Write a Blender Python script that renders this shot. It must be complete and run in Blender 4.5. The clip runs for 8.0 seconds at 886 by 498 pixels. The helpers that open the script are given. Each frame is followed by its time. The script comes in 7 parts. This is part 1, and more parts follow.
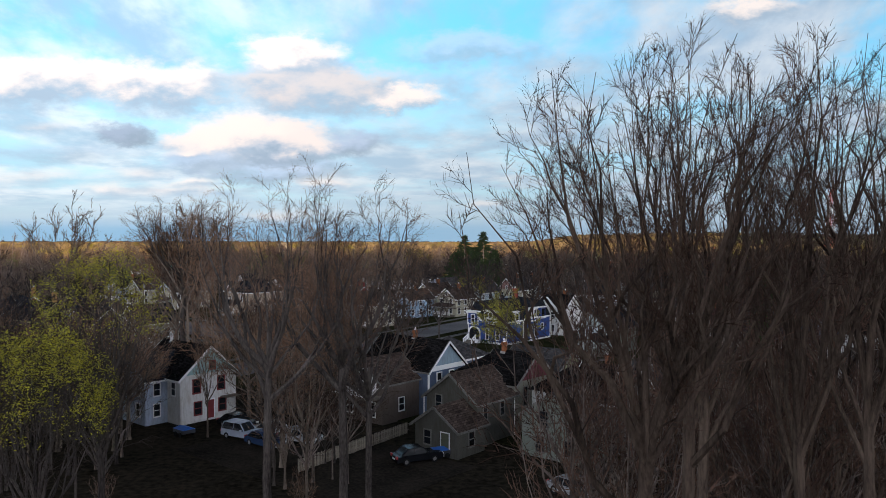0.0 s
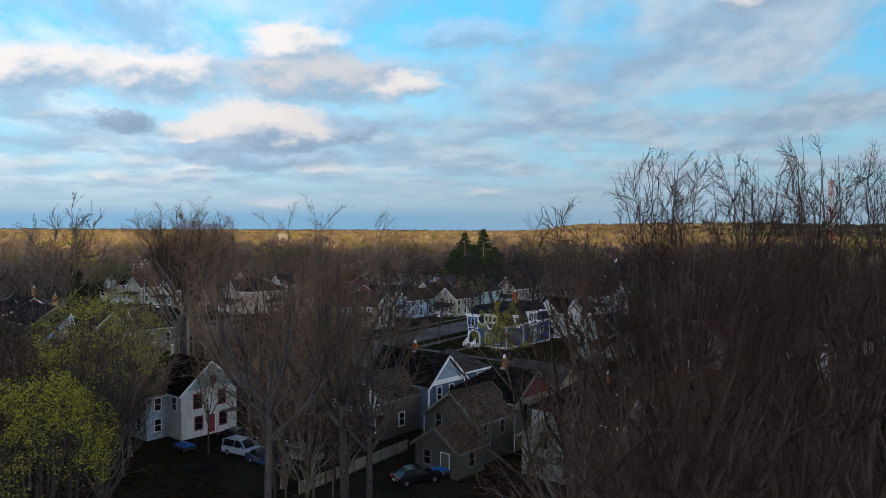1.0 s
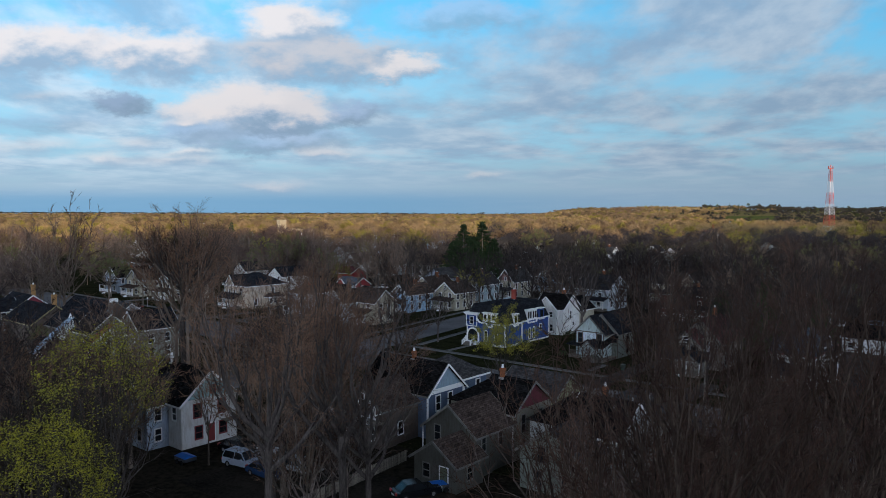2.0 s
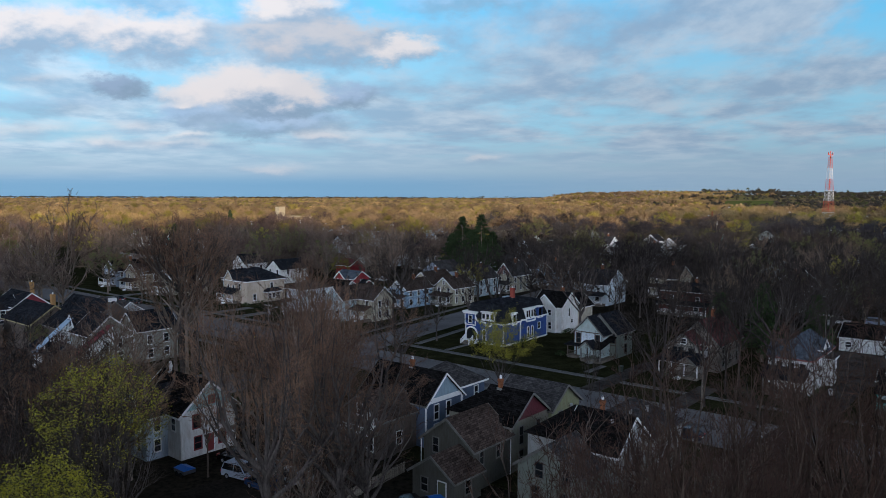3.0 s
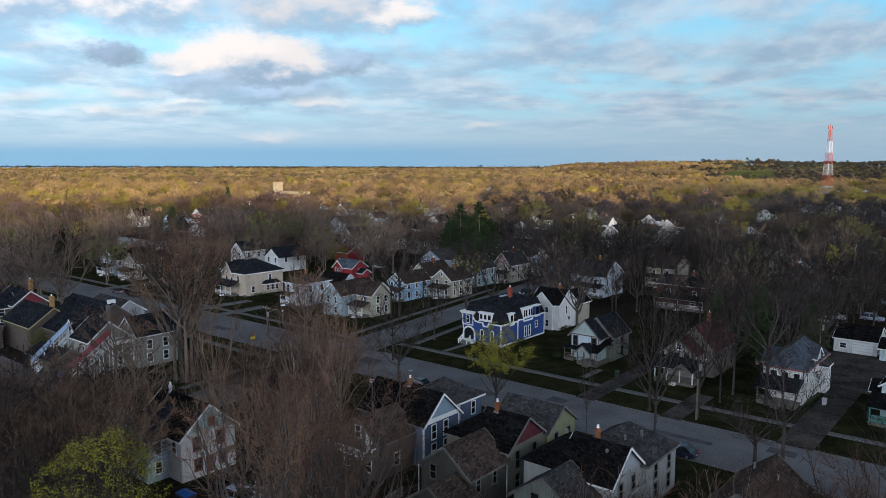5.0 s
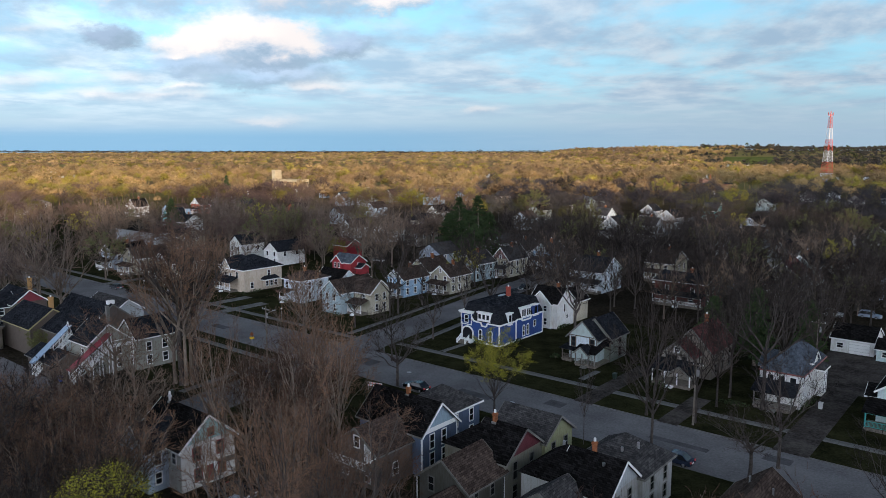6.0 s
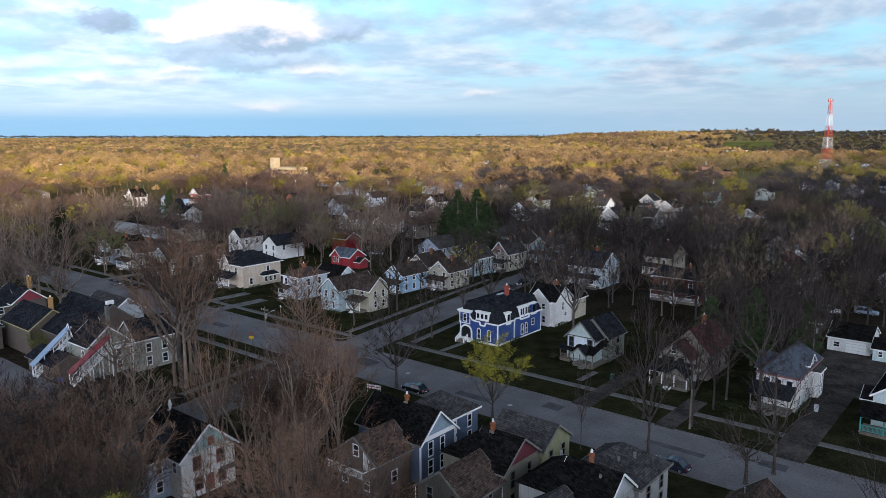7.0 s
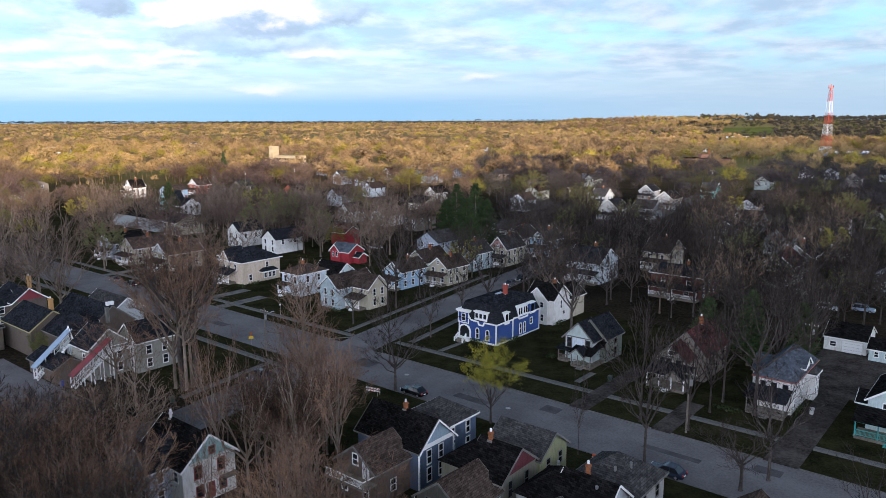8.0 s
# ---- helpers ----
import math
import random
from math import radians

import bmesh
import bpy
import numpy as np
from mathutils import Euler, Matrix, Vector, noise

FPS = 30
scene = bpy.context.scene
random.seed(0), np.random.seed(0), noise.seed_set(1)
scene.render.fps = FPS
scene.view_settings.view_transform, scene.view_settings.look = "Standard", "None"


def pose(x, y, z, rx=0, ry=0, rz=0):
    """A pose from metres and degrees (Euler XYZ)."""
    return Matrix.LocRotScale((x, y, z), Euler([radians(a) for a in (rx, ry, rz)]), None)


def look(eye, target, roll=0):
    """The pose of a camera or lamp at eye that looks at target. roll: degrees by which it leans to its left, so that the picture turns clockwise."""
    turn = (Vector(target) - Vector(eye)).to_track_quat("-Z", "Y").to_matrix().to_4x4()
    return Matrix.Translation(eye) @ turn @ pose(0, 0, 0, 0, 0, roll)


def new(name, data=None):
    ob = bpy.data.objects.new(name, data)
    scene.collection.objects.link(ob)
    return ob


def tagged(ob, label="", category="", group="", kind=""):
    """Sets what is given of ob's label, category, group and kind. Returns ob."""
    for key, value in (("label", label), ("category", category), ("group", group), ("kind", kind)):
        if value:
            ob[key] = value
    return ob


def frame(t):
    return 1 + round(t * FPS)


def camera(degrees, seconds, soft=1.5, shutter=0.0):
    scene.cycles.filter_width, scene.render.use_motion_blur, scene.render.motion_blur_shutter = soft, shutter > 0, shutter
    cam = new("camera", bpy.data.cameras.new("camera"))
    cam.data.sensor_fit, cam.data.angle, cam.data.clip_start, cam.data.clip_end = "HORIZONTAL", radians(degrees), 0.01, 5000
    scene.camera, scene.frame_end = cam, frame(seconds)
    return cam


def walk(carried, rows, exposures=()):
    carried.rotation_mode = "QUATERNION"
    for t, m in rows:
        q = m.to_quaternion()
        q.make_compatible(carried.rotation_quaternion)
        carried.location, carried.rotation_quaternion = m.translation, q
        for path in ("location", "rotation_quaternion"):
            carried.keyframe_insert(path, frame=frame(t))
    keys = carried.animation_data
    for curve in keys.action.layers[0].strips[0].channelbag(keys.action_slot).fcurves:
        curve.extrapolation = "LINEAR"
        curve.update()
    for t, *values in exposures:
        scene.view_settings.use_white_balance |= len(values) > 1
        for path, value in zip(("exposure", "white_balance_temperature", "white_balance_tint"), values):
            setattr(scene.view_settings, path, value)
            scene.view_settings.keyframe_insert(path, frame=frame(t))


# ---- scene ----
cam = camera(62.1, 8.0, soft=0.9)
METRES, EYE, TILT, LEAN, TURN = 25.0, 20.5, -0.75, 0.0, 0.0
ROWS = [
    (0.0, 0.0, 0.0, 0.0, 0.0, 0.0, 0.0),
    (0.5, -0.0029, 0.001, 0.0643, -0.01, -0.27, -0.13),
    (1.0, -0.003, 0.0015, 0.1256, -0.01, -0.94, -0.17),
    (1.5, -0.0025, 0.0015, 0.1878, -0.04, -1.63, -0.14),
    (3.0, 0.0032, 0.0156, 0.3731, -0.15, -3.58, -0.09),
    (3.5, 0.0058, 0.0187, 0.437, -0.17, -4.21, -0.08),
    (4.0, 0.0084, 0.0216, 0.5007, -0.19, -4.82, -0.05),
    (4.5, 0.0083, 0.0251, 0.5648, -0.24, -5.43, -0.02),
    (6.0, 0.0159, 0.0413, 0.7531, -0.34, -7.27, 0.04),
    (6.5, 0.0186, 0.0458, 0.8141, -0.39, -7.87, 0.09),
    (7.0, 0.0213, 0.0486, 0.8741, -0.42, -8.49, 0.13),
    (7.5, 0.0249, 0.0495, 0.9348, -0.44, -9.08, 0.16),
    (8.0, 0.0282, 0.0514, 0.9974, -0.48, -9.67, 0.22),
]
walk(cam, [(t, pose(0, 0, EYE, TILT, LEAN, TURN) @ pose(METRES * x, METRES * y, METRES * z, 90 + pitch, roll, yaw)) for t, x, y, z, yaw, pitch, roll in ROWS],
     exposures=[(0.0, -0.08, 6850, 15), (0.7, -0.22, 6550, 10), (1.5, -0.52, 6050, 10), (3.5, -0.43, 6050, 11), (4.5, -0.24, 6250, 10), (6.5, 0.04, 6450, 12), (8.0, 0.33, 6400, 15)])

# ---- world and light ----
SUN_AZ, SUN_EL = radians(160.0), radians(8.0)      # where the sun stands: azimuth clockwise from +y, height
sun_way = Vector((math.sin(SUN_AZ) * math.cos(SUN_EL), math.cos(SUN_AZ) * math.cos(SUN_EL), math.sin(SUN_EL)))


def node(tree, kind, ins=None, **props):
    n = tree.nodes.new(kind)
    for k, v in props.items():
        if k == "operation":
            n.operation = v
        elif k == "blend_type":
            n.data_type, n.blend_type = "RGBA", v
        elif k == "noise_dimensions":
            n.noise_dimensions = v
    for k, v in (ins or {}).items():
        sock = n.inputs[k]
        if isinstance(v, bpy.types.NodeSocket):
            tree.links.new(v, sock)
        else:
            sock.default_value = v
    return n


def calc(tree, op, a, b=0.0, c=None):
    ins = {0: a, 1: b}
    if c is not None:
        ins[2] = c
    n = node(tree, "ShaderNodeMath", ins, operation=op)
    return n.outputs[0]


def blend(tree, fac, a, b, how="MIX"):
    n = node(tree, "ShaderNodeMix", {0: fac}, blend_type=how)
    for i, v in ((6, a), (7, b)):
        if isinstance(v, bpy.types.NodeSocket):
            tree.links.new(v, n.inputs[i])
        else:
            n.inputs[i].default_value = (*v, 1) if len(v) == 3 else v
    return n.outputs[2]


def smooth(tree, v, a, b, lo=0.0, hi=1.0):
    n = tree.nodes.new("ShaderNodeMapRange")
    n.interpolation_type = "SMOOTHSTEP"
    tree.links.new(v, n.inputs[0])
    for i, x in ((1, a), (2, b), (3, lo), (4, hi)):
        n.inputs[i].default_value = x
    return n.outputs[0]


def make_world():
    world = bpy.data.worlds.new("sky")
    scene.world = world
    world.use_nodes = True
    t = world.node_tree
    t.nodes.clear()
    sky = t.nodes.new("ShaderNodeTexSky")
    sky.sky_type, sky.sun_disc = "NISHITA", False
    sky.sun_elevation, sky.sun_rotation = SUN_EL, SUN_AZ
    sky.air_density, sky.dust_density, sky.ozone_density = 1.0, 0.6, 2.0
    co = t.nodes.new("ShaderNodeTexCoord")
    sep = node(t, "ShaderNodeSeparateXYZ", {0: co.outputs["Generated"]})
    x, y, z = sep.outputs
    depth = calc(t, "MAXIMUM", calc(t, "ABSOLUTE", y), 0.15)
    px, pz = calc(t, "DIVIDE", x, depth), calc(t, "DIVIDE", z, depth)
    # clear blue between the clouds, over the sky model
    clear = blend(t, smooth(t, pz, 0.02, 0.11), (0.33, 0.48, 0.60), (0.34, 0.66, 0.84))
    clear = blend(t, smooth(t, pz, 0.13, 0.30), clear, (0.13, 0.60, 0.95))
    base = blend(t, 0.85, blend(t, 1.0, sky.outputs[0], (0.15, 0.17, 0.18), "MULTIPLY"), clear)
    # wobble of the cloud edges
    flat = node(t, "ShaderNodeCombineXYZ", {0: px, 1: calc(t, "MULTIPLY", pz, 1.8), 2: 0.0})
    wob = node(t, "ShaderNodeTexNoise", {"Vector": flat.outputs[0], "Scale": 13.0, "Detail": 9.0, "Roughness": 0.62})
    sepw = node(t, "ShaderNodeSeparateColor", {0: wob.outputs["Color"]})
    wx = calc(t, "MULTIPLY_ADD", calc(t, "SUBTRACT", sepw.outputs[0], 0.5), 0.125, px)
    wz = calc(t, "MULTIPLY_ADD", calc(t, "SUBTRACT", sepw.outputs[1], 0.5), 0.075, pz)
    # high thin layer, stretched along the horizon
    lay = node(t, "ShaderNodeCombineXYZ", {0: calc(t, "DIVIDE", calc(t, "MULTIPLY", px, 2.2), calc(t, "ADD", calc(t, "MAXIMUM", pz, 0.0), 0.42)),
                                           1: calc(t, "DIVIDE", 0.55, calc(t, "ADD", calc(t, "MAXIMUM", pz, 0.0), 0.085)), 2: 3.0})
    n1 = node(t, "ShaderNodeTexNoise", {"Vector": lay.outputs[0], "Scale": 1.5, "Detail": 7.0, "Roughness": 0.56, "Distortion": 0.15})
    n2 = node(t, "ShaderNodeTexNoise", {"Vector": lay.outputs[0], "Scale": 3.2, "Detail": 6.0, "Roughness": 0.56, "Distortion": 0.1})
    thin = smooth(t, n1.outputs[0], 0.34, 0.61)
    lit = smooth(t, n2.outputs[0], 0.34, 0.70)
    milky = blend(t, smooth(t, px, -0.05, -0.35), (0.56, 0.615, 0.675), (0.70, 0.74, 0.78))
    grey = blend(t, lit, (0.31, 0.41, 0.535), milky)
    right = smooth(t, px, -0.35, 0.25, 0.74, 0.90)
    low = smooth(t, pz, 0.025, 0.075, 0.35, 0.95)
    col = blend(t, calc(t, "MULTIPLY", thin, calc(t, "MULTIPLY", right, low)), base, grey)
    # pale band and the dark bank on the horizon
    col = blend(t, smooth(t, pz, 0.085, 0.015, 0.0, 0.55), col, (0.345, 0.475, 0.61))
    col = blend(t, calc(t, "MULTIPLY", smooth(t, pz, 0.034, 0.010), smooth(t, px, 0.45, -0.15, 0.1, 0.75)), col, (0.16, 0.355, 0.54))
    # overhead blue with thin cloud; the bright evening sky round the sun behind
    over = node(t, "ShaderNodeTexNoise", {"Vector": co.outputs["Generated"], "Scale": 2.2, "Detail": 6.0, "Roughness": 0.6})
    high = blend(t, smooth(t, over.outputs[0], 0.35, 0.6), (0.02, 0.06, 0.13), (0.085, 0.11, 0.145))
    glow = blend(t, smooth(t, z, 0.62, 0.34), high, (2.75, 3.05, 3.6))
    away = calc(t, "MAXIMUM", smooth(t, z, 0.36, 0.50), smooth(t, y, 0.45, 0.1))
    col = blend(t, away, col, blend(t, smooth(t, y, 0.1, -0.45), high, glow))

    # billows inside the clouds
    puff = node(t, "ShaderNodeTexNoise", {"Vector": flat.outputs[0], "Scale": 19.0, "Detail": 5.0, "Roughness": 0.55})
    billow = calc(t, "MULTIPLY", calc(t, "SUBTRACT", puff.outputs[0], 0.5), 2.0)

    def cumulus(col, cx, cz, rx, rz, strength, bright=1.0, shade=-0.62):
        calm = 0.0 if rz > 0.017 else 0.6
        dx = calc(t, "DIVIDE", calc(t, "SUBTRACT", calc(t, "MULTIPLY_ADD", calc(t, "SUBTRACT", px, wx), calm, wx), cx), rx)
        dz = calc(t, "DIVIDE", calc(t, "SUBTRACT", calc(t, "MULTIPLY_ADD", calc(t, "SUBTRACT", pz, wz), calm, wz), cz), rz)
        d2 = calc(t, "SQRT", calc(t, "ADD", calc(t, "MULTIPLY", dx, dx), calc(t, "MULTIPLY", dz, dz)))
        mask = calc(t, "MULTIPLY", smooth(t, d2, 1.25, 0.5) if rz > 0.017 else smooth(t, d2, 1.5, 0.0), strength)
        up = calc(t, "ADD", calc(t, "ADD", dz, billow), calc(t, "MULTIPLY", dx, -0.25))
        tone = smooth(t, up, shade, shade + 1.1)
        white = (0.92 * bright, bright * (0.95 - 0.12 * bright), bright * (1.08 - 0.32 * bright)) if bright > 0.6 else (bright * 0.75, bright * 0.98, bright * 1.3)
        base = min(1.0, bright + 0.35)
        c = blend(t, tone, (0.30 * base, 0.415 * base, 0.535 * base), white)
        return blend(t, mask, col, c)

    for c in HEAPS + STREAKS:
        col = cumulus(col, *c)
    # the sky brightens upward and away from the far side
    gain = calc(t, "MULTIPLY", smooth(t, pz, 0.10, 0.26, 1.0, 1.12), smooth(t, px, -0.45, 0.5, 1.10, 0.86))
    lifted = blend(t, 1.0, col, node(t, "ShaderNodeCombineColor", {0: gain, 1: gain, 2: gain}).outputs[0], "MULTIPLY")
    col = blend(t, smooth(t, y, 0.3, 0.5), col, lifted)
    ground = blend(t, smooth(t, z, -0.02, -0.06), col, (0.05, 0.045, 0.04))
    bg = node(t, "ShaderNodeBackground", {0: ground, 1: 1.36})
    out = t.nodes.new("ShaderNodeOutputWorld")
    t.links.new(bg.outputs[0], out.inputs[0])


# clouds: middle (x over distance, height over distance), half sizes, strength, brightness
HEAPS = [
    (-0.545, 0.212, 0.130, 0.0371, 0.95, 0.84), (-0.385, 0.208, 0.105, 0.0360, 0.95, 0.86), (-0.164, 0.203, 0.15, 0.0371, 0.92, 0.63), (-0.202, 0.247, 0.0762, 0.029, 0.95, 0.86, -0.9),
    (-0.05, 0.190, 0.0571, 0.0193, 0.9, 0.86, -0.9), (-0.440, 0.146, 0.0470, 0.0175, 0.9, 0.38), (-0.122, 0.131, 0.0459, 0.0190, 0.9, 0.48), (-0.235, 0.096, 0.120, 0.0220, 0.8, 0.52),
    (-0.330, 0.108, 0.060, 0.0180, 0.7, 0.55), (-0.225, 0.121, 0.090, 0.0175, 0.9, 0.46), (-0.338, 0.136, 0.048, 0.0180, 0.8, 0.80, -0.9), (-0.207, 0.139, 0.064, 0.0240, 0.95, 0.78, -1.25),
    (-0.276, 0.146, 0.070, 0.0340, 0.97, 0.83, -1.25), (0.028, 0.256, 0.0986, 0.0242, 0.6, 0.58), (0.418, 0.308, 0.0672, 0.021, 0.8, 0.95),
]
STREAKS = [
    (-0.537, 0.151, 0.042, 0.00828, 0.45, 0.65), (-0.533, 0.116, 0.115, 0.01476, 0.45, 0.47), (-0.556, 0.081, 0.115, 0.01476, 0.49, 0.73), (-0.456, 0.068, 0.035, 0.00924, 0.6, 0.86),
    (-0.349, 0.065, 0.084, 0.012, 0.56, 0.82), (-0.418, 0.088, 0.046, 0.01104, 0.52, 0.77), (-0.164, 0.076, 0.035, 0.01104, 0.56, 0.82), (-0.226, 0.032, 0.046, 0.00732, 0.52, 0.77), (-0.345, 0.117, 0.030, 0.0080, 0.75, 0.9), (-0.338, 0.076, 0.036, 0.0070, 0.7, 0.9), (-0.145, 0.073, 0.040, 0.0080, 0.6, 0.8),
    (0.058, 0.044, 0.022, 0.00732, 0.64, 0.82),
]
make_world()
sun = new("sun", bpy.data.lights.new("sun", "SUN"))
sun.data.energy, sun.data.angle, sun.data.color = 5.0, radians(1.8), (1.0, 0.76, 0.50)
sun.matrix_world = look((0, 0, 300), Vector((0, 0, 300)) - sun_way)

# ---- materials ----


def material(name):
    m = bpy.data.materials.new(name)
    m.use_nodes = True
    t = m.node_tree
    return m, t, t.nodes["Principled BSDF"]


def varied(name, dark, light, scale, rough=0.85, fine=12.0, bump=0.25, metal=0.0, stretch=(1, 1, 1), depth=0.02, coords="Object", spread=(0.3, 0.7), per_object=0.0):
    """A surface whose colour drifts at two scales, with fine relief."""
    m, t, b = material(name)
    co = t.nodes.new("ShaderNodeTexCoord")
    mp = node(t, "ShaderNodeMapping", {"Vector": co.outputs[coords], "Scale": stretch})
    n1 = node(t, "ShaderNodeTexNoise", {"Vector": mp.outputs[0], "Scale": scale, "Detail": 4.0, "Roughness": 0.6})
    n2 = node(t, "ShaderNodeTexNoise", {"Vector": mp.outputs[0], "Scale": scale * fine, "Detail": 3.0, "Roughness": 0.65})
    f = calc(t, "MULTIPLY_ADD", n2.outputs[0], 0.45, calc(t, "MULTIPLY", n1.outputs[0], 0.55))
    c = blend(t, smooth(t, f, *spread), dark, light)
    if per_object:
        info = t.nodes.new("ShaderNodeObjectInfo")
        k = calc(t, "MULTIPLY_ADD", info.outputs["Random"], per_object * 2, 1 - per_object)
        kc = node(t, "ShaderNodeCombineColor", {0: k, 1: k, 2: k})
        c = blend(t, 1.0, c, kc.outputs[0], "MULTIPLY")
    t.links.new(c, b.inputs["Base Color"])
    b.inputs["Roughness"].default_value, b.inputs["Metallic"].default_value = rough, metal
    b.inputs["Specular IOR Level"].default_value = 0.0 if rough > 0.75 else 0.4
    bp = node(t, "ShaderNodeBump", {"Height": n2.outputs[0], "Strength": bump, "Distance": depth})
    t.links.new(bp.outputs[0], b.inputs["Normal"])
    return m


def siding(name, colour, board=0.14, dirt=0.25):
    """Painted clapboards: shallow steps every board with the lap's shade put into the colour, a little dirt."""
    m, t, b = material(name)
    co = t.nodes.new("ShaderNodeTexCoord")
    sep = node(t, "ShaderNodeSeparateXYZ", {0: co.outputs["Object"]})
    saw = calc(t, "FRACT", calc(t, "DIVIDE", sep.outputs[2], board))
    n1 = node(t, "ShaderNodeTexNoise", {"Vector": co.outputs["Object"], "Scale": 0.45, "Detail": 5.0, "Roughness": 0.65})
    mp = node(t, "ShaderNodeMapping", {"Vector": co.outputs["Object"], "Scale": (1, 1, 0.15)})
    n2 = node(t, "ShaderNodeTexNoise", {"Vector": mp.outputs[0], "Scale": 6.0, "Detail": 4.0})
    f = calc(t, "MULTIPLY_ADD", n2.outputs[0], 0.5, calc(t, "MULTIPLY", n1.outputs[0], 0.5))
    worn = [c * (1 - dirt) * k for c, k in zip(colour, (1.0, 0.95, 0.88))]
    c = blend(t, smooth(t, f, 0.4, 0.68), colour, worn)
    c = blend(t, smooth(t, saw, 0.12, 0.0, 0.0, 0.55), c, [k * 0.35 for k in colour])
    t.links.new(c, b.inputs["Base Color"])
    b.inputs["Roughness"].default_value = 0.7
    b.inputs["Specular IOR Level"].default_value = 0.15
    bp = node(t, "ShaderNodeBump", {"Height": saw, "Strength": 0.5, "Distance": 0.03})
    t.links.new(bp.outputs[0], b.inputs["Normal"])
    return m


def shingles(name, dark, light):
    """Asphalt shingles: courses up the slope, tabs of uneven tone, streaks."""
    m, t, b = material(name)
    co = t.nodes.new("ShaderNodeTexCoord")
    br = t.nodes.new("ShaderNodeTexBrick")
    sep = node(t, "ShaderNodeSeparateXYZ", {0: co.outputs["Object"]})
    along = calc(t, "ADD", sep.outputs[0], sep.outputs[1])
    v = node(t, "ShaderNodeCombineXYZ", {0: along, 1: calc(t, "MULTIPLY", sep.outputs[2], 1.4), 2: 0.0})
    t.links.new(v.outputs[0], br.inputs["Vector"])
    for k, x in (("Scale", 1.0), ("Mortar Size", 0.012), ("Brick Width", 0.45), ("Row Height", 0.2), ("Bias", 0.0)):
        br.inputs[k].default_value = x
    br.inputs["Color1"].default_value, br.inputs["Color2"].default_value = (*dark, 1), (*light, 1)
    br.inputs["Mortar"].default_value = (*[c * 0.5 for c in dark], 1)
    n1 = node(t, "ShaderNodeTexNoise", {"Vector": co.outputs["Object"], "Scale": 0.5, "Detail": 6.0, "Roughness": 0.7})
    k = smooth(t, n1.outputs[0], 0.3, 0.7, 0.7, 1.3)
    kc = node(t, "ShaderNodeCombineColor", {0: k, 1: k, 2: k})
    c = blend(t, 1.0, br.outputs["Color"], kc.outputs[0], "MULTIPLY")
    t.links.new(c, b.inputs["Base Color"])
    b.inputs["Roughness"].default_value = 0.93
    b.inputs["Specular IOR Level"].default_value = 0.0
    bp = node(t, "ShaderNodeBump", {"Height": br.outputs["Fac"], "Strength": 0.4, "Distance": -0.02})
    t.links.new(bp.outputs[0], b.inputs["Normal"])
    return m


def glass_dark(name):
    m, t, b = material(name)
    b.inputs["Base Color"].default_value = (0.015, 0.017, 0.02, 1)
    b.inputs["Roughness"].default_value = 0.08
    return m


def twigs(name, browns, buds, amount, scale=0.05, each=0.0):
    """Bark of fine twigs; here and there a haze of opening buds. each: how much whole trees differ."""
    m, t, b = material(name)
    geo = t.nodes.new("ShaderNodeNewGeometry")
    n1 = node(t, "ShaderNodeTexNoise", {"Vector": geo.outputs["Position"], "Scale": scale, "Detail": 3.0, "Roughness": 0.6})
    n2 = node(t, "ShaderNodeTexNoise", {"Vector": geo.outputs["Position"], "Scale": scale * 0.33, "Detail": 2.0})
    n3 = node(t, "ShaderNodeTexNoise", {"Vector": geo.outputs["Position"], "Scale": scale * 6, "Detail": 3.0})
    f = calc(t, "MULTIPLY_ADD", n3.outputs[0], 0.5, calc(t, "MULTIPLY", n1.outputs[0], 0.5))
    c = blend(t, smooth(t, f, 0.38, 0.62), browns[0], browns[1])
    k = smooth(t, calc(t, "MULTIPLY_ADD", n3.outputs[0], 0.4, calc(t, "MULTIPLY_ADD", n2.outputs[0], 0.3, calc(t, "MULTIPLY", n1.outputs[0], 0.3))), 0.60 - amount, 0.70 - amount)
    c = blend(t, k, c, buds)
    if each:
        info = t.nodes.new("ShaderNodeObjectInfo")
        r = info.outputs["Random"]
        tint = blend(t, r, (1 - each, 1 - each, 1 - each * 0.8), (1 + each, 1 + each * 0.9, 1 + each * 0.6))
        c = blend(t, 1.0, c, tint, "MULTIPLY")
    t.links.new(c, b.inputs["Base Color"])
    b.inputs["Roughness"].default_value = 0.9
    b.inputs["Specular IOR Level"].default_value = 0.0
    return m


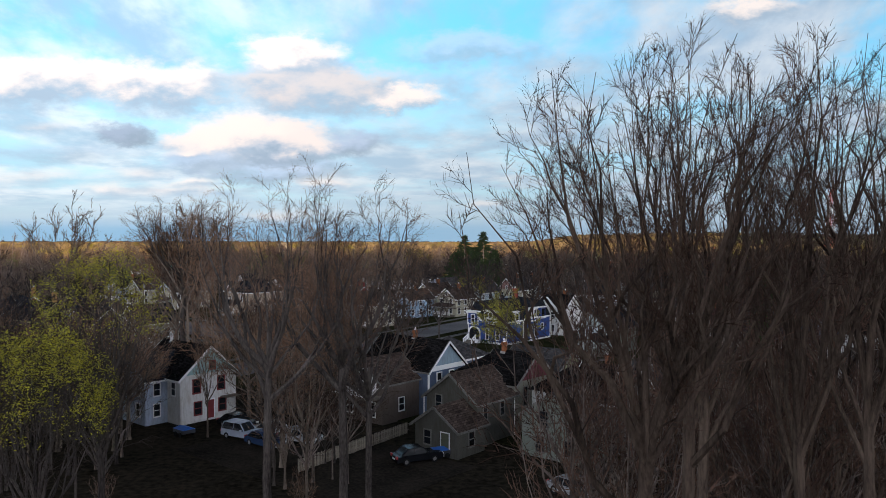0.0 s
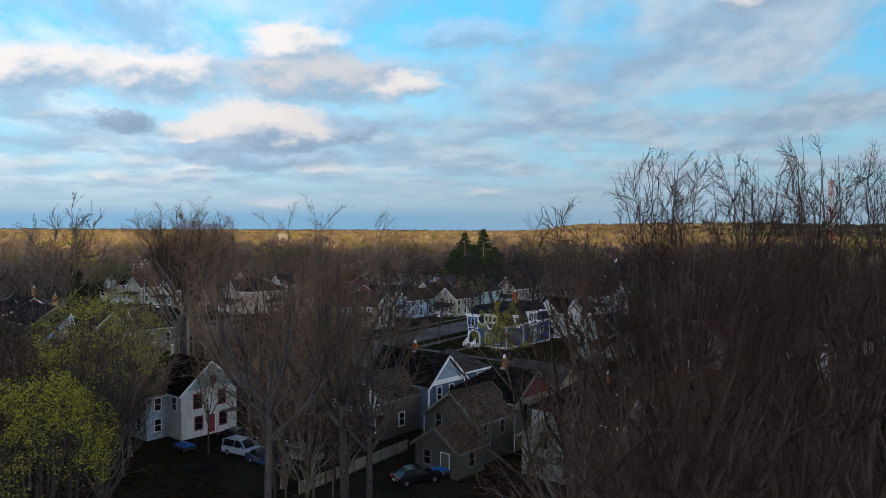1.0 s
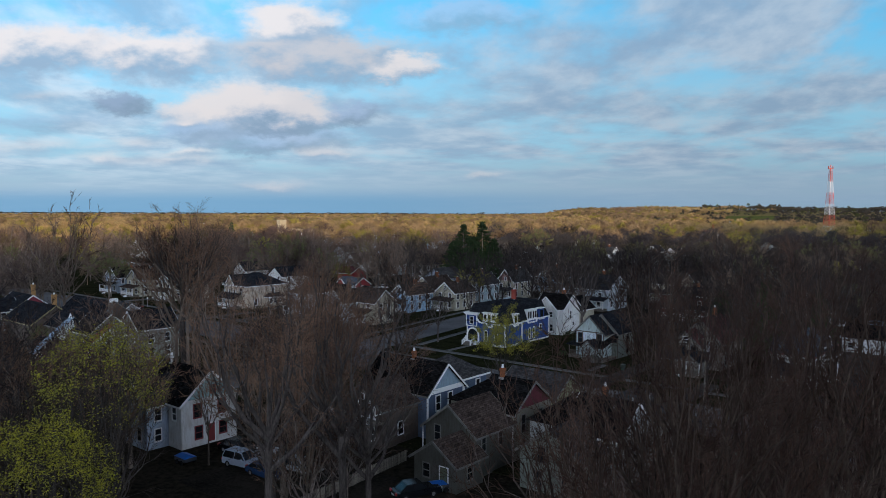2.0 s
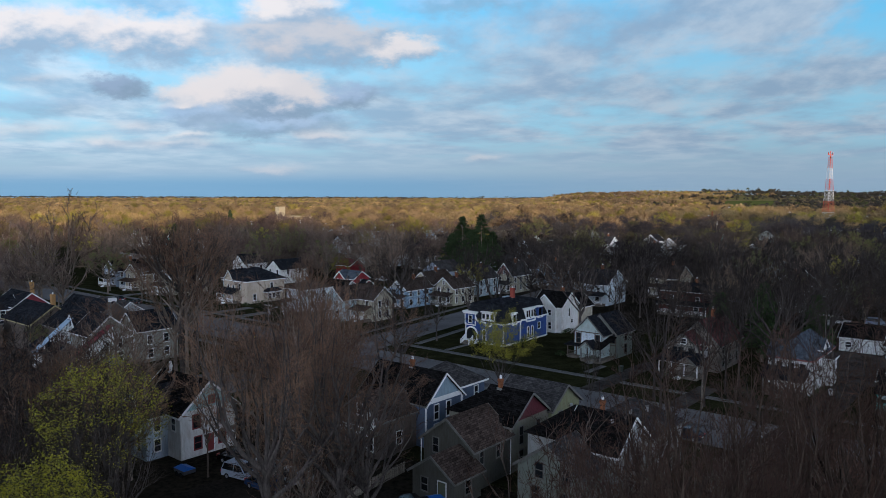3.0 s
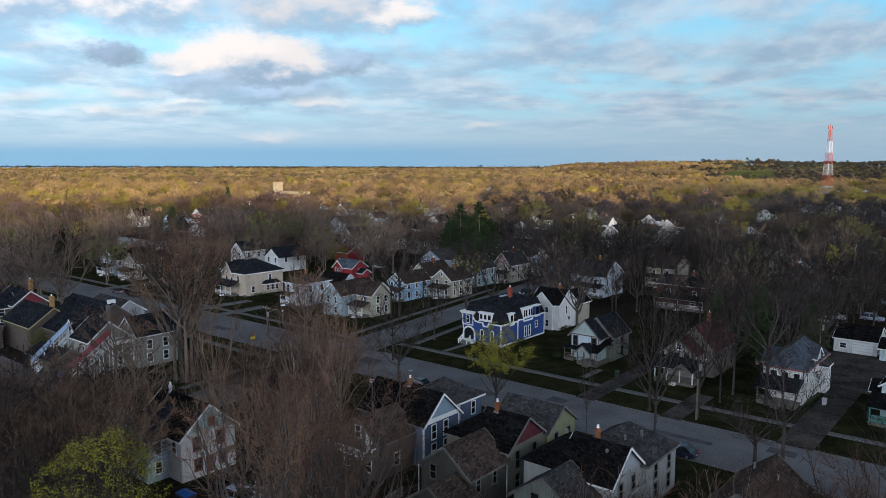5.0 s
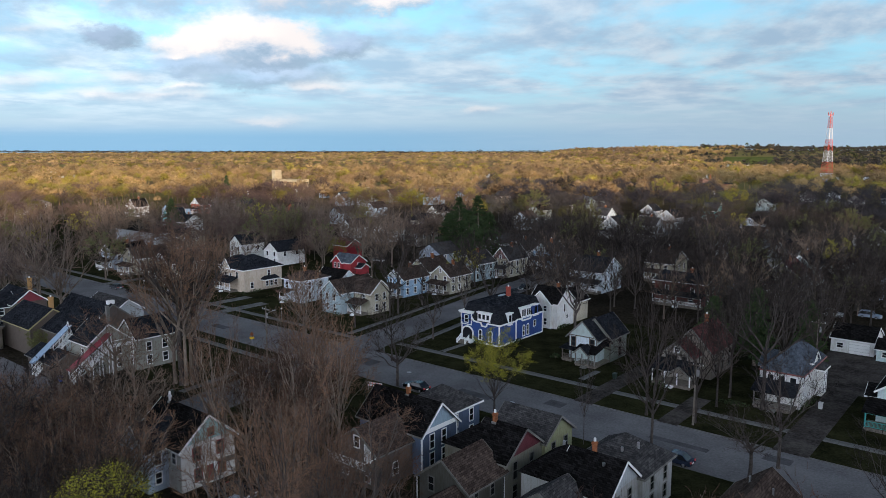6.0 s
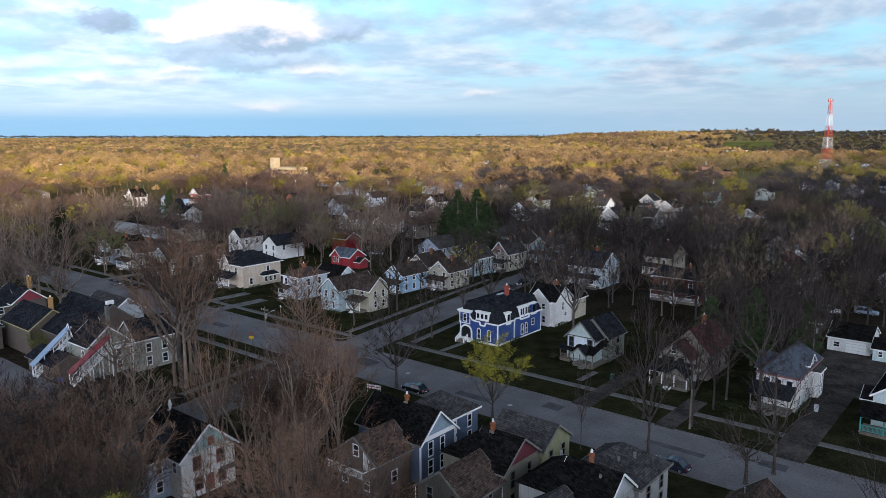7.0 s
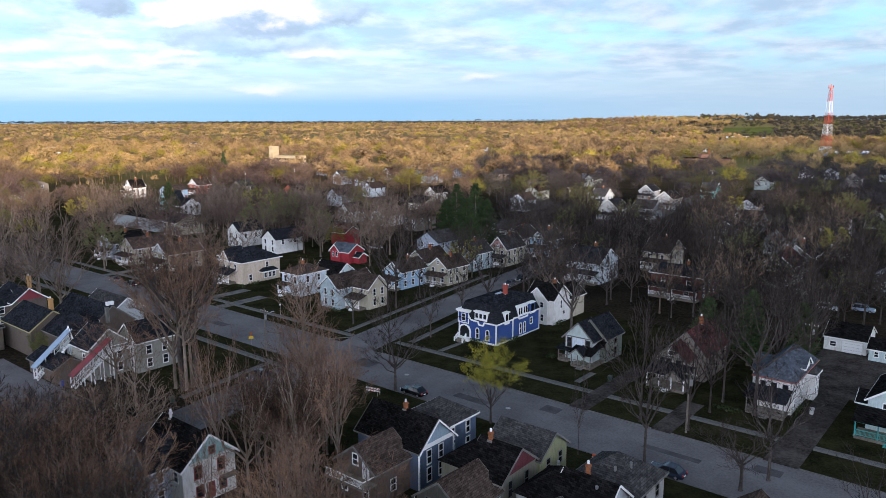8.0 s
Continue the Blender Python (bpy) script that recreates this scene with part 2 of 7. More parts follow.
def woodland(name, tones, bud, share):
    """Far woods: twigs that differ from tree to tree, some trees in yellow-green bud, with patches across the valley."""
    m, t, b = material(name)
    at = t.nodes.new("ShaderNodeAttribute")
    at.attribute_name = "budding"
    r = at.outputs["Fac"]
    geo = t.nodes.new("ShaderNodeNewGeometry")
    n1 = node(t, "ShaderNodeTexNoise", {"Vector": geo.outputs["Position"], "Scale": 0.008, "Detail": 3.0, "Roughness": 0.6})
    n2 = node(t, "ShaderNodeTexNoise", {"Vector": geo.outputs["Position"], "Scale": 0.55, "Detail": 3.0, "Roughness": 0.7})
    c = blend(t, smooth(t, n2.outputs[0], 0.3, 0.7), tones[0], tones[1])
    c = blend(t, calc(t, "FRACT", calc(t, "MULTIPLY", r, 7.0)), c, tones[2])
    late = calc(t, "MULTIPLY_ADD", calc(t, "SUBTRACT", n1.outputs[0], 0.5), 1.6, r)
    c = blend(t, smooth(t, late, 0.96 - share, 1.04 - share), c, blend(t, n2.outputs[0], [k * 0.55 for k in bud], bud))
    k = smooth(t, calc(t, "FRACT", calc(t, "MULTIPLY", r, 31.0)), 0.0, 1.0, 0.76, 1.2)
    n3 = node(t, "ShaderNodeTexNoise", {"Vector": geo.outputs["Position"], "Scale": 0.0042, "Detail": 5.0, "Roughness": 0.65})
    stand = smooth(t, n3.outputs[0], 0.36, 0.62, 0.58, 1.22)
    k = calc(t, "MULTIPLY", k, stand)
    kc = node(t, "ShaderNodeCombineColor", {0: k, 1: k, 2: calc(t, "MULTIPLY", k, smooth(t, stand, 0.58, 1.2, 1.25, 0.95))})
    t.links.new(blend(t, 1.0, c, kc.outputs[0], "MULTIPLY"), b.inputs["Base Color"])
    b.inputs["Roughness"].default_value, b.inputs["Specular IOR Level"].default_value = 0.95, 0.0
    return m


BARK = varied("bark", (0.052, 0.041, 0.033), (0.25, 0.20, 0.16), 1.2, 0.95, 10, 0.6, stretch=(1, 1, 0.2), coords="Object", per_object=0.35)
# the DARK_ barks put the shade of the right side into the colour
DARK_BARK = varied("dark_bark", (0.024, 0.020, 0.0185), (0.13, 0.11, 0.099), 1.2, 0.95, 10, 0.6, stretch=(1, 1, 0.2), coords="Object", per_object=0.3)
TWIG = twigs("twig_bark", ((0.070, 0.050, 0.040), (0.20, 0.147, 0.117)), (0.20, 0.16, 0.075), -0.02, 0.05, 0.45)
BROWN_TWIG = twigs("brown_twig", ((0.07, 0.042, 0.03), (0.22, 0.137, 0.096)), (0.20, 0.15, 0.075), -0.04, 0.05, 0.45)
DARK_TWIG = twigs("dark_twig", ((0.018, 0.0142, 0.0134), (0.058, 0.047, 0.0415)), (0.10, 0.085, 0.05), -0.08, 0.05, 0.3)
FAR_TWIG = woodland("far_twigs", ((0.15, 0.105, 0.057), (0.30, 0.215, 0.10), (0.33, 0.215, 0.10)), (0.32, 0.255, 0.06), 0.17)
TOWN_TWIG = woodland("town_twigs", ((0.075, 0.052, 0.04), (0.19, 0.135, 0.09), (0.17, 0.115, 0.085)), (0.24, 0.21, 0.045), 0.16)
# copy of the town twigs for the right side, shade put into its colour
SHADED_WOOD = woodland("shaded_wood", ((0.026, 0.0245, 0.0235), (0.09, 0.08, 0.071), (0.082, 0.071, 0.064)), (0.11, 0.10, 0.04), 0.06)
# evergreens, and far woods with cloud shade put into their colour
SHADED_EVERGREEN = woodland("far_shaded_evergreen", ((0.028, 0.029, 0.024), (0.062, 0.058, 0.044), (0.06, 0.052, 0.042)), (0.075, 0.085, 0.03), 0.14)
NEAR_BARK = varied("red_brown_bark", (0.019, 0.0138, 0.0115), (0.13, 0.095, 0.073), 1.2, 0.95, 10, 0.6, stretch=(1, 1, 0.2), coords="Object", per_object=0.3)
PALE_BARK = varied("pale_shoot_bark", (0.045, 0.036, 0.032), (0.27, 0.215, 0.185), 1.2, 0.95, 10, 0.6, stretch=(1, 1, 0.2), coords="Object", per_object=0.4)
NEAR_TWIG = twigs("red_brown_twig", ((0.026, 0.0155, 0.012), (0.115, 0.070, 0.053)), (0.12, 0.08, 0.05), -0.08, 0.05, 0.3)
# strong dark-to-yellow speckle puts the crown's light and shade into leaf colour
LEAF = varied("young_leaf", (0.02, 0.02, 0.004), (0.47, 0.42, 0.018), 3.5, 0.6, 8, 0.2, coords="Object", spread=(0.38, 0.62))
LEAF_DULL = varied("olive_leaf", (0.06, 0.065, 0.015), (0.15, 0.15, 0.035), 2.0, 0.6, 8, 0.2)
NEEDLE = varied("pine_needle", (0.018, 0.034, 0.016), (0.07, 0.095, 0.04), 1.5, 0.8, 8, 0.3)


def town_ground():
    """Dark leaf litter under the town's trees, paler meadow and lawn in the country beyond; town shade and far sun are
    put into these tones.
    """
    m, t, b = material("leaf_litter")
    geo = t.nodes.new("ShaderNodeNewGeometry")
    n1 = node(t, "ShaderNodeTexNoise", {"Vector": geo.outputs["Position"], "Scale": 0.05, "Detail": 5.0, "Roughness": 0.65})
    n2 = node(t, "ShaderNodeTexNoise", {"Vector": geo.outputs["Position"], "Scale": 1.6, "Detail": 4.0, "Roughness": 0.65})
    n3 = node(t, "ShaderNodeTexNoise", {"Vector": geo.outputs["Position"], "Scale": 0.006, "Detail": 4.0})
    f = calc(t, "MULTIPLY_ADD", n2.outputs[0], 0.5, calc(t, "MULTIPLY", n1.outputs[0], 0.5))
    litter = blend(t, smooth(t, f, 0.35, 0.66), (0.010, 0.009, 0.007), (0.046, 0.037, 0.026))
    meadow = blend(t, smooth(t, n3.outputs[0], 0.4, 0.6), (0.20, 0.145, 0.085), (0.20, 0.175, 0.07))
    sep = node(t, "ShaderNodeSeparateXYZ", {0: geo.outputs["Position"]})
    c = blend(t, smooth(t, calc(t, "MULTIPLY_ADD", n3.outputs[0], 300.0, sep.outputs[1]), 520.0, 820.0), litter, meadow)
    t.links.new(c, b.inputs["Base Color"])
    b.inputs["Roughness"].default_value, b.inputs["Specular IOR Level"].default_value = 0.95, 0.0
    bp = node(t, "ShaderNodeBump", {"Height": n2.outputs[0], "Strength": 0.5, "Distance": 0.1})
    t.links.new(bp.outputs[0], b.inputs["Normal"])
    return m


GROUND = town_ground()
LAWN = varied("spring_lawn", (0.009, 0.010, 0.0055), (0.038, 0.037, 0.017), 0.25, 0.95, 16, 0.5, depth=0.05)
ASPHALT = varied("old_asphalt", (0.105, 0.101, 0.103), (0.205, 0.197, 0.200), 0.12, 0.9, 25, 0.25)
CONCRETE = varied("pavement_concrete", (0.085, 0.083, 0.081), (0.20, 0.194, 0.186), 0.5, 0.9, 14, 0.2)
DIRT = varied("bare_dirt", (0.019, 0.0165, 0.015), (0.105, 0.092, 0.083), 0.22, 0.95, 12, 0.5)
WHITE = varied("white_paint", (0.66, 0.66, 0.64), (0.86, 0.86, 0.84), 0.9, 0.6, 10, 0.1, spread=(0.25, 0.5))
BRICK = varied("orange_brick", (0.17, 0.062, 0.032), (0.33, 0.135, 0.065), 3.0, 0.9, 6, 0.4)
GLASS = glass_dark("window_glass")
TRIM_DULL = varied("dull_trim", (0.09, 0.086, 0.078), (0.22, 0.212, 0.192), 0.9, 0.7, 10, 0.1)
METAL = varied("grey_metal", (0.25, 0.25, 0.25), (0.45, 0.45, 0.45), 2.0, 0.45, 8, 0.1, metal=0.8)
WOOD = varied("weathered_wood", (0.10, 0.085, 0.07), (0.24, 0.21, 0.175), 1.0, 0.9, 9, 0.4, stretch=(1, 1, 0.3))
RUBBER = varied("tyre_rubber", (0.012, 0.012, 0.012), (0.03, 0.03, 0.03), 8.0, 0.8)
ROOFS = {
    "black": shingles("black_shingles", (0.006, 0.0055, 0.0055), (0.02, 0.0185, 0.0185)),
    "grey": shingles("grey_shingles", (0.038, 0.037, 0.038), (0.085, 0.08, 0.079)),
    "brown": shingles("brown_shingles", (0.040, 0.029, 0.025), (0.10, 0.074, 0.061)),
    "maroon": shingles("maroon_shingles", (0.075, 0.03, 0.03), (0.16, 0.068, 0.064)),
    "pale_slate": shingles("pale_slate_shingles", (0.06, 0.072, 0.09), (0.115, 0.132, 0.155)),
    "slate": shingles("slate_shingles", (0.012, 0.013, 0.016), (0.034, 0.036, 0.042)),
}
PAINTS = {}


def paint(name, colour):
    if name not in PAINTS:
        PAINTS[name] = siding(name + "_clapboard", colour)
    return PAINTS[name]


def enamel(name, colour, rough=0.3):
    if name not in PAINTS:
        PAINTS[name] = varied(name + "_enamel", [c * 0.8 for c in colour], colour, 1.0, rough, 10, 0.03)
    return PAINTS[name]


# ---- geometry helpers ----


class Geo:
    """Vertices and faces of one part."""

    def __init__(self):
        self.v, self.f = [], []

    def add(self, verts, faces):
        k = len(self.v)
        self.v += [tuple(p) for p in verts]
        self.f += [tuple(i + k for i in f) for f in faces]
        return self

    def box(self, x0, y0, z0, x1, y1, z1):
        return self.add([(x, y, z) for z in (z0, z1) for y in (y0, y1) for x in (x0, x1)],
                        [(0, 2, 3, 1), (4, 5, 7, 6), (0, 1, 5, 4), (1, 3, 7, 5), (3, 2, 6, 7), (2, 0, 4, 6)])

    def beam(self, a, b, w, h):
        """A bar of width w and height h from a to b."""
        a, b = Vector(a), Vector(b)
        d = (b - a).normalized()
        side = d.cross(Vector((0, 0, 1)))
        side = Vector((1, 0, 0)) if side.length < 0.01 else side.normalized()
        up = side.cross(d)
        ps = [p + side * sx * w / 2 + up * sy * h / 2 for p in (a, b) for sx, sy in ((-1, -1), (1, -1), (1, 1), (-1, 1))]
        return self.add(ps, [(3, 2, 1, 0), (4, 5, 6, 7), (0, 1, 5, 4), (1, 2, 6, 5), (2, 3, 7, 6), (3, 0, 4, 7)])

    def tube(self, pts, radii, sides, cap=False):
        k = len(self.v)
        for i, (p, r) in enumerate(zip(pts, radii)):
            d = (pts[min(i + 1, len(pts) - 1)] - pts[max(i - 1, 0)]).normalized()
            a = d.cross(Vector((0.3, 0.9, 0.31)))
            a = a.normalized() if a.length > 0.01 else Vector((1, 0, 0))
            b = d.cross(a)
            for j in range(sides):
                q = p + a * (r * math.cos(j * 2 * math.pi / sides)) + b * (r * math.sin(j * 2 * math.pi / sides))
                self.v.append(tuple(q))
        for i in range(len(pts) - 1):
            for j in range(sides):
                n = (j + 1) % sides
                self.f.append((k + i * sides + j, k + i * sides + n, k + (i + 1) * sides + n, k + (i + 1) * sides + j))
        if cap:
            self.f.append(tuple(k + j for j in reversed(range(sides))))
            self.f.append(tuple(k + (len(pts) - 1) * sides + j for j in range(sides)))
        return self

    def spike(self, p, q, r):
        k = len(self.v)
        d = (q - p).normalized()
        a = d.cross(Vector((0.3, 0.9, 0.31)))
        a = a.normalized() if a.length > 0.01 else Vector((1, 0, 0))
        b = d.cross(a)
        for j in range(3):
            self.v.append(tuple(p + a * (r * math.cos(j * 2.094)) + b * (r * math.sin(j * 2.094))))
        self.v.append(tuple(q))
        self.f += [(k, k + 1, k + 3), (k + 1, k + 2, k + 3), (k + 2, k, k + 3)]

    def mesh(self, name):
        me = bpy.data.meshes.new(name)
        me.from_pydata(self.v, [], self.f)
        me.update()
        return me


def part(name, geo, mat, parent=None, label="", at=None, smooth_shade=False):
    me = geo.mesh(name) if isinstance(geo, Geo) else geo
    if not me.materials:
        me.materials.append(mat)
    if smooth_shade:
        me.polygons.foreach_set("use_smooth", [True] * len(me.polygons))
    ob = new(name, me)
    if at is not None:
        ob.matrix_basis = at
    if parent is not None:
        ob.parent = parent
    if label:
        tagged(ob, label)
    return ob


# street frame: s runs along the main street, d across it, away from the first eye
STREET = pose(0, 0, 0, 0, 0, -40)


def street(s, d, z=0.0):
    return STREET @ Vector((s, d, z))


def ground_z(x, y):
    """Height of the ground: flat town, then a long wooded hill on one side of the valley."""
    if y < 900:
        return 0.0
    k = max(0.0, min(1.0, (x / y - 0.095) / 0.115))
    k = k * k * (3 - 2 * k) * (1 + 0.06 * math.sin(x / 95) + 0.04 * math.sin(x / 41 + 1))
    u = max(0.0, min(1.0, (y - 1150) / 800))
    u = u * u * (3 - 2 * u) if y < 1950 else math.exp(-((y - 1950) / 700) ** 2)
    return 26 * k * u + 2.5 * (1 - k) * (0.5 + 0.5 * math.sin(x / 260) * math.sin(y / 330))  * min(1.0, (y - 900) / 400)


# ---- ground ----


def make_ground():
    g = Geo()
    rings = [0, 30, 60, 90, 120, 160, 200, 260, 340, 440, 560, 700, 860, 1040, 1180, 1320, 1460, 1600, 1740, 1880, 2050, 2300, 2700, 3200, 3800, 4600]
    n = 240
    g.v.append((0, 0, 0))
    for r in rings[1:]:
        for j in range(n):
            x, y = r * math.sin(j * 2 * math.pi / n), r * math.cos(j * 2 * math.pi / n)
            g.v.append((x, y, ground_z(x, y)))
    g.f += [(0, 1 + (j + 1) % n, 1 + j) for j in range(n)]
    for i in range(len(rings) - 2):
        for j in range(n):
            a, b = 1 + i * n + j, 1 + i * n + (j + 1) % n
            g.f.append((a, b, b + n, a + n))
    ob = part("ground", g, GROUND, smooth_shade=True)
    tagged(ob, "brown leaf-littered ground with thin grass", "ground", kind="structure")


def slab(name, s0, d0, s1, d1, z0, z1, mat, label, category):
    g = Geo().box(s0, d0, z0, s1, d1, z1)
    ob = part(name, g, mat, at=STREET.copy())
    return tagged(ob, label, category, kind="structure")


SIDE = pose(0, 0, 0, 0, 0, -31.5)     # the side street's own frame: its y runs along it


def strip(name, poly, z0, z1, mat, label, category, m=STREET):
    """A flat piece of ground with upright sides from its outline (counter-clockwise)."""
    n = len(poly)
    g = Geo().add([(x, y, z) for z in (z0, z1) for x, y in poly],
                  [tuple(range(n, 2 * n))] + [(i, (i + 1) % n, n + (i + 1) % n, n + i) for i in range(n)])
    return tagged(part(name, g, mat, at=m.copy()), label, category, kind="structure")


def side_point(x, d):
    """World point on the side street's line x, at the depth d across the main street."""
    a, k = SIDE @ Vector((x, 0, 0)), SIDE.to_3x3() @ Vector((0, 1, 0))
    n = STREET.to_3x3() @ Vector((0, 1, 0))
    return tuple((a + k * ((d - a.dot(n)) / k.dot(n)))[:2])


def block(name, pts, z, mat, label, category):
    return strip(name, pts, z - 0.3, z, mat, label, category, Matrix.Identity(4))


def w(s, d):
    return tuple(street(s, d)[:2])


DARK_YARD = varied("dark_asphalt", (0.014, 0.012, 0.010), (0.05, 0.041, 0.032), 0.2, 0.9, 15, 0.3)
KERB_N, KERB_S, SIDE_L, SIDE_R = 99.0, 86.0, -92.0, -83.0
make_ground()
slab("road_main", -420, KERB_S, 120, KERB_N, -0.3, 0.03, ASPHALT, "worn grey asphalt street between concrete kerbs", "road")
block("road_side_north", [side_point(SIDE_L, KERB_N), side_point(SIDE_R, KERB_N), side_point(SIDE_R, 420), side_point(SIDE_L, 420)], 0.026, ASPHALT, "grey asphalt side street between lawns", "road")
block("road_side_south", [side_point(SIDE_L, 30), side_point(SIDE_R, 30), side_point(SIDE_R, KERB_S), side_point(SIDE_L, KERB_S)], 0.026, ASPHALT, "grey asphalt side street behind bare trees", "road")
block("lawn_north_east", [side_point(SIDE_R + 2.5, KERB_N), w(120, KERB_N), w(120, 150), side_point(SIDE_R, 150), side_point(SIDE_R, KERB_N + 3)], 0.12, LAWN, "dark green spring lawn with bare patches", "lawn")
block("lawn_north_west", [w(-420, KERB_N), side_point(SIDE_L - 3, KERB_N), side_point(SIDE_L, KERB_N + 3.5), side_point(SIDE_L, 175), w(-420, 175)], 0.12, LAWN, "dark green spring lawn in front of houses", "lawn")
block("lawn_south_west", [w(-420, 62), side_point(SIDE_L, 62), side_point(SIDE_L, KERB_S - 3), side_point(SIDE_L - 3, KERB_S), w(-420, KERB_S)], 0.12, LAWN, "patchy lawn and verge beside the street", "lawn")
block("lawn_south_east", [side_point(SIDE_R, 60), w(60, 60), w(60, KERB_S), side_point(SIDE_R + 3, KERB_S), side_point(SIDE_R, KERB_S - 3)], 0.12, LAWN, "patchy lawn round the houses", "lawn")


def pavement(name, a, b, wide, z=0.135):
    """A footpath of concrete slabs, with joints between them."""
    a, b = Vector((*a, 0)), Vector((*b, 0))
    d = (b - a).normalized()
    n = max(1, round((b - a).length / 1.8))
    step = (b - a).length / n
    ang = math.degrees(math.atan2(d.y, d.x))
    base = tagged(part(name, Geo().box(0, -wide / 2, -0.1, n * step, wide / 2, z - 0.012), DIRT, at=pose(a.x, a.y, 0, 0, 0, ang)), "concrete pavement slabs with dark joints", "pavement", kind="structure")
    me = Geo().add([(x, y, k) for k in (z - 0.05, z) for x, y in ((0.02, -wide / 2 + 0.01), (step - 0.02, -wide / 2 + 0.01), (step - 0.02, wide / 2 - 0.01), (0.02, wide / 2 - 0.01))],
                   [(4, 5, 6, 7), (0, 1, 5, 4), (1, 2, 6, 5), (2, 3, 7, 6), (3, 0, 4, 7)]).mesh("slab")
    for i in range(min(n, 150)):
        part("slab", me, CONCRETE, base, at=pose(i * step, 0, random.uniform(-0.004, 0.004)))
    return base


def kerb(name, a, b, top=0.15):
    a, b = Vector((*a, 0)), Vector((*b, 0))
    d = (b - a).normalized()
    ang = math.degrees(math.atan2(d.y, d.x))
    length = (b - a).length
    ob = part(name, Geo().box(0, -0.09, -0.1, length, 0.09, top), CONCRETE, at=pose(a.x, a.y, 0, 0, 0, ang))
    return tagged(ob, "weathered concrete kerb along the asphalt", "kerb", kind="structure")


kerb("kerb_north", side_point(SIDE_R + 2.5, KERB_N), w(60, KERB_N))
kerb("kerb_north_west", w(-330, KERB_N), side_point(SIDE_L - 3, KERB_N))
kerb("kerb_south", side_point(SIDE_R + 3, KERB_S), w(40, KERB_S))
kerb("kerb_south_west", w(-330, KERB_S), side_point(SIDE_L - 3, KERB_S))
kerb("kerb_side_west", side_point(SIDE_L, KERB_N + 3.5), side_point(SIDE_L, 175))
kerb("kerb_side_east", side_point(SIDE_R, KERB_N + 3), side_point(SIDE_R, 150))
kerb("kerb_corner_west", side_point(SIDE_L - 3, KERB_N), side_point(SIDE_L, KERB_N + 3.5))
kerb("kerb_corner_east", side_point(SIDE_R + 2.5, KERB_N), side_point(SIDE_R, KERB_N + 3))
kerb("kerb_corner_south_west", side_point(SIDE_L, KERB_S - 3), side_point(SIDE_L - 3, KERB_S))
kerb("kerb_side_south_west", side_point(SIDE_L, 62), side_point(SIDE_L, KERB_S - 3))
pavement("pavement_north", side_point(SIDE_R + 1, 105.6), w(20, 107.2), 1.6)
pavement("pavement_north_west", w(-260, 102.5), side_point(SIDE_L - 0.3, 103.2), 1.6)
pavement("pavement_side_east", side_point(-79.3, 107.5), side_point(-79.3, 150), 1.5)
pavement("pavement_side_west", side_point(-95.3, 104.5), side_point(-95.3, 168), 1.5)
pavement("pavement_south_west", w(-220, 82.6), side_point(SIDE_L - 0.3, 82.0), 1.6)
pavement("pavement_side_south_west", side_point(-95.3, 62), side_point(-95.3, 81.0), 1.5)
pavement("path_blue", w(-88.2, 106.8), w(-88.2, 114.2), 1.2)
pavement("path_gable", w(-59.2, 108.6), w(-59.2, 114.5), 1.2)
for s0, wide, d1 in ((-53.5, 3.2, 122), (-40, 3.0, 112), (-23.6, 4.4, 150), (-150.5, 3.2, 112), (-160, 3.0, 114), (-207, 3.0, 112)):
    slab("driveway", s0 - wide / 2, KERB_N - 0.1, s0 + wide / 2, d1, -0.1, 0.155, DIRT if d1 > 130 or s0 > -60 else CONCRETE, "worn driveway across the verge", "driveway")
slab("parking_lot", -150, 38, -112, 51.5, -0.2, 0.05, ASPHALT, "cracked grey asphalt parking lot", "parking lot")
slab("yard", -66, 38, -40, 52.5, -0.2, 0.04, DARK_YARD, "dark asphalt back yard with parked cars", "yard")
slab("gravel_yard", -31, 129, -17, 157, -0.2, 0.125, DIRT, "bare gravel yard in front of the garage", "yard")

# tar patches and covers in the worn asphalt
PATCH = varied("tar_patch", (0.06, 0.058, 0.06), (0.12, 0.116, 0.119), 0.4, 0.9, 18, 0.3)
for s0, d0, sw, dw in ((-72, 90.5, 6.5, 1.8), (-58, 94.6, 3.0, 2.4), (-97, 91.5, 4.5, 3.2), (-118, 93.0, 7.0, 1.5), (-40, 92.4, 8.0, 1.2), (-141, 90.2, 5.0, 2.0), (-26, 95.0, 3.4, 2.0)):
    slab("road_patch", s0, d0, s0 + sw, d0 + dw, 0.0, 0.034, PATCH, "dark tar patch in the worn asphalt", "road")
for s0, d0 in ((-84.5, 93.2), (-62, 92.0), (-108, 92.5)):
    p = street(s0, d0)
    tagged(part("manhole_cover", Geo().tube([Vector((0, 0, 0)), Vector((0, 0, 0.038))], [0.42, 0.42], 16, True), METAL, at=pose(p.x, p.y, 0)), "round iron manhole cover in the asphalt", "manhole cover", kind="structure")

# ---- houses ----
WINDOW_MESHES = {}


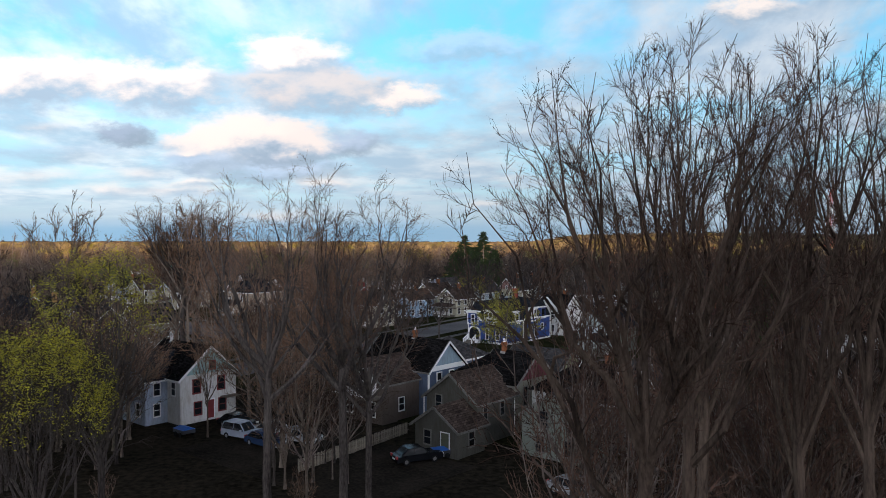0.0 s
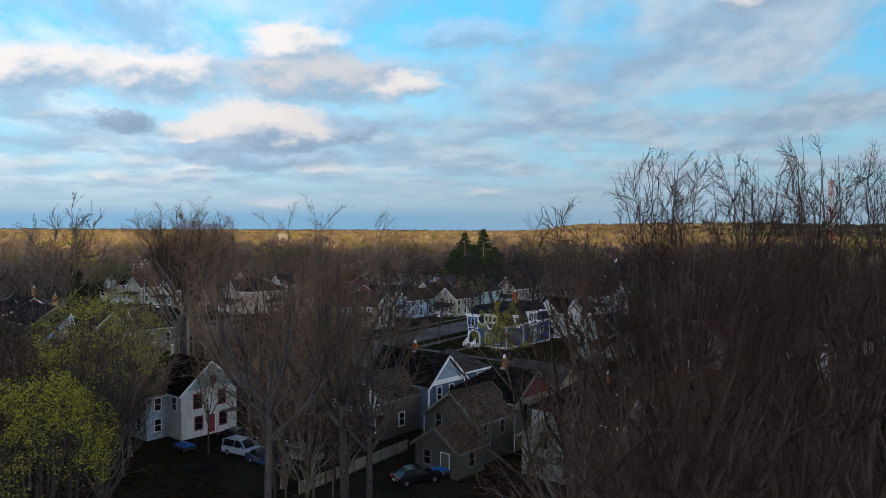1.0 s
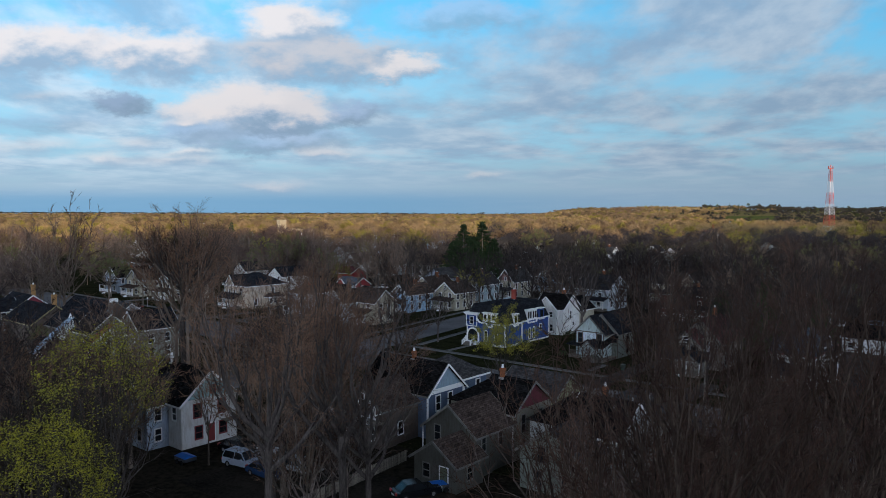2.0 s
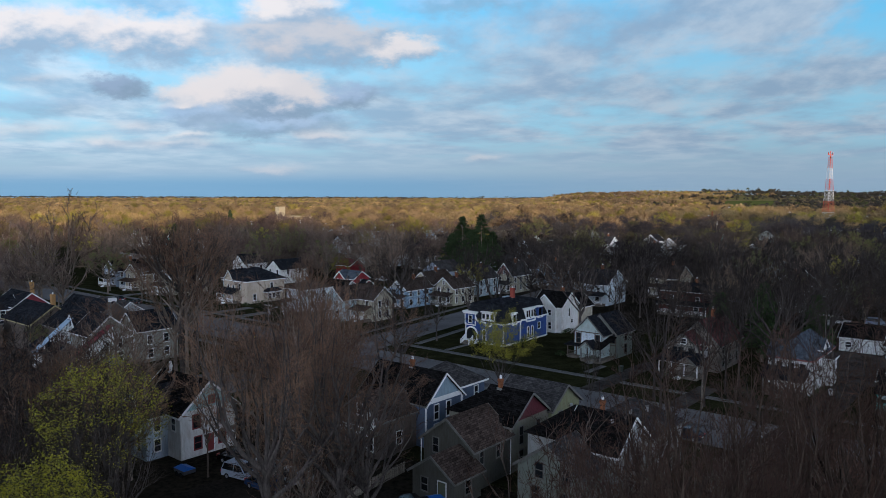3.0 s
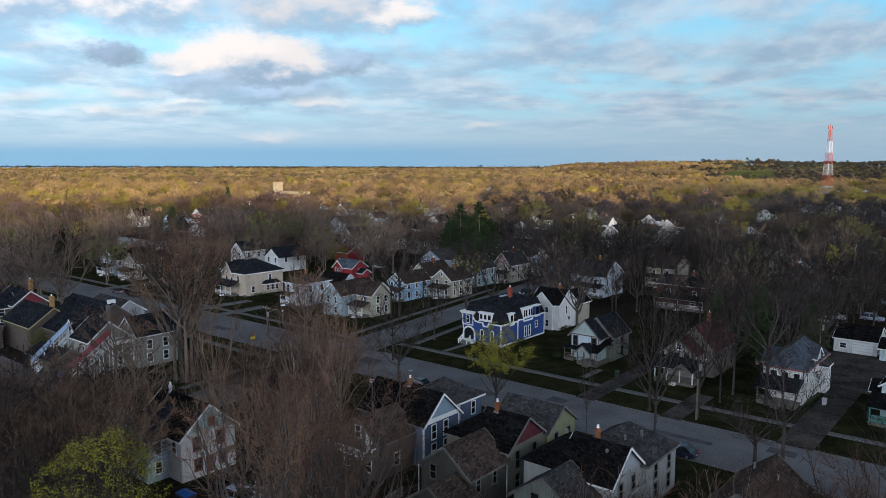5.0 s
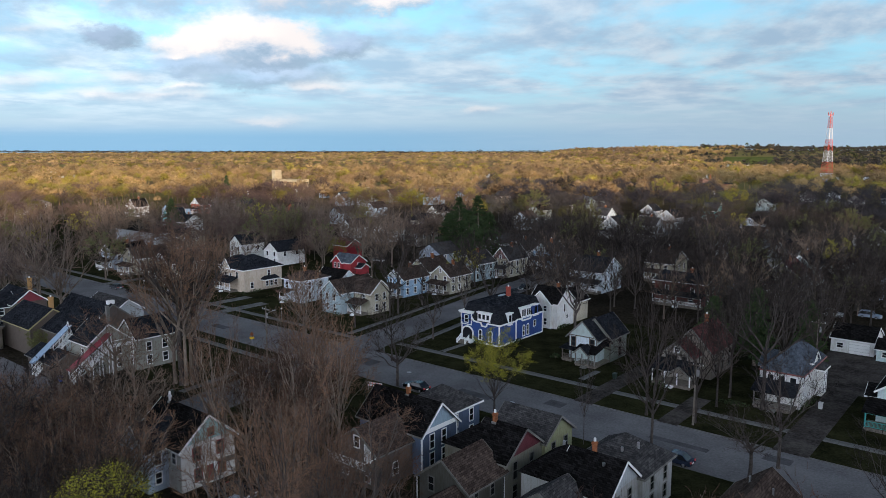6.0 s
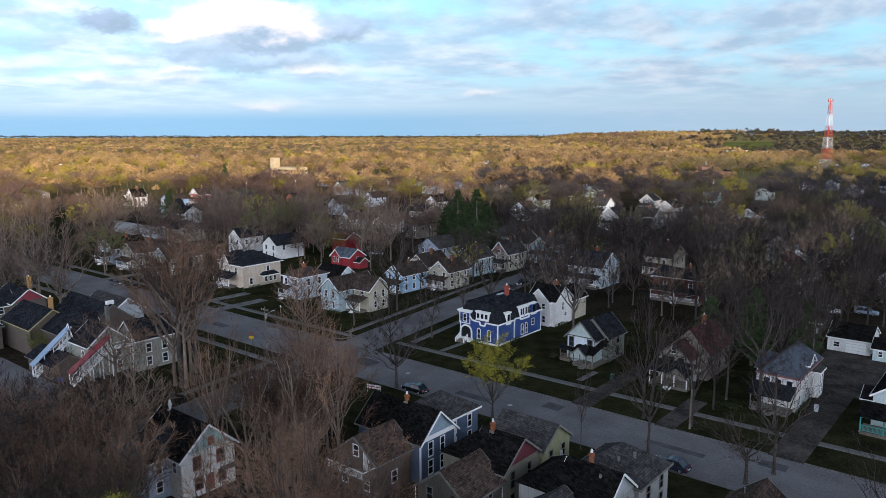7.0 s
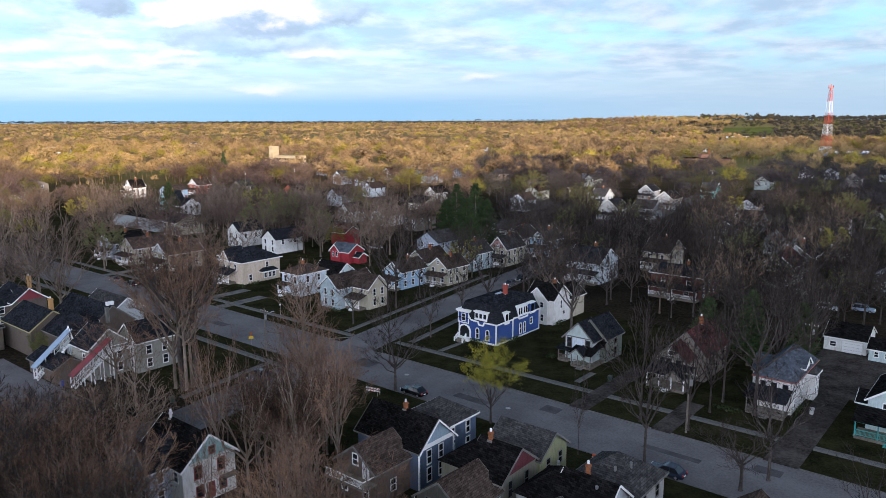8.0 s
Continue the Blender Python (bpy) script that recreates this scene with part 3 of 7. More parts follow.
def window_meshes(wd, ht, trim):
    key = (wd, ht, trim.name)
    if key not in WINDOW_MESHES:
        f, t = Geo(), 0.11
        xs, zs = (-wd / 2 - t, -wd / 2, wd / 2, wd / 2 + t), (-t - 0.04, 0, ht * 0.5 - 0.03, ht * 0.5 + 0.03, ht, ht + t)
        fs = [(r * 4 + c, r * 4 + c + 1, r * 4 + c + 5, r * 4 + c + 4) for r in range(5) for c in range(3) if not (c == 1 and r in (1, 3))]
        fs += [(a, a + 24, b + 24, b) for a, b in ((0, 1), (1, 2), (2, 3), (3, 7), (7, 11), (11, 15), (15, 19), (19, 23), (23, 22), (22, 21), (21, 20), (20, 16), (16, 12), (12, 8), (8, 4), (4, 0))]
        fs += [(b, b + 24, a + 24, a) for lo in (5, 13) for a, b in ((lo, lo + 1), (lo + 1, lo + 5), (lo + 5, lo + 4), (lo + 4, lo))]
        f.add([(x, y, z) for y in (-0.07, 0.0) for z in zs for x in xs], fs)
        fm = f.mesh("window")
        fm.materials.append(trim)
        pm = Geo().box(-wd / 2, -0.02, 0, wd / 2, 0.02, ht).mesh("pane")
        pm.materials.append(GLASS)
        WINDOW_MESHES[key] = (fm, pm)
    return WINDOW_MESHES[key]


def window(house, m, wd=0.9, ht=1.5, trim=None):
    fm, pm = window_meshes(wd, ht, trim or WHITE)
    win = part("window", fm, None, house, at=m)
    part("pane", pm, None, win)
    return win


def face_pose(x0, y0, x1, y1, face, k, z):
    """The pose on a wall: k from 0 to 1 along it, its local -y looking out."""
    if face == "S":
        return pose(x0 + (x1 - x0) * k, y0, z)
    if face == "E":
        return pose(x1, y0 + (y1 - y0) * k, z, 0, 0, 90)
    if face == "N":
        return pose(x1 - (x1 - x0) * k, y1, z, 0, 0, 180)
    return pose(x0, y1 - (y1 - y0) * k, z, 0, 0, -90)


def slope_slab(g, a, b, c, d, thick=0.16):
    """A roof plane a b c d (counter-clockwise from above) with thickness."""
    a, b, c, d = (Vector(p) for p in (a, b, c, d))
    n = (b - a).cross(d - a).normalized() * thick
    g.add([a, b, c, d, a - n, b - n, c - n, d - n], [(0, 1, 2, 3), (7, 6, 5, 4), (0, 4, 5, 1), (1, 5, 6, 2), (2, 6, 7, 3), (3, 7, 4, 0)])


def wing(house, x0, y0, x1, y1, h, ridge, axis, wall, roof, gable=None, over=0.4, base=0.0, trim=None, boards=True):
    """One rectangular volume of a house: walls, gables, roof and white rake boards. axis: x, y, hip or flat."""
    trim = trim or WHITE
    g = Geo().box(x0, y0, base, x1, y1, h)
    gg = Geo()
    cx, cy = (x0 + x1) / 2, (y0 + y1) / 2
    if axis == "x":
        gg.add([(x0, y0, h), (x0, y1, h), (x0, cy, ridge - 0.15), (x1, y0, h), (x1, y1, h), (x1, cy, ridge - 0.15)], [(0, 2, 1), (3, 4, 5), (0, 3, 5, 2), (1, 2, 5, 4)])
    elif axis == "y":
        gg.add([(x0, y0, h), (x1, y0, h), (cx, y0, ridge - 0.15), (x0, y1, h), (x1, y1, h), (cx, y1, ridge - 0.15)], [(0, 1, 2), (3, 5, 4), (0, 2, 5, 3), (1, 4, 5, 2)])
    part("wall", g, wall, house)
    if gg.v:
        part("gable", gg, gable or wall, house)
    r, o, tr = Geo(), over, []
    if axis == "x":
        dz = (ridge - h) / ((y1 - y0) / 2) * o
        for sy, ye in ((-1, y0), (1, y1)):
            p = [(x0 - o, ye + sy * o, h - dz), (x1 + o, ye + sy * o, h - dz), (x1 + o, cy, ridge), (x0 - o, cy, ridge)]
            slope_slab(r, *(p if sy < 0 else p[::-1]))
            for xe in (x0 - o, x1 + o):
                tr.append(((xe, ye + sy * o, h - dz - 0.13), (xe, cy, ridge - 0.13), 0.05, 0.24))
            tr.append(((x0 - o, ye + sy * o, h - dz - 0.1), (x1 + o, ye + sy * o, h - dz - 0.1), 0.06, 0.2))
    elif axis == "y":
        dz = (ridge - h) / ((x1 - x0) / 2) * o
        for sx, xe in ((-1, x0), (1, x1)):
            p = [(xe + sx * o, y0 - o, h - dz), (cx, y0 - o, ridge), (cx, y1 + o, ridge), (xe + sx * o, y1 + o, h - dz)]
            slope_slab(r, *(p if sx < 0 else p[::-1]))
            for ye in (y0 - o, y1 + o):
                tr.append(((xe + sx * o, ye, h - dz - 0.13), (cx, ye, ridge - 0.13), 0.05, 0.24))
            tr.append(((xe + sx * o, y0 - o, h - dz - 0.1), (xe + sx * o, y1 + o, h - dz - 0.1), 0.06, 0.2))
    elif axis == "hip":
        k = min(x1 - x0, y1 - y0) / 2 + o
        a, b, c, d = (x0 - o, y0 - o, h), (x1 + o, y0 - o, h), (x1 + o, y1 + o, h), (x0 - o, y1 + o, h)
        if x1 - x0 > y1 - y0:
            p, q = (x0 - o + k, cy, ridge), (x1 + o - k, cy, ridge)
            fs = [(0, 1, 5, 4), (1, 2, 5), (2, 3, 4, 5), (3, 0, 4)]
        else:
            p, q = (cx, y0 - o + k, ridge), (cx, y1 + o - k, ridge)
            fs = [(0, 1, 4), (1, 2, 5, 4), (2, 3, 5), (3, 0, 4, 5)]
        r.add([a, b, c, d, p, q], fs + [(3, 2, 1, 0)])
        for u, v in ((a, b), (b, c), (c, d), (d, a)):
            tr.append(((u[0], u[1], h - 0.08), (v[0], v[1], h - 0.08), 0.07, 0.22))
    else:
        r.box(x0 - 0.1, y0 - 0.1, h, x1 + 0.1, y1 + 0.1, h + 0.25)
    part("roof", r, roof, house)
    for a, b, wd, ht in tr if boards else ():
        part("fascia_board", Geo().beam(a, b, wd, ht), trim, house)


def chimney(house, x, y, z0, z1, mat=None, a=0.32):
    ch = part("chimney", Geo().box(x - a, y - a, z0, x + a, y + a, z1).box(x - a - 0.06, y - a - 0.06, z1 - 0.35, x + a + 0.06, y + a + 0.06, z1 - 0.12), mat or BRICK, house)
    part("chimney_pot", Geo().tube([Vector((x, y, z1)), Vector((x, y, z1 + 0.35))], [0.15, 0.12], 8, True), WHITE, ch)
    part("flashing", Geo().box(x - a - 0.1, y - a - 0.12, z0 - 0.1, x + a + 0.1, y - a, z0 + 0.16), METAL, ch)


def porch(house, x0, y0, x1, y1, roof, h=2.9, floor=0.6, posts=3, post_mat=None, rise=0.7, steps=True, rail=True, face="S"):
    """A porch with a deck, posts, railing, lean-to roof and steps, on the side that looks to -y."""
    pm = post_mat or WHITE
    part("deck", Geo().box(x0, y0, floor - 0.18, x1, y1, floor), WOOD, house)
    part("porch_skirt", Geo().box(x0 + 0.1, y0 + 0.1, 0, x1 - 0.1, y1, floor - 0.18), WOOD, house)
    for i in range(posts):
        x = x0 + 0.15 + (x1 - x0 - 0.3) * i / max(1, posts - 1)
        part("post", Geo().box(x - 0.08, y0 + 0.07, floor, x + 0.08, y0 + 0.23, h), pm, house)
    if rail:
        g = Geo().box(x0 + 0.1, y0 + 0.11, floor + 0.85, x1 - 0.1, y0 + 0.19, floor + 0.93).box(x0 + 0.1, y0 + 0.12, floor + 0.1, x1 - 0.1, y0 + 0.18, floor + 0.16)
        k = int((x1 - x0) / 0.16)
        for i in range(k):
            x = x0 + 0.15 + (x1 - x0 - 0.3) * i / k
            g.box(x - 0.02, y0 + 0.13, floor + 0.16, x + 0.02, y0 + 0.17, floor + 0.85)
        part("railing", g, pm, house)
    r = Geo()
    slope_slab(r, (x0 - 0.3, y0 - 0.4, h), (x1 + 0.3, y0 - 0.4, h), (x1 + 0.3, y1, h + rise), (x0 - 0.3, y1, h + rise), 0.14)
    part("porch_roof", r, roof, house)
    part("porch_beam", Geo().box(x0, y0, h - 0.3, x1, y0 + 0.2, h - 0.02), pm, house)
    if steps:
        g, cx = Geo(), (x0 + x1) / 2
        n = max(2, round(floor / 0.18))
        for i in range(n):
            g.box(cx - 0.6, y0 - (n - i) * 0.28, 0, cx + 0.6, y0 - (n - i - 1) * 0.28, floor * (i + 1) / (n + 1))
        part("steps", g, pm, house)


def door(house, m, mat, wd=0.95, ht=2.05):
    d = part("door", Geo().box(-wd / 2, -0.05, 0, wd / 2, 0.02, ht), mat, house, at=m)
    g = Geo()
    for x0, z0, x1, z1 in ((-wd / 2 - 0.1, 0, -wd / 2, ht + 0.1), (wd / 2, 0, wd / 2 + 0.1, ht + 0.1), (-wd / 2, ht, wd / 2, ht + 0.1)):
        g.box(x0, -0.07, z0, x1, 0.02, z1)
    part("door_frame", g, WHITE, d)


def house_at(s, d, label, turn=0.0, group="", name="house"):
    ob = new(name)
    p = street(s, d)
    ob.matrix_basis = pose(p.x, p.y, ground_z(p.x, p.y), 0, 0, -40 + turn)
    return tagged(ob, label, "house", group)


def wall_windows(house, box, face, ks, zs, wd=0.9, ht=1.5, trim=None):
    for z in zs:
        for k in ks:
            window(house, face_pose(*box, face, k, z), wd, ht, trim)


# house with the blue-grey front gable and a balcony at the back; local x, y start at its first corner
def house_b():
    h = house_at(-66, 57, "slate-blue clapboard house with white gable trim and black roof")
    blue, pale = paint("slate_blue", (0.105, 0.145, 0.22)), paint("pale_blue", (0.27, 0.37, 0.44))
    tan = paint("umber", (0.13, 0.105, 0.09))
    wing(h, 0, 6.6, 10.5, 13.2, 5.6, 8.6, "x", blue, ROOFS["black"], pale, trim=TRIM_DULL)
    for y0 in (6.2, 13.6):
        part("rake_board", Geo().beam((10.97, y0, 5.06), (10.97, 9.9, 8.42), 0.06, 0.19), WHITE, h)
    wing(h, 1.5, 13.2, 8.6, 20.5, 5.4, 7.9, "hip", blue, ROOFS["grey"])
    wing(h, 2.5, 0.6, 9.0, 6.58, 4.7, 7.1, "y", tan, ROOFS["brown"], tan, trim=TRIM_DULL)
    part("frieze", Geo().box(10.5, 6.75, 5.2, 10.56, 13.05, 5.75), WHITE, h)
    for k in (0.28, 0.62):
        wall_windows(h, (0, 6.6, 10.5, 13.2), "E", [k], [3.2, 0.9], 0.75, 1.7)
    wall_windows(h, (1.5, 13.2, 8.6, 20.5), "E", [0.3, 0.75], [3.2, 0.9], 0.75, 1.6)
    wall_windows(h, (2.5, 0.6, 9.0, 6.6), "S", [0.2, 0.75], [0.8], 0.9, 1.5)
    wall_windows(h, (2.5, 0.6, 9.0, 6.6), "S", [0.5], [4.6], 0.8, 1.3)
    wall_windows(h, (2.5, 0.6, 9.0, 6.6), "E", [0.5], [1.2], 0.8, 1.4)
    for x in (10.5, ):
        for y in (6.62, 13.18):
            part("corner_board", Geo().box(x - 0.1, y - 0.1, 0, x + 0.05, y + 0.1, 5.5), WHITE, h)
    chimney(h, 5.4, 9.9, 8.3, 9.4, a=0.21)
    # balcony at the back
    part("balcony", Geo().box(2.6, -1.6, 3.0, 9.2, 0.6, 3.18), WOOD, h)
    for x in (2.8, 5.9, 9.0):
        part("post", Geo().box(x - 0.07, -1.5, 0, x + 0.07, -1.36, 4.2), TRIM_DULL, h)
    g = Geo().box(2.7, -1.5, 4.1, 9.1, -1.42, 4.2).box(2.7, -1.5, 3.3, 9.1, -1.42, 3.36).box(9.02, -1.5, 4.1, 9.1, 0.5, 4.2)
    for i in range(33):
        g.box(2.8 + i * 0.19, -1.48, 3.36, 2.84 + i * 0.19, -1.44, 4.1)
    part("railing", g, WHITE, h)
    door(h, pose(7.5, 0.6, 3.2), enamel("door_white", (0.6, 0.6, 0.58)), 0.85)


def house_c():
    h = house_at(-52, 52, "olive-beige clapboard house with a maroon gable and black roof")
    wall, olive = paint("beige", (0.21, 0.205, 0.165)), paint("olive", (0.24, 0.25, 0.15))
    mar = paint("maroon", (0.13, 0.035, 0.045))
    grey = paint("greige", (0.105, 0.104, 0.09))
    wing(h, 3.4, 11.62, 8.5, 18.98, 5.5, 8.2, "x", wall, ROOFS["black"], mar, trim=TRIM_DULL)
    wing(h, 0.0, 11.6, 8.0, 19.0, 5.48, 8.16, "hip", wall, ROOFS["black"], boards=False)
    wing(h, 1.5, 19.0, 8.9, 25.2, 5.6, 7.8, "x", olive, ROOFS["grey"], olive, trim=TRIM_DULL)
    wing(h, 1.8, 5.2, 8.4, 11.58, 4.6, 7.1, "y", grey, ROOFS["brown"], grey, trim=TRIM_DULL)
    wing(h, 4.0, 1.0, 9.3, 5.18, 2.9, 4.7, "y", grey, ROOFS["brown"], grey, trim=TRIM_DULL)
    dark = paint("umber", (0.13, 0.105, 0.09))
    wall_windows(h, (0.5, 11.6, 8.5, 19.0), "E", [0.25, 0.7], [2.9], 0.7, 1.9, TRIM_DULL)
    wall_windows(h, (0.5, 11.6, 8.5, 19.0), "E", [0.25, 0.7], [0.7], 0.8, 1.5, TRIM_DULL)
    wall_windows(h, (1.5, 19.0, 8.9, 25.2), "E", [0.3, 0.75], [3.3, 0.9], 0.8, 1.5, TRIM_DULL)
    wall_windows(h, (1.8, 5.2, 8.4, 11.6), "S", [0.25], [3.1], 0.7, 1.5, TRIM_DULL)
    wall_windows(h, (1.8, 5.2, 8.4, 11.6), "S", [0.72], [2.9], 0.7, 1.4, TRIM_DULL)
    wall_windows(h, (1.8, 5.2, 8.4, 11.6), "E", [0.2, 0.65], [2.6], 0.6, 1.5, TRIM_DULL)
    wall_windows(h, (4.0, 1.0, 9.3, 5.2), "S", [0.3], [0.9], 0.8, 1.3, TRIM_DULL)
    wall_windows(h, (4.0, 1.0, 9.3, 5.2), "E", [0.5], [0.9], 0.8, 1.3, TRIM_DULL)
    door(h, pose(7.8, 1.0, 0.2), enamel("door_green", (0.12, 0.13, 0.08)))
    chimney(h, 4.6, 15.1, 7.9, 9.1, a=0.21)
    for x, y in ((1.6, 5.0), (8.55, 11.4), (8.65, 19.1)):
        part("drainpipe", Geo().tube([Vector((x, y, 0)), Vector((x, y, 4.4))], [0.05, 0.05], 6), WHITE, h)


def house_d():
    h = house_at(-41.5, 57, "pale grey-green clapboard house with black hipped roof")
    wall, green = paint("light_grey", (0.36, 0.37, 0.36)), paint("sage", (0.21, 0.235, 0.205))
    wing(h, 4.4, 6.42, 10.2, 13.38, 5.2, 8.0, "x", wall, ROOFS["black"], paint("pale_grey", (0.42, 0.45, 0.47)), trim=WHITE)
    wing(h, 0.2, 6.4, 9.0, 13.4, 5.18, 7.96, "hip", wall, ROOFS["black"], boards=False)
    wing(h, 3.0, 13.38, 10.7, 21.0, 5.0, 7.8, "hip", wall, ROOFS["grey"], trim=TRIM_DULL)
    wing(h, 2.2, 1.6, 9.0, 6.38, 4.0, 6.4, "y", green, ROOFS["grey"], green, trim=TRIM_DULL)
    wall_windows(h, (2.2, 1.6, 9.0, 6.4), "S", [0.36, 0.8], [2.9], 0.85, 1.5, TRIM_DULL)
    wall_windows(h, (2.2, 1.6, 9.0, 6.4), "S", [0.3, 0.75], [0.6], 0.85, 1.4, TRIM_DULL)
    wall_windows(h, (2.2, 1.6, 9.0, 6.4), "E", [0.5], [1.4], 0.85, 1.4, TRIM_DULL)
    wall_windows(h, (0.2, 6.4, 10.2, 13.4), "E", [0.3, 0.7], [3.0, 0.8], 0.8, 1.5, TRIM_DULL)
    wall_windows(h, (3.0, 13.4, 10.7, 21.0), "E", [0.3, 0.75], [2.9, 0.8], 0.8, 1.5, TRIM_DULL)
    chimney(h, 6.6, 10.4, 7.6, 8.9, a=0.2)
    for x, y, z in ((2.4, 11.4, 7.2), (8.4, 9.0, 7.2), (8.6, 16.6, 7.0), (7.4, 15.2, 6.6)):
        part("roof_vent", Geo().tube([Vector((x, y, z - 0.5)), Vector((x, y, z + 0.3))], [0.16, 0.16], 8, True), METAL, h)


def house_e():
    h = house_at(-27, 66, "grey-roofed house behind bare trees by the street")
    wing(h, 3.7, 0, 10.1, 11.0, 4.4, 6.9, "y", paint("sage", (0.21, 0.235, 0.205)), ROOFS["brown"], trim=TRIM_DULL)
    wall_windows(h, (3.7, 0, 10.1, 11.0), "S", [0.25, 0.7], [2.7, 0.7], 0.9, 1.5, TRIM_DULL)
    wall_windows(h, (3.7, 0, 10.1, 11.0), "E", [0.3, 0.7], [2.5, 0.7], 0.8, 1.4, TRIM_DULL)
    for x, y in ((5.6, 8.6), (8.2, 7.2)):
        part("roof_vent", Geo().tube([Vector((x, y, 5.2)), Vector((x, y, 6.5))], [0.1, 0.1], 8, True), METAL, h)


def white_house():
    h = house_at(-83.2, 43.2, "weathered white clapboard house with a teal gable and red window frames")
    wall, teal = paint("old_white", (0.70, 0.70, 0.68)), paint("faded_teal", (0.30, 0.47, 0.47))
    red = enamel("window_red", (0.22, 0.03, 0.03), 0.6)
    wing(h, 0, 0, 9.3, 7.1, 5.4, 8.5, "x", wall, ROOFS["black"], teal, over=0.45)
    wing(h, 1.0, -2.6, 6.6, 3.4, 5.2, 7.7, "y", paint("ice_blue", (0.44, 0.52, 0.64)), ROOFS["slate"], over=0.35)
    box = (0, 0, 9.3, 7.1)
    wall_windows(h, box, "E", [0.56], [5.85], 0.65, 0.8, red)
    wall_windows(h, box, "E", [0.28, 0.72], [3.35], 0.85, 1.45, red)
    wall_windows(h, box, "E", [0.3, 0.74], [0.9], 0.85, 1.35, red)
    door(h, face_pose(*box, "E", 0.52, 0.25), red)
    wall_windows(h, box, "S", [0.85], [3.2], 0.8, 1.4)
    wall_windows(h, (1.0, -2.6, 6.6, 3.4), "S", [0.28, 0.72], [3.2, 0.9], 0.8, 1.4)
    wall_windows(h, (1.0, -2.6, 6.6, 3.4), "E", [0.22], [3.2, 0.9], 0.7, 1.3)
    part("awning", Geo().box(9.3, 5.0, 2.4, 10.4, 7.0, 2.5), WOOD, h)
    chimney(h, 1.6, 3.4, 8.2, 9.2, enamel("flue_white", (0.7, 0.7, 0.7)), 0.12)


def blue_house():
    h = house_at(-90.7, 116.0, "cobalt-blue mansard-roofed house with white trim and arched windows")
    blue = paint("cobalt", (0.038, 0.085, 0.27))
    W, D, H, TOP = 9.3, 15.3, 4.6, 8.0
    JUT = 5.5
    part("wall", Geo().box(0, 0, 0.3, W, JUT, H), blue, h)
    part("wall", Geo().box(0, JUT, 0.3, W + 0.25, D, H), blue, h)
    part("foundation", Geo().box(-0.08, -0.08, 0, W + 0.08, D + 0.08, 0.32), WHITE, h)
    g = Geo().add([(-0.3, -0.3, H), (W + 0.3, -0.3, H), (W + 0.3, D + 0.3, H), (-0.3, D + 0.3, H), (0.9, 0.9, TOP), (W - 0.9, 0.9, TOP), (W - 0.9, D - 0.9, TOP), (0.9, D - 0.9, TOP),
                   (W / 2, 4.5, TOP + 0.7), (W / 2, D - 4.5, TOP + 0.7)],
                  [(0, 1, 5, 4), (1, 2, 6, 5), (2, 3, 7, 6), (3, 0, 4, 7), (4, 5, 8), (5, 6, 9, 8), (6, 7, 9), (7, 4, 8, 9), (3, 2, 1, 0)])
    part("mansard_roof", g, ROOFS["slate"], h)

    # the cornice steps down round the dormers
    def cornice(pts):
        for a, b in zip(pts, pts[1:]):
            part("cornice", Geo().beam(a, b, 0.22, 0.26), WHITE, h)

    F, E = -0.36, W + 0.36
    cornice([(2.7, F, H + 0.75), (3.2, F, H + 0.05), (4.0, F, H - 0.1), (5.1, F, H - 0.1), (5.3, F, H - 0.75), (6.4, F, H - 0.75), (6.6, F, H - 0.1), (E, F, H - 0.1)])
    cornice([(E, F, H - 0.1), (E, 2.4, H - 0.1), (E, 2.5, H - 0.5), (E, 3.9, H - 0.5), (E, 4.0, H - 0.1), (E, JUT, H - 0.1), (E, JUT + 0.1, H + 0.1), (E, 7.4, H - 0.05), (E, 7.5, H - 0.45), (E, 10.6, H - 0.45), (E, 10.7, H + 0.1), (E, D + 0.3, H + 0.1)])
    cornice([(E, D + 0.36, H - 0.08), (-0.36, D + 0.36, H - 0.08), (-0.36, 1.6, H - 0.08)])
    part("corner_board", Geo().box(W - 0.16, -0.06, 0.3, W + 0.06, 0.16, H - 0.2), WHITE, h)
    part("corner_board", Geo().box(W + 0.1, JUT - 0.1, 0.3, W + 0.31, JUT + 0.12, H - 0.2), WHITE, h)
    part("corner_board", Geo().box(W + 0.1, D - 0.16, 0.3, W + 0.31, D + 0.06, H - 0.2), WHITE, h)
    part("corner_board", Geo().box(-0.06, -0.06, 0.3, 0.16, 0.16, H - 0.2), WHITE, h)
    part("water_table", Geo().box(-0.1, -0.12, 0.3, W + 0.12, -0.06, 0.5).box(W + 0.25, JUT, 0.3, W + 0.33, D + 0.1, 0.5).box(W + 0.06, -0.1, 0.3, W + 0.12, JUT, 0.5), WHITE, h)
    # tall corner bay rising through the eave
    part("corner_bay", Geo().box(-0.05, -0.22, H - 0.6, 2.65, 1.8, 6.1), blue, h)
    part("bay_roof", Geo().box(-0.45, -0.6, 6.1, 2.95, 2.0, 6.35).box(-0.3, -0.45, 5.85, 2.8, 1.9, 6.1), WHITE, h)
    part("bay_trim", Geo().box(-0.08, -0.27, 3.7, 0.12, -0.2, 5.9).box(2.5, -0.27, 3.7, 2.68, -0.2, 5.9).box(-0.08, -0.27, 3.55, 2.68, -0.2, 3.75), WHITE, h)
    window(h, pose(1.35, -0.22, 4.1), 0.8, 1.4)

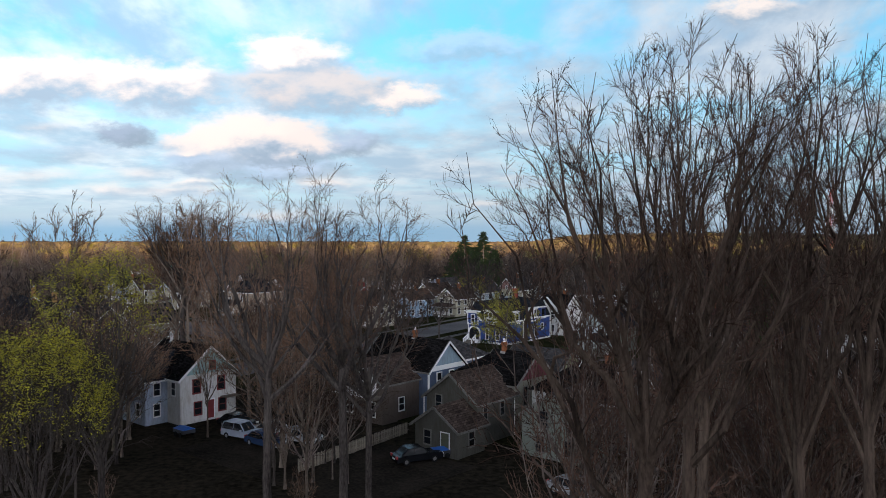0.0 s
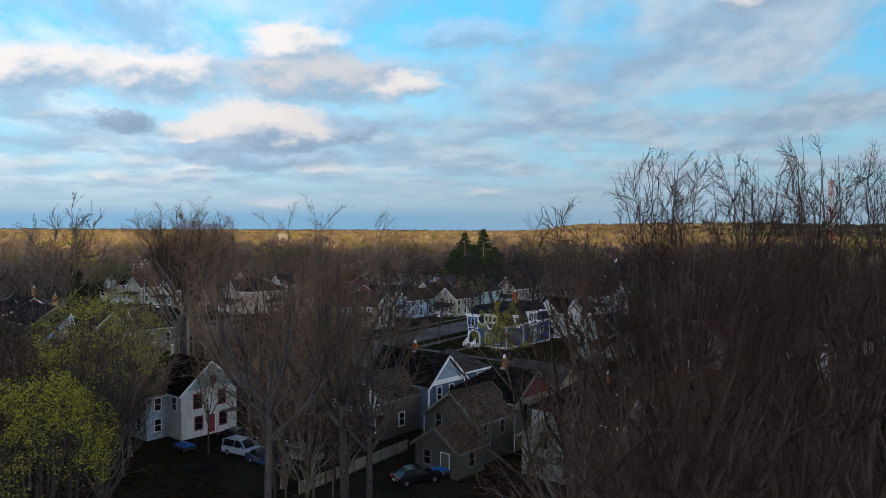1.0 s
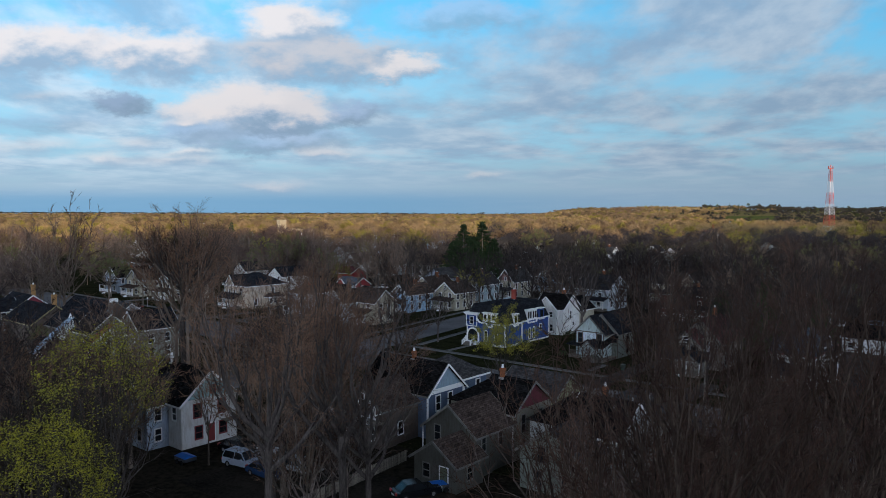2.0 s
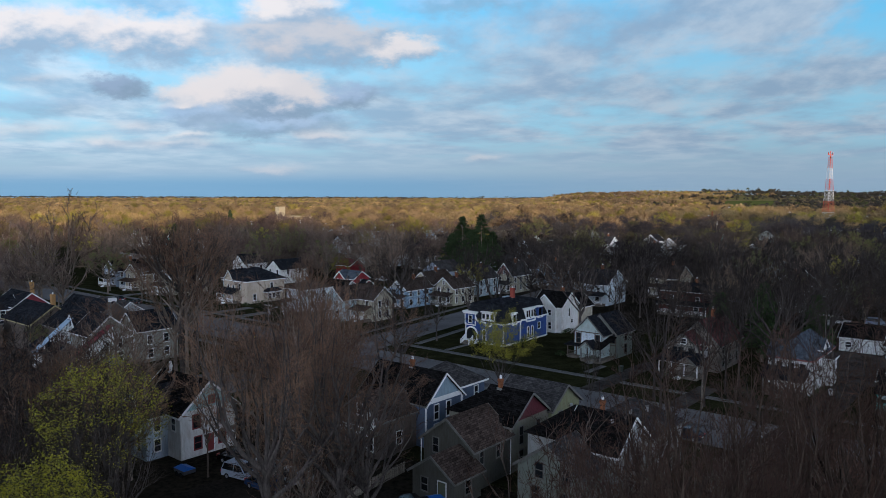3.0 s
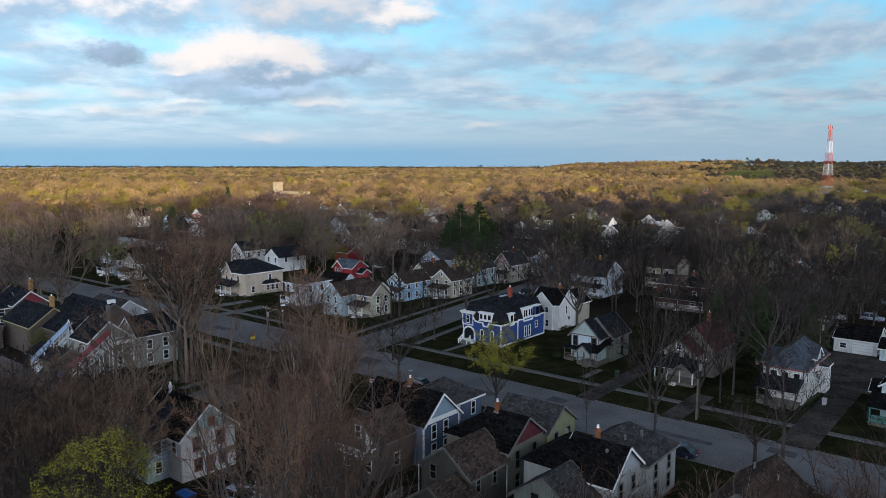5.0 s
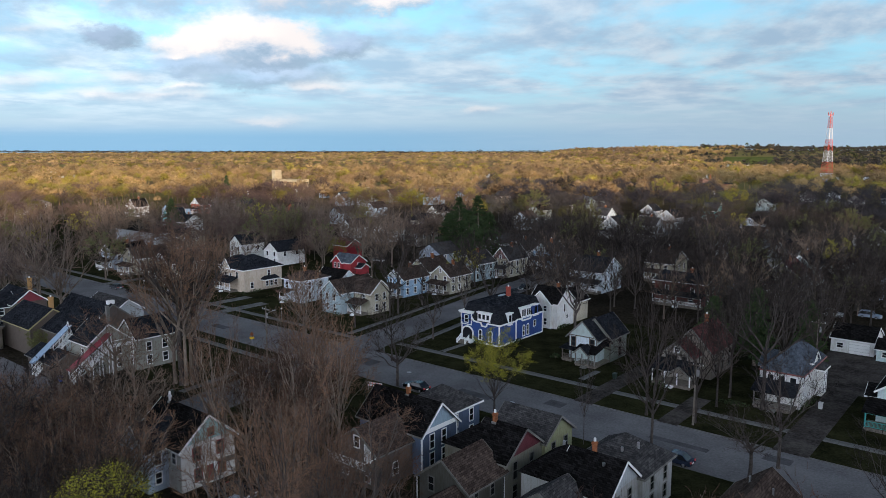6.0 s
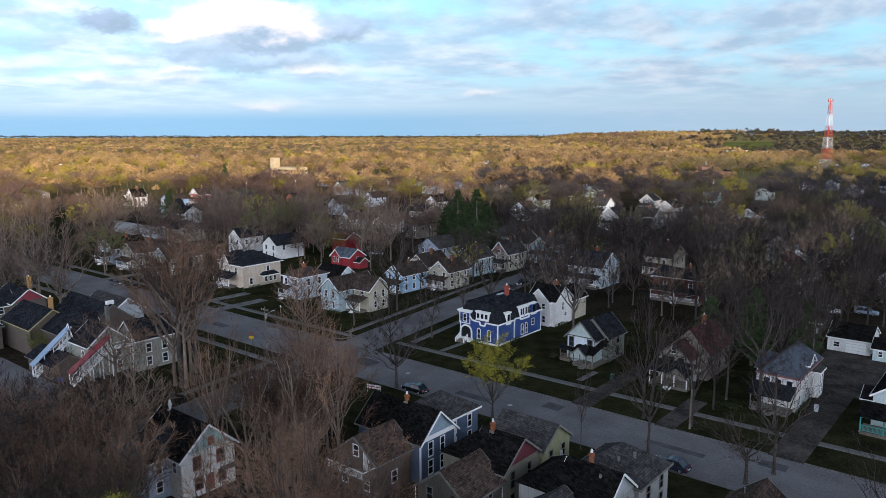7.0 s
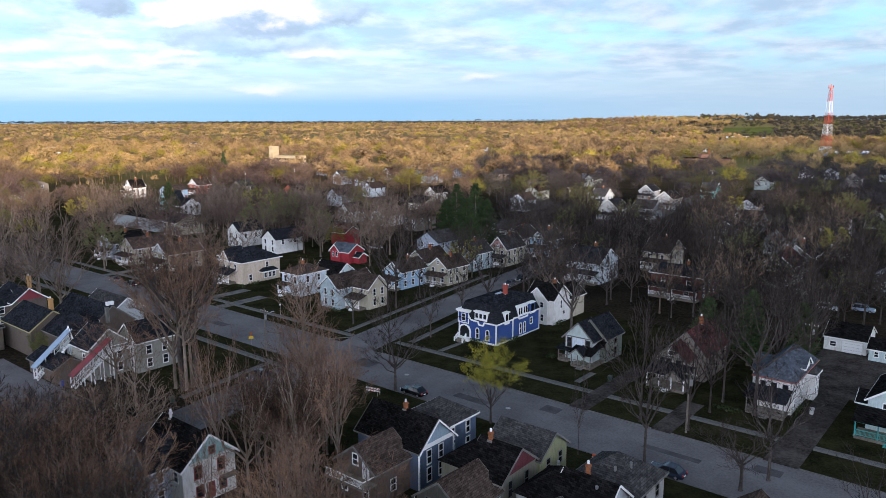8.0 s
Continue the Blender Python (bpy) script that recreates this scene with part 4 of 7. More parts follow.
    def dormer(m, wd, ht, n, body=None):
        d = part("dormer", Geo().box(-wd / 2, 0, 0, wd / 2, 1.9, ht), body or WHITE, h, at=m)
        part("dormer_roof", Geo().box(-wd / 2 - 0.2, -0.22, ht, wd / 2 + 0.2, 1.9, ht + 0.18), WHITE, d)
        part("dormer_sill", Geo().box(-wd / 2 - 0.1, -0.12, -0.12, wd / 2 + 0.1, 0.05, 0.02), WHITE, d)
        for i in range(n):
            x = (i + 0.5 - n / 2) * wd / n
            part("pane", Geo().box(x - wd / n * 0.3, -0.03, 0.3, x + wd / n * 0.3, 0.05, ht - 0.28), GLASS, d)

    dormer(pose(5.7, -0.3, H + 0.35), 3.0, 1.5, 3)
    dormer(pose(W + 0.34, 3.2, H - 0.2, 0, 0, 90), 1.3, 1.9, 1)
    for y in (8.1, 9.9):
        dormer(pose(W + 0.32, y, H + 0.1, 0, 0, 90), 1.5, 1.9, 2)
    dormer(pose(W + 0.42, 12.4, H - 0.1, 0, 0, 90), 1.7, 2.1, 1, blue)

    def arched(m, wd, ht):
        f, p = Geo(), Geo()
        n, t = 8, 0.15
        for i in range(n):
            a, b = math.pi * i / n, math.pi * (i + 1) / n
            f.beam((wd / 2 * math.cos(a), -0.03, ht + wd / 2 * math.sin(a)), (wd / 2 * math.cos(b), -0.03, ht + wd / 2 * math.sin(b)), 0.1, t)
        for x in (-wd / 2, wd / 2):
            f.box(x - t / 2, -0.08, 0, x + t / 2, 0.02, ht)
        f.box(-wd / 2 - 0.12, -0.12, -0.14, wd / 2 + 0.12, 0.02, 0).box(-wd / 2, -0.06, ht * 0.55 - 0.04, wd / 2, 0.0, ht * 0.55 + 0.04)
        win = part("window", f, WHITE, h, at=m)
        k = [(-wd / 2, 0), (wd / 2, 0)] + [(wd / 2 * math.cos(math.pi * i / n), ht + wd / 2 * math.sin(math.pi * i / n)) for i in range(n + 1)]
        p.add([(x, -0.015, z) for x, z in k], [tuple(range(len(k)))])
        part("pane", p, GLASS, win)

    for x in (4.7, 7.2):
        arched(pose(x, 0, 0.95), 0.8, 1.7)
    for y in (8.2, 9.7):
        arched(pose(W + 0.25, y, 0.95, 0, 0, 90), 0.75, 1.8)
    wall_windows(h, (0, 0, W + 0.25, D), "E", [0.8], [2.2], 0.8, 1.2)
    # arched porch at the front corner with its own steps
    part("porch_floor", Geo().box(0.0, -1.2, 0, 3.2, 0, 0.7), WHITE, h)
    f = Geo()
    for i in range(12):
        a, b = math.pi * i / 12, math.pi * (i + 1) / 12
        f.beam((1.55 + 1.4 * math.cos(a), -0.1, 1.95 + 1.25 * math.sin(a)), (1.55 + 1.4 * math.cos(b), -0.1, 1.95 + 1.25 * math.sin(b)), 0.24, 0.28)
    f.box(0.03, -0.24, 0.7, 0.28, 0.0, 2.1).box(2.83, -0.24, 0.7, 3.08, 0.0, 2.1)
    part("arch", f, WHITE, h)
    p = [(0.25, 0.7), (2.85, 0.7)] + [(1.55 + 1.3 * math.cos(math.pi * i / 8), 1.95 + 1.15 * math.sin(math.pi * i / 8)) for i in range(9)]
    # flat dark sheet stands in for the shaded recess under the arch
    part("porch_recess", Geo().add([(x, -0.02, z) for x, z in p], [tuple(range(len(p)))]), GLASS, h)
    g = Geo()
    for i in range(4):
        g.box(0.7, -2.4 + i * 0.3, 0, 2.6, -2.1 + i * 0.3, 0.16 * (i + 1))
    part("steps", g, WOOD, h)
    for x in (0.65, 2.65):
        g = Geo()
        g.beam((x, -2.4, 0.9), (x, -1.2, 1.6), 0.12, 0.14).box(x - 0.09, -2.47, 0, x + 0.09, -2.29, 1.05).box(x - 0.09, -1.27, 0, x + 0.09, -1.09, 1.75)
        for i in range(5):
            g.box(x - 0.03, -2.2 + i * 0.22, 0.3 + i * 0.12, x + 0.03, -2.14 + i * 0.22, 1.0 + i * 0.13)
        part("railing", g, WHITE, h)
    chimney(h, 5.4, 8.6, TOP + 0.4, TOP + 2.5, enamel("chimney_red", (0.34, 0.08, 0.06), 0.8), 0.36)
    part("roof_window", Geo().box(4.2, 6.6, TOP + 0.45, 4.8, 8.6, TOP + 0.85), enamel("flashing_blue", (0.35, 0.42, 0.48), 0.4), h)


def white_gables():
    h = house_at(-87.0, 135.0, "white two-storey house with crossing gables beside a lawn")
    wall = paint("bright_white", (0.78, 0.78, 0.76))
    wing(h, 0, 0.6, 6.8, 7.6, 5.9, 8.6, "x", wall, ROOFS["black"], wall)
    wing(h, 0.6, 0.0, 5.6, 7.6, 5.88, 8.3, "y", wall, ROOFS["black"], wall)
    wing(h, 1.0, 7.6, 6.6, 14.5, 5.0, 7.4, "y", paint("cream", (0.5, 0.46, 0.36)), ROOFS["black"])
    wall_windows(h, (0.6, 0, 5.6, 7.6), "S", [0.1, 0.72], [3.9], 0.75, 1.1)
    for k in (0.3, 0.52, 0.74):
        wall_windows(h, (0.6, 0, 5.6, 7.6), "S", [k], [0.9], 0.7, 1.4)
    wall_windows(h, (0, 0.6, 6.8, 7.6), "E", [0.45], [3.4], 0.6, 1.7)
    wall_windows(h, (0, 0.6, 6.8, 7.6), "E", [0.62], [1.9], 0.9, 0.7)
    chimney(h, 4.6, 4.6, 7.8, 9.4)


def gabled_front(s, d, wd, dp, label, wall, roof, gable=None, h=5.3, ridge=8.2, porch_side=True, trim=None, axis="y", posts=3, post_mat=None, chim=True, turn=0.0):
    """The usual two-storey frame house with its gable to the street and a porch before it."""
    ob = house_at(s, d, label, turn)
    wing(ob, 0, 0, wd, dp, h, ridge, axis, wall, roof, gable, trim=trim)
    box = (0, 0, wd, dp)
    wall_windows(ob, box, "S", [0.25, 0.75], [3.2], 0.85, 1.5)
    if axis == "y":
        wall_windows(ob, box, "S", [0.5], [5.7], 0.6, 0.9)
    wall_windows(ob, box, "E", [0.15, 0.45, 0.8], [3.2, 0.9], 0.85, 1.45)
    wall_windows(ob, box, "S", [0.72], [0.95], 1.1, 1.4)
    door(ob, face_pose(*box, "S", 0.3, 0.6), enamel("door_dark", (0.06, 0.045, 0.04)))
    if porch_side:
        porch(ob, 0.3, -2.3, wd - 0.3, -0.02, roof, posts=posts, post_mat=post_mat)
    if chim:
        chimney(ob, wd * 0.55, dp * 0.55, ridge - 0.5, ridge + 1.0)
    return ob


def special_houses():
    house_b(), house_c(), house_d(), house_e(), white_house(), blue_house(), white_gables()
    sage, teal = paint("sage_light", (0.40, 0.46, 0.45)), paint("teal", (0.08, 0.34, 0.34))
    # grey-green house: gable to the street, gabled porch
    h = house_at(-66.8, 117.6, "pale grey-green clapboard house with dark bands and a gabled porch")
    umber = paint("umber", (0.13, 0.105, 0.09))
    aq = paint("aqua_grey", (0.50, 0.60, 0.60))
    wing(h, 0, 0, 5.6, 4.0, 5.1, 7.9, "y", aq, ROOFS["slate"], aq, trim=TRIM_DULL, over=0.5)
    # rear wing in darker paint: the shade over it put into the colour
    wing(h, 0.5, 3.0, 6.8, 9.5, 4.9, 8.0, "y", paint("sage", (0.21, 0.235, 0.205)), ROOFS["slate"], None, trim=TRIM_DULL)
    wall_windows(h, (0, 0, 5.6, 9.5), "S", [0.16, 0.84], [2.9], 0.8, 1.7, umber)
    part("panel", Geo().box(1.5, -0.05, 2.75, 4.1, 0, 4.75), paint("ice", (0.62, 0.70, 0.76)), h)
    wall_windows(h, (0.5, 3.0, 6.8, 10.5), "E", [0.5], [3.1, 0.8], 0.9, 1.5, umber)
    wall_windows(h, (0.5, 3.0, 6.8, 10.5), "S", [0.9], [3.0], 0.8, 1.6, umber)
    for z in (2.45, 4.85):
        part("band", Geo().box(-0.03, -0.07, z, 5.63, 0, z + 0.16), umber, h)
    for x in (0.0, 1.35, 4.1, 5.5):
        part("band", Geo().box(x - 0.02, -0.06, 2.6, x + 0.1, 0.0, 4.86), umber, h)
    part("band", Geo().box(5.6, 2.93, 2.45, 6.83, 3.0, 2.6).box(6.73, 2.93, 0.2, 6.83, 3.0, 4.9), umber, h)
    porch(h, 2.6, -2.6, 6.7, 2.9, ROOFS["black"], posts=4, rise=1.3, post_mat=TRIM_DULL)
    wing(h, 3.0, -3.2, 5.4, -1.0, 2.95, 4.0, "y", aq, ROOFS["slate"], aq, over=0.3, base=2.7, trim=TRIM_DULL)
    porch(h, -0.9, -1.2, 1.2, 1.5, ROOFS["slate"], posts=2, steps=False, post_mat=umber, h=2.6, rise=0.3)
    # maroon-roofed house: low front gable, taller block behind
    h = house_at(-49.6, 118.0, "dun house with a maroon shingle roof, front gable and dark porch")
    dun, dpl = paint("dun", (0.22, 0.19, 0.165)), paint("dun_pale", (0.3, 0.28, 0.25))
    wing(h, 0.4, 0, 5.6, 5.5, 4.8, 7.0, "y", dpl, ROOFS["maroon"], dpl, over=0.5, trim=TRIM_DULL)
    wing(h, 0.5, 4.0, 7.4, 15.0, 5.0, 8.6, "y", dun, ROOFS["maroon"], dun, trim=TRIM_DULL)
    wall_windows(h, (0.4, 0, 5.6, 5.5), "S", [0.5], [5.15], 0.8, 0.8)
    wall_windows(h, (0.4, 0, 5.6, 5.5), "S", [0.22, 0.42, 0.75], [2.9], 0.9, 1.6, TRIM_DULL)
    part("band", Geo().box(0.3, -0.1, 4.65, 5.7, 0, 4.85), TRIM_DULL, h)
    wall_windows(h, (0.5, 4.0, 7.4, 15.0), "E", [0.2, 0.5, 0.8], [3.0, 0.9], 0.85, 1.5, TRIM_DULL)
    porch(h, 0.2, -3.6, 6.8, -0.02, ROOFS["slate"], posts=4, rise=1.0, rail=False)
    wing(h, 3.8, -4.2, 6.6, -2.0, 3.0, 4.1, "y", dun, ROOFS["slate"], dun, over=0.3, base=2.8, trim=TRIM_DULL)
    chimney(h, 4.0, 10.4, 8.3, 9.9, None, 0.3)
    # white hipped house with a dark porch roof
    h = house_at(-34.6, 116.4, "white two-storey house with a pale slate hipped roof and red gutters")
    wall = paint("bright_white", (0.78, 0.78, 0.76))
    gut = enamel("gutter_red", (0.30, 0.10, 0.085), 0.6)
    wing(h, 2.3, 0, 7.7, 13.0, 5.5, 8.5, "hip", wall, ROOFS["pale_slate"], over=0.5, trim=gut)
    wing(h, 4.8, 5.2, 7.9, 8.6, 6.5, 7.8, "x", wall, ROOFS["pale_slate"], wall, over=0.35, base=5.2)
    wing(h, 0.4, 5.0, 2.3, 10.0, 4.8, 6.8, "x", wall, ROOFS["pale_slate"], wall, over=0.3, trim=TRIM_DULL)
    wing(h, 7.7, 8.6, 8.8, 11.6, 4.4, 5.2, "hip", wall, ROOFS["grey"], over=0.3)
    wall_windows(h, (2.3, 0, 7.7, 13.0), "S", [0.2, 0.5, 0.8], [3.3], 0.85, 1.5)
    wall_windows(h, (0, 0, 7.7, 13.8), "E", [0.12, 0.4], [3.3, 0.9], 0.75, 1.4)
    wall_windows(h, (7.7, 8.6, 8.8, 11.6), "E", [0.3, 0.7], [2.4, 0.7], 0.7, 1.3)
    porch(h, 1.8, -3.0, 7.4, -0.02, ROOFS["slate"], posts=4, rise=1.2, post_mat=TRIM_DULL)
    # teal-trimmed house at the edge of the view
    h = house_at(-18.6, 117.2, "white house with a turquoise front porch and gable")
    pale = paint("pale_aqua", (0.55, 0.66, 0.68))
    wing(h, 1.5, 0, 9.5, 12, 5.3, 8.2, "y", pale, ROOFS["black"], pale)
    wing(h, -0.4, 4.5, 1.5, 9, 3.0, 4.2, "x", pale, ROOFS["black"], pale)
    wall_windows(h, (1.5, 0, 9.5, 12), "S", [0.3, 0.7], [3.3], 0.9, 1.5)
    porch(h, 0.6, -3.6, 9.4, -0.02, ROOFS["black"], posts=4, post_mat=enamel("turquoise", (0.05, 0.34, 0.32), 0.5), rise=1.1)
    # garage
    h = house_at(-31.0, 155.0, "long white garage with a black roof and a sectional door", name="garage")
    wing(h, 0, 0, 7.3, 8.5, 2.9, 5.0, "x", wall, ROOFS["black"], wall, over=0.25)
    window(h, pose(1.6, 0, 1.0), 1.0, 0.9)
    d = part("garage_door", Geo().box(3.2, -0.06, 0.1, 6.6, 0.0, 2.3), WHITE, h)
    for z in (0.7, 1.3, 1.9):
        part("panel_joint", Geo().box(3.2, -0.07, z - 0.015, 6.6, -0.05, z + 0.015), METAL, d)
    h = house_at(-22.9, 152.6, "small pale green shed with two windows", name="shed")
    wing(h, 0, 0, 5, 5, 2.6, 4.0, "x", pale, ROOFS["black"], pale)
    wall_windows(h, (0, 0, 5, 5), "S", [0.25, 0.6], [1.0], 0.6, 0.9)
    # across the crossing
    cream = paint("cream", (0.5, 0.46, 0.36))
    h = house_at(-175.8, 116.6, "cream two-storey house with a slate hipped roof and a porch")
    pinkish, aqua0 = paint("cream_pink", (0.60, 0.50, 0.40)), paint("sage_light", (0.40, 0.46, 0.45))
    wing(h, 0, 0, 10.4, 12.5, 6.2, 9.4, "hip", pinkish, ROOFS["slate"], over=0.6)
    wing(h, -5.4, 3.2, 0.0, 11.5, 6.0, 8.4, "hip", aqua0, ROOFS["slate"])
    wall_windows(h, (-5.4, 3.2, 0, 11.5), "S", [0.3, 0.7], [3.8, 0.9])
    wing(h, 1.0, -0.6, 5.4, 5.0, 6.3, 9.0, "y", pinkish, ROOFS["slate"], pinkish, over=0.25, base=5.0)
    wing(h, 10.4, 5.6, 11.6, 10.4, 3.0, 4.0, "hip", pinkish, ROOFS["slate"], base=1.0)
    wall_windows(h, (0, 0, 10.4, 12.5), "S", [0.2, 0.42, 0.7], [3.9], 0.85, 1.5)
    wall_windows(h, (0, 0, 10.4, 12.5), "E", [0.2], [1.0], 0.9, 1.6)
    wall_windows(h, (0, 0, 10.4, 12.5), "E", [0.65], [3.9], 0.9, 1.4)
    wall_windows(h, (10.4, 5.6, 11.6, 10.4), "E", [0.2, 0.5, 0.8], [1.3], 0.8, 1.3)
    porch(h, 0, -2.6, 7.4, -0.02, ROOFS["slate"], posts=4, rise=1.2)
    h = house_at(-149.8, 117.6, "pale blue two-storey house with a brown hipped roof")
    aqua = paint("pale_aqua", (0.55, 0.66, 0.68))
    ice = paint("ice", (0.62, 0.70, 0.76))
    wing(h, 0, 0, 6.8, 9.0, 5.8, 7.7, "hip", ice, ROOFS["brown"], over=0.5)
    wing(h, 1.5, 9.0, 10.5, 16.0, 4.6, 7.4, "x", aqua, ROOFS["black"], aqua)
    porch(h, 0.2, -1.9, 3.6, -0.02, ROOFS["brown"], posts=2, rise=0.5)
    wall_windows(h, (0, 0, 6.8, 9.0), "S", [0.2, 0.75], [3.5], 0.9, 1.6)
    wall_windows(h, (0, 0, 6.8, 9.0), "S", [0.8], [0.9], 0.9, 1.6)
    wall_windows(h, (0, 0, 6.8, 9.0), "E", [0.3, 0.7], [3.5, 0.9], 0.85, 1.6)
    chimney(h, 3.5, 4, 7.0, 8.6)
    h = house_at(-132.4, 115.2, "light grey farmhouse with a brown roof and small front porch")
    lg = paint("pale_grey", (0.42, 0.45, 0.47))
    wing(h, 0, 0, 6.2, 12, 5.4, 8.0, "y", paint("grey_aqua", (0.40, 0.50, 0.54)), ROOFS["brown"])
    wing(h, 3.0, 4.4, 11.8, 11.0, 5.4, 8.1, "x", cream, ROOFS["brown"], cream)
    wall_windows(h, (0, 0, 6.2, 12), "S", [0.3, 0.7], [3.3, 0.9], 0.75, 1.5)
    wall_windows(h, (3.0, 4.4, 11.8, 11.0), "E", [0.3, 0.7], [3.3, 0.9], 0.8, 1.5)
    wall_windows(h, (3.0, 4.4, 11.8, 11.0), "S", [0.75], [3.3], 0.8, 1.5)
    porch(h, 6.3, 2.0, 11.0, 4.38, ROOFS["brown"], posts=3, rise=0.8)
    red = paint("barn_red", (0.33, 0.035, 0.045))
    h = house_at(-172, 154, "bright red house with white-trimmed gables and a grey roof")
    wing(h, 0, 0, 8.2, 6.4, 3.9, 6.0, "x", red, ROOFS["pale_slate"], red)
    wing(h, 0.6, -0.6, 4.8, 4, 3.9, 5.9, "y", red, ROOFS["pale_slate"], red)
    wing(h, 8.2, 2, 10.6, 5.4, 2.4, 3.5, "x", red, ROOFS["slate"], red)
    wall_windows(h, (0.6, -0.6, 4.8, 4), "S", [0.3, 0.7], [2.0], 0.75, 1.4)
    wall_windows(h, (0, 0, 8.2, 6.4), "E", [0.5], [2.0], 0.75, 1.4)
    h = house_at(-195, 175, "tall dark red house behind bare trees")
    wing(h, 0, 0, 7, 7, 4.8, 6.8, "x", red, ROOFS["maroon"], red)
    # the long-stair house: local x, y from (-150, 55) along and across the street
    h = house_at(-150, 55, "dark-roofed house with cream gables and two roofed outside stairs")
    dk, tanb = paint("umber", (0.13, 0.105, 0.09)), enamel("tan_board", (0.42, 0.36, 0.18), 0.7)
    putty = paint("putty", (0.31, 0.31, 0.27))
    wing(h, -9.0, 0.3, 4.0, 8.9, 5.5, 8.5, "x", dk, ROOFS["slate"], dk, trim=tanb)
    wing(h, -6.0, 8.6, 11.0, 17.0, 5.6, 9.0, "x", dk, ROOFS["slate"], dk, trim=TRIM_DULL)
    wing(h, 3.8, 2.6, 20.0, 10.6, 5.4, 8.3, "x", dk, ROOFS["slate"], dk, trim=TRIM_DULL)
    wing(h, 15.2, 2.0, 19.0, 7.0, 6.0, 8.5, "y", aqua, ROOFS["slate"], aqua, over=0.25)
    wing(h, 18.8, 1.3, 25.4, 8.4, 5.9, 8.8, "x", putty, ROOFS["slate"], putty, over=0.35)
    wing(h, 21.6, 8.4, 28.2, 16.0, 6.0, 8.9, "y", putty, ROOFS["slate"], putty, over=0.35)
    wing(h, 11.6, -3.2, 22.0, 2.0, 2.8, 4.3, "x", dk, ROOFS["slate"], dk, trim=TRIM_DULL)
    wall_windows(h, (-9, 0.3, 4, 8.9), "E", [0.35, 0.7], [3.1], 0.8, 1.4)
    wall_windows(h, (18.8, 1.3, 25.4, 8.4), "E", [0.75], [3.1, 0.8], 0.8, 1.4)
    wall_windows(h, (18.8, 1.3, 25.4, 8.4), "S", [0.7], [3.3], 0.8, 1.4)
    wall_windows(h, (21.6, 8.4, 28.2, 16.0), "S", [0.75], [3.3, 0.9], 0.9, 1.5)
    wall_windows(h, (21.6, 8.4, 28.2, 16.0), "E", [0.3, 0.7], [3.3, 0.9], 0.9, 1.5)
    chimney(h, 1.6, 5.4, 8.0, 10.3, enamel("tan_brick", (0.42, 0.24, 0.10), 0.9), 0.36)
    part("roof_vent", Geo().box(9.8, 12.2, 8.8, 10.5, 13.6, 9.5), WHITE, h)
    part("roof_board", Geo().box(12.0, 10.9, 6.0, 12.6, 11.5, 9.0), TRIM_DULL, h)
    door(h, pose(17.0, 2.0, 5.7), enamel("door_dark", (0.06, 0.045, 0.04)), 0.8, 1.7)
    blu, redm = enamel("stair_blue", (0.30, 0.39, 0.50), 0.6), enamel("stair_red", (0.26, 0.035, 0.05), 0.6)
    for x, y0, y1, top, roofm in ((17.0, -4.4, 2.0, 5.6, blu), (26.3, -2.2, 4.6, 5.0, redm)):
        n = round(top / 0.24)
        k = top / (y1 - y0)
        g = Geo()
        for dx in (-0.65, 0.65):
            g.beam((x + dx, y0, 0.1), (x + dx, y1, top), 0.08, 0.25)
        st = part("staircase", g, WHITE, h)
        for i in range(n):
            yy = y0 + (y1 - y0) * i / n
            part("step", Geo().box(x - 0.6, yy, top * (i + 1) / n - 0.06, x + 0.6, yy + (y1 - y0) / n + 0.03, top * (i + 1) / n), WHITE, st)
        for dx in (-0.65, 0.65):
            g = Geo()
            g.beam((x + dx, y0, 1.1), (x + dx, y1, top + 1.0), 0.09, 0.12)
            for i in range(26):
                yy = y0 + (y1 - y0) * (i + 0.5) / 26
                g.box(x + dx - 0.02, yy, 0.1 + (yy - y0) * k, x + dx + 0.02, yy + 0.04, 1.1 + (yy - y0) * k)
            for i in range(5):
                yy = y0 + (y1 - y0) * i / 4
                g.box(x + dx - 0.07, yy - 0.07, 0, x + dx + 0.07, yy + 0.07, 2.3 + (yy - y0) * k)
            part("railing", g, WHITE, st)
        g = Geo()
        slope_slab(g, (x - 0.9, y0 - 0.4, 2.3), (x + 0.9, y0 - 0.4, 2.3), (x + 0.9, y1 + 0.1, top + 2.3), (x - 0.9, y1 + 0.1, top + 2.3), 0.1)
        part("stair_roof", g, roofm, st)
    part("landing", Geo().box(25.5, 4.6, 4.8, 27.2, 8.3, 5.0).box(27.05, 4.6, 5.0, 27.15, 8.3, 5.1).box(27.05, 4.6, 5.9, 27.15, 8.3, 6.0).box(27.02, 8.15, 0, 27.18, 8.3, 6.0), WHITE, h)
    h = house_at(-182, 61, "dark house with a maroon gable and white window trim")
    wing(h, 0, 0.7, 10.7, 7.7, 5.5, 8.1, "x", dk, ROOFS["slate"], redm)
    wing(h, 2, -8, 9, 2, 5.0, 7.4, "y", dk, ROOFS["slate"])
    wall_windows(h, (2, -8, 9, 2), "S", [0.3, 0.7], [3.1, 0.9])
    wall_windows(h, (2, -8, 9, 2), "E", [0.3, 0.7], [3.1, 0.9])
    chimney(h, 6.0, 6.2, 7.0, 9.9, enamel("tan_brick", (0.42, 0.24, 0.10), 0.9), 0.36)
    h = house_at(-166, 45, "dark hip-roofed house with small white windows", name="house")
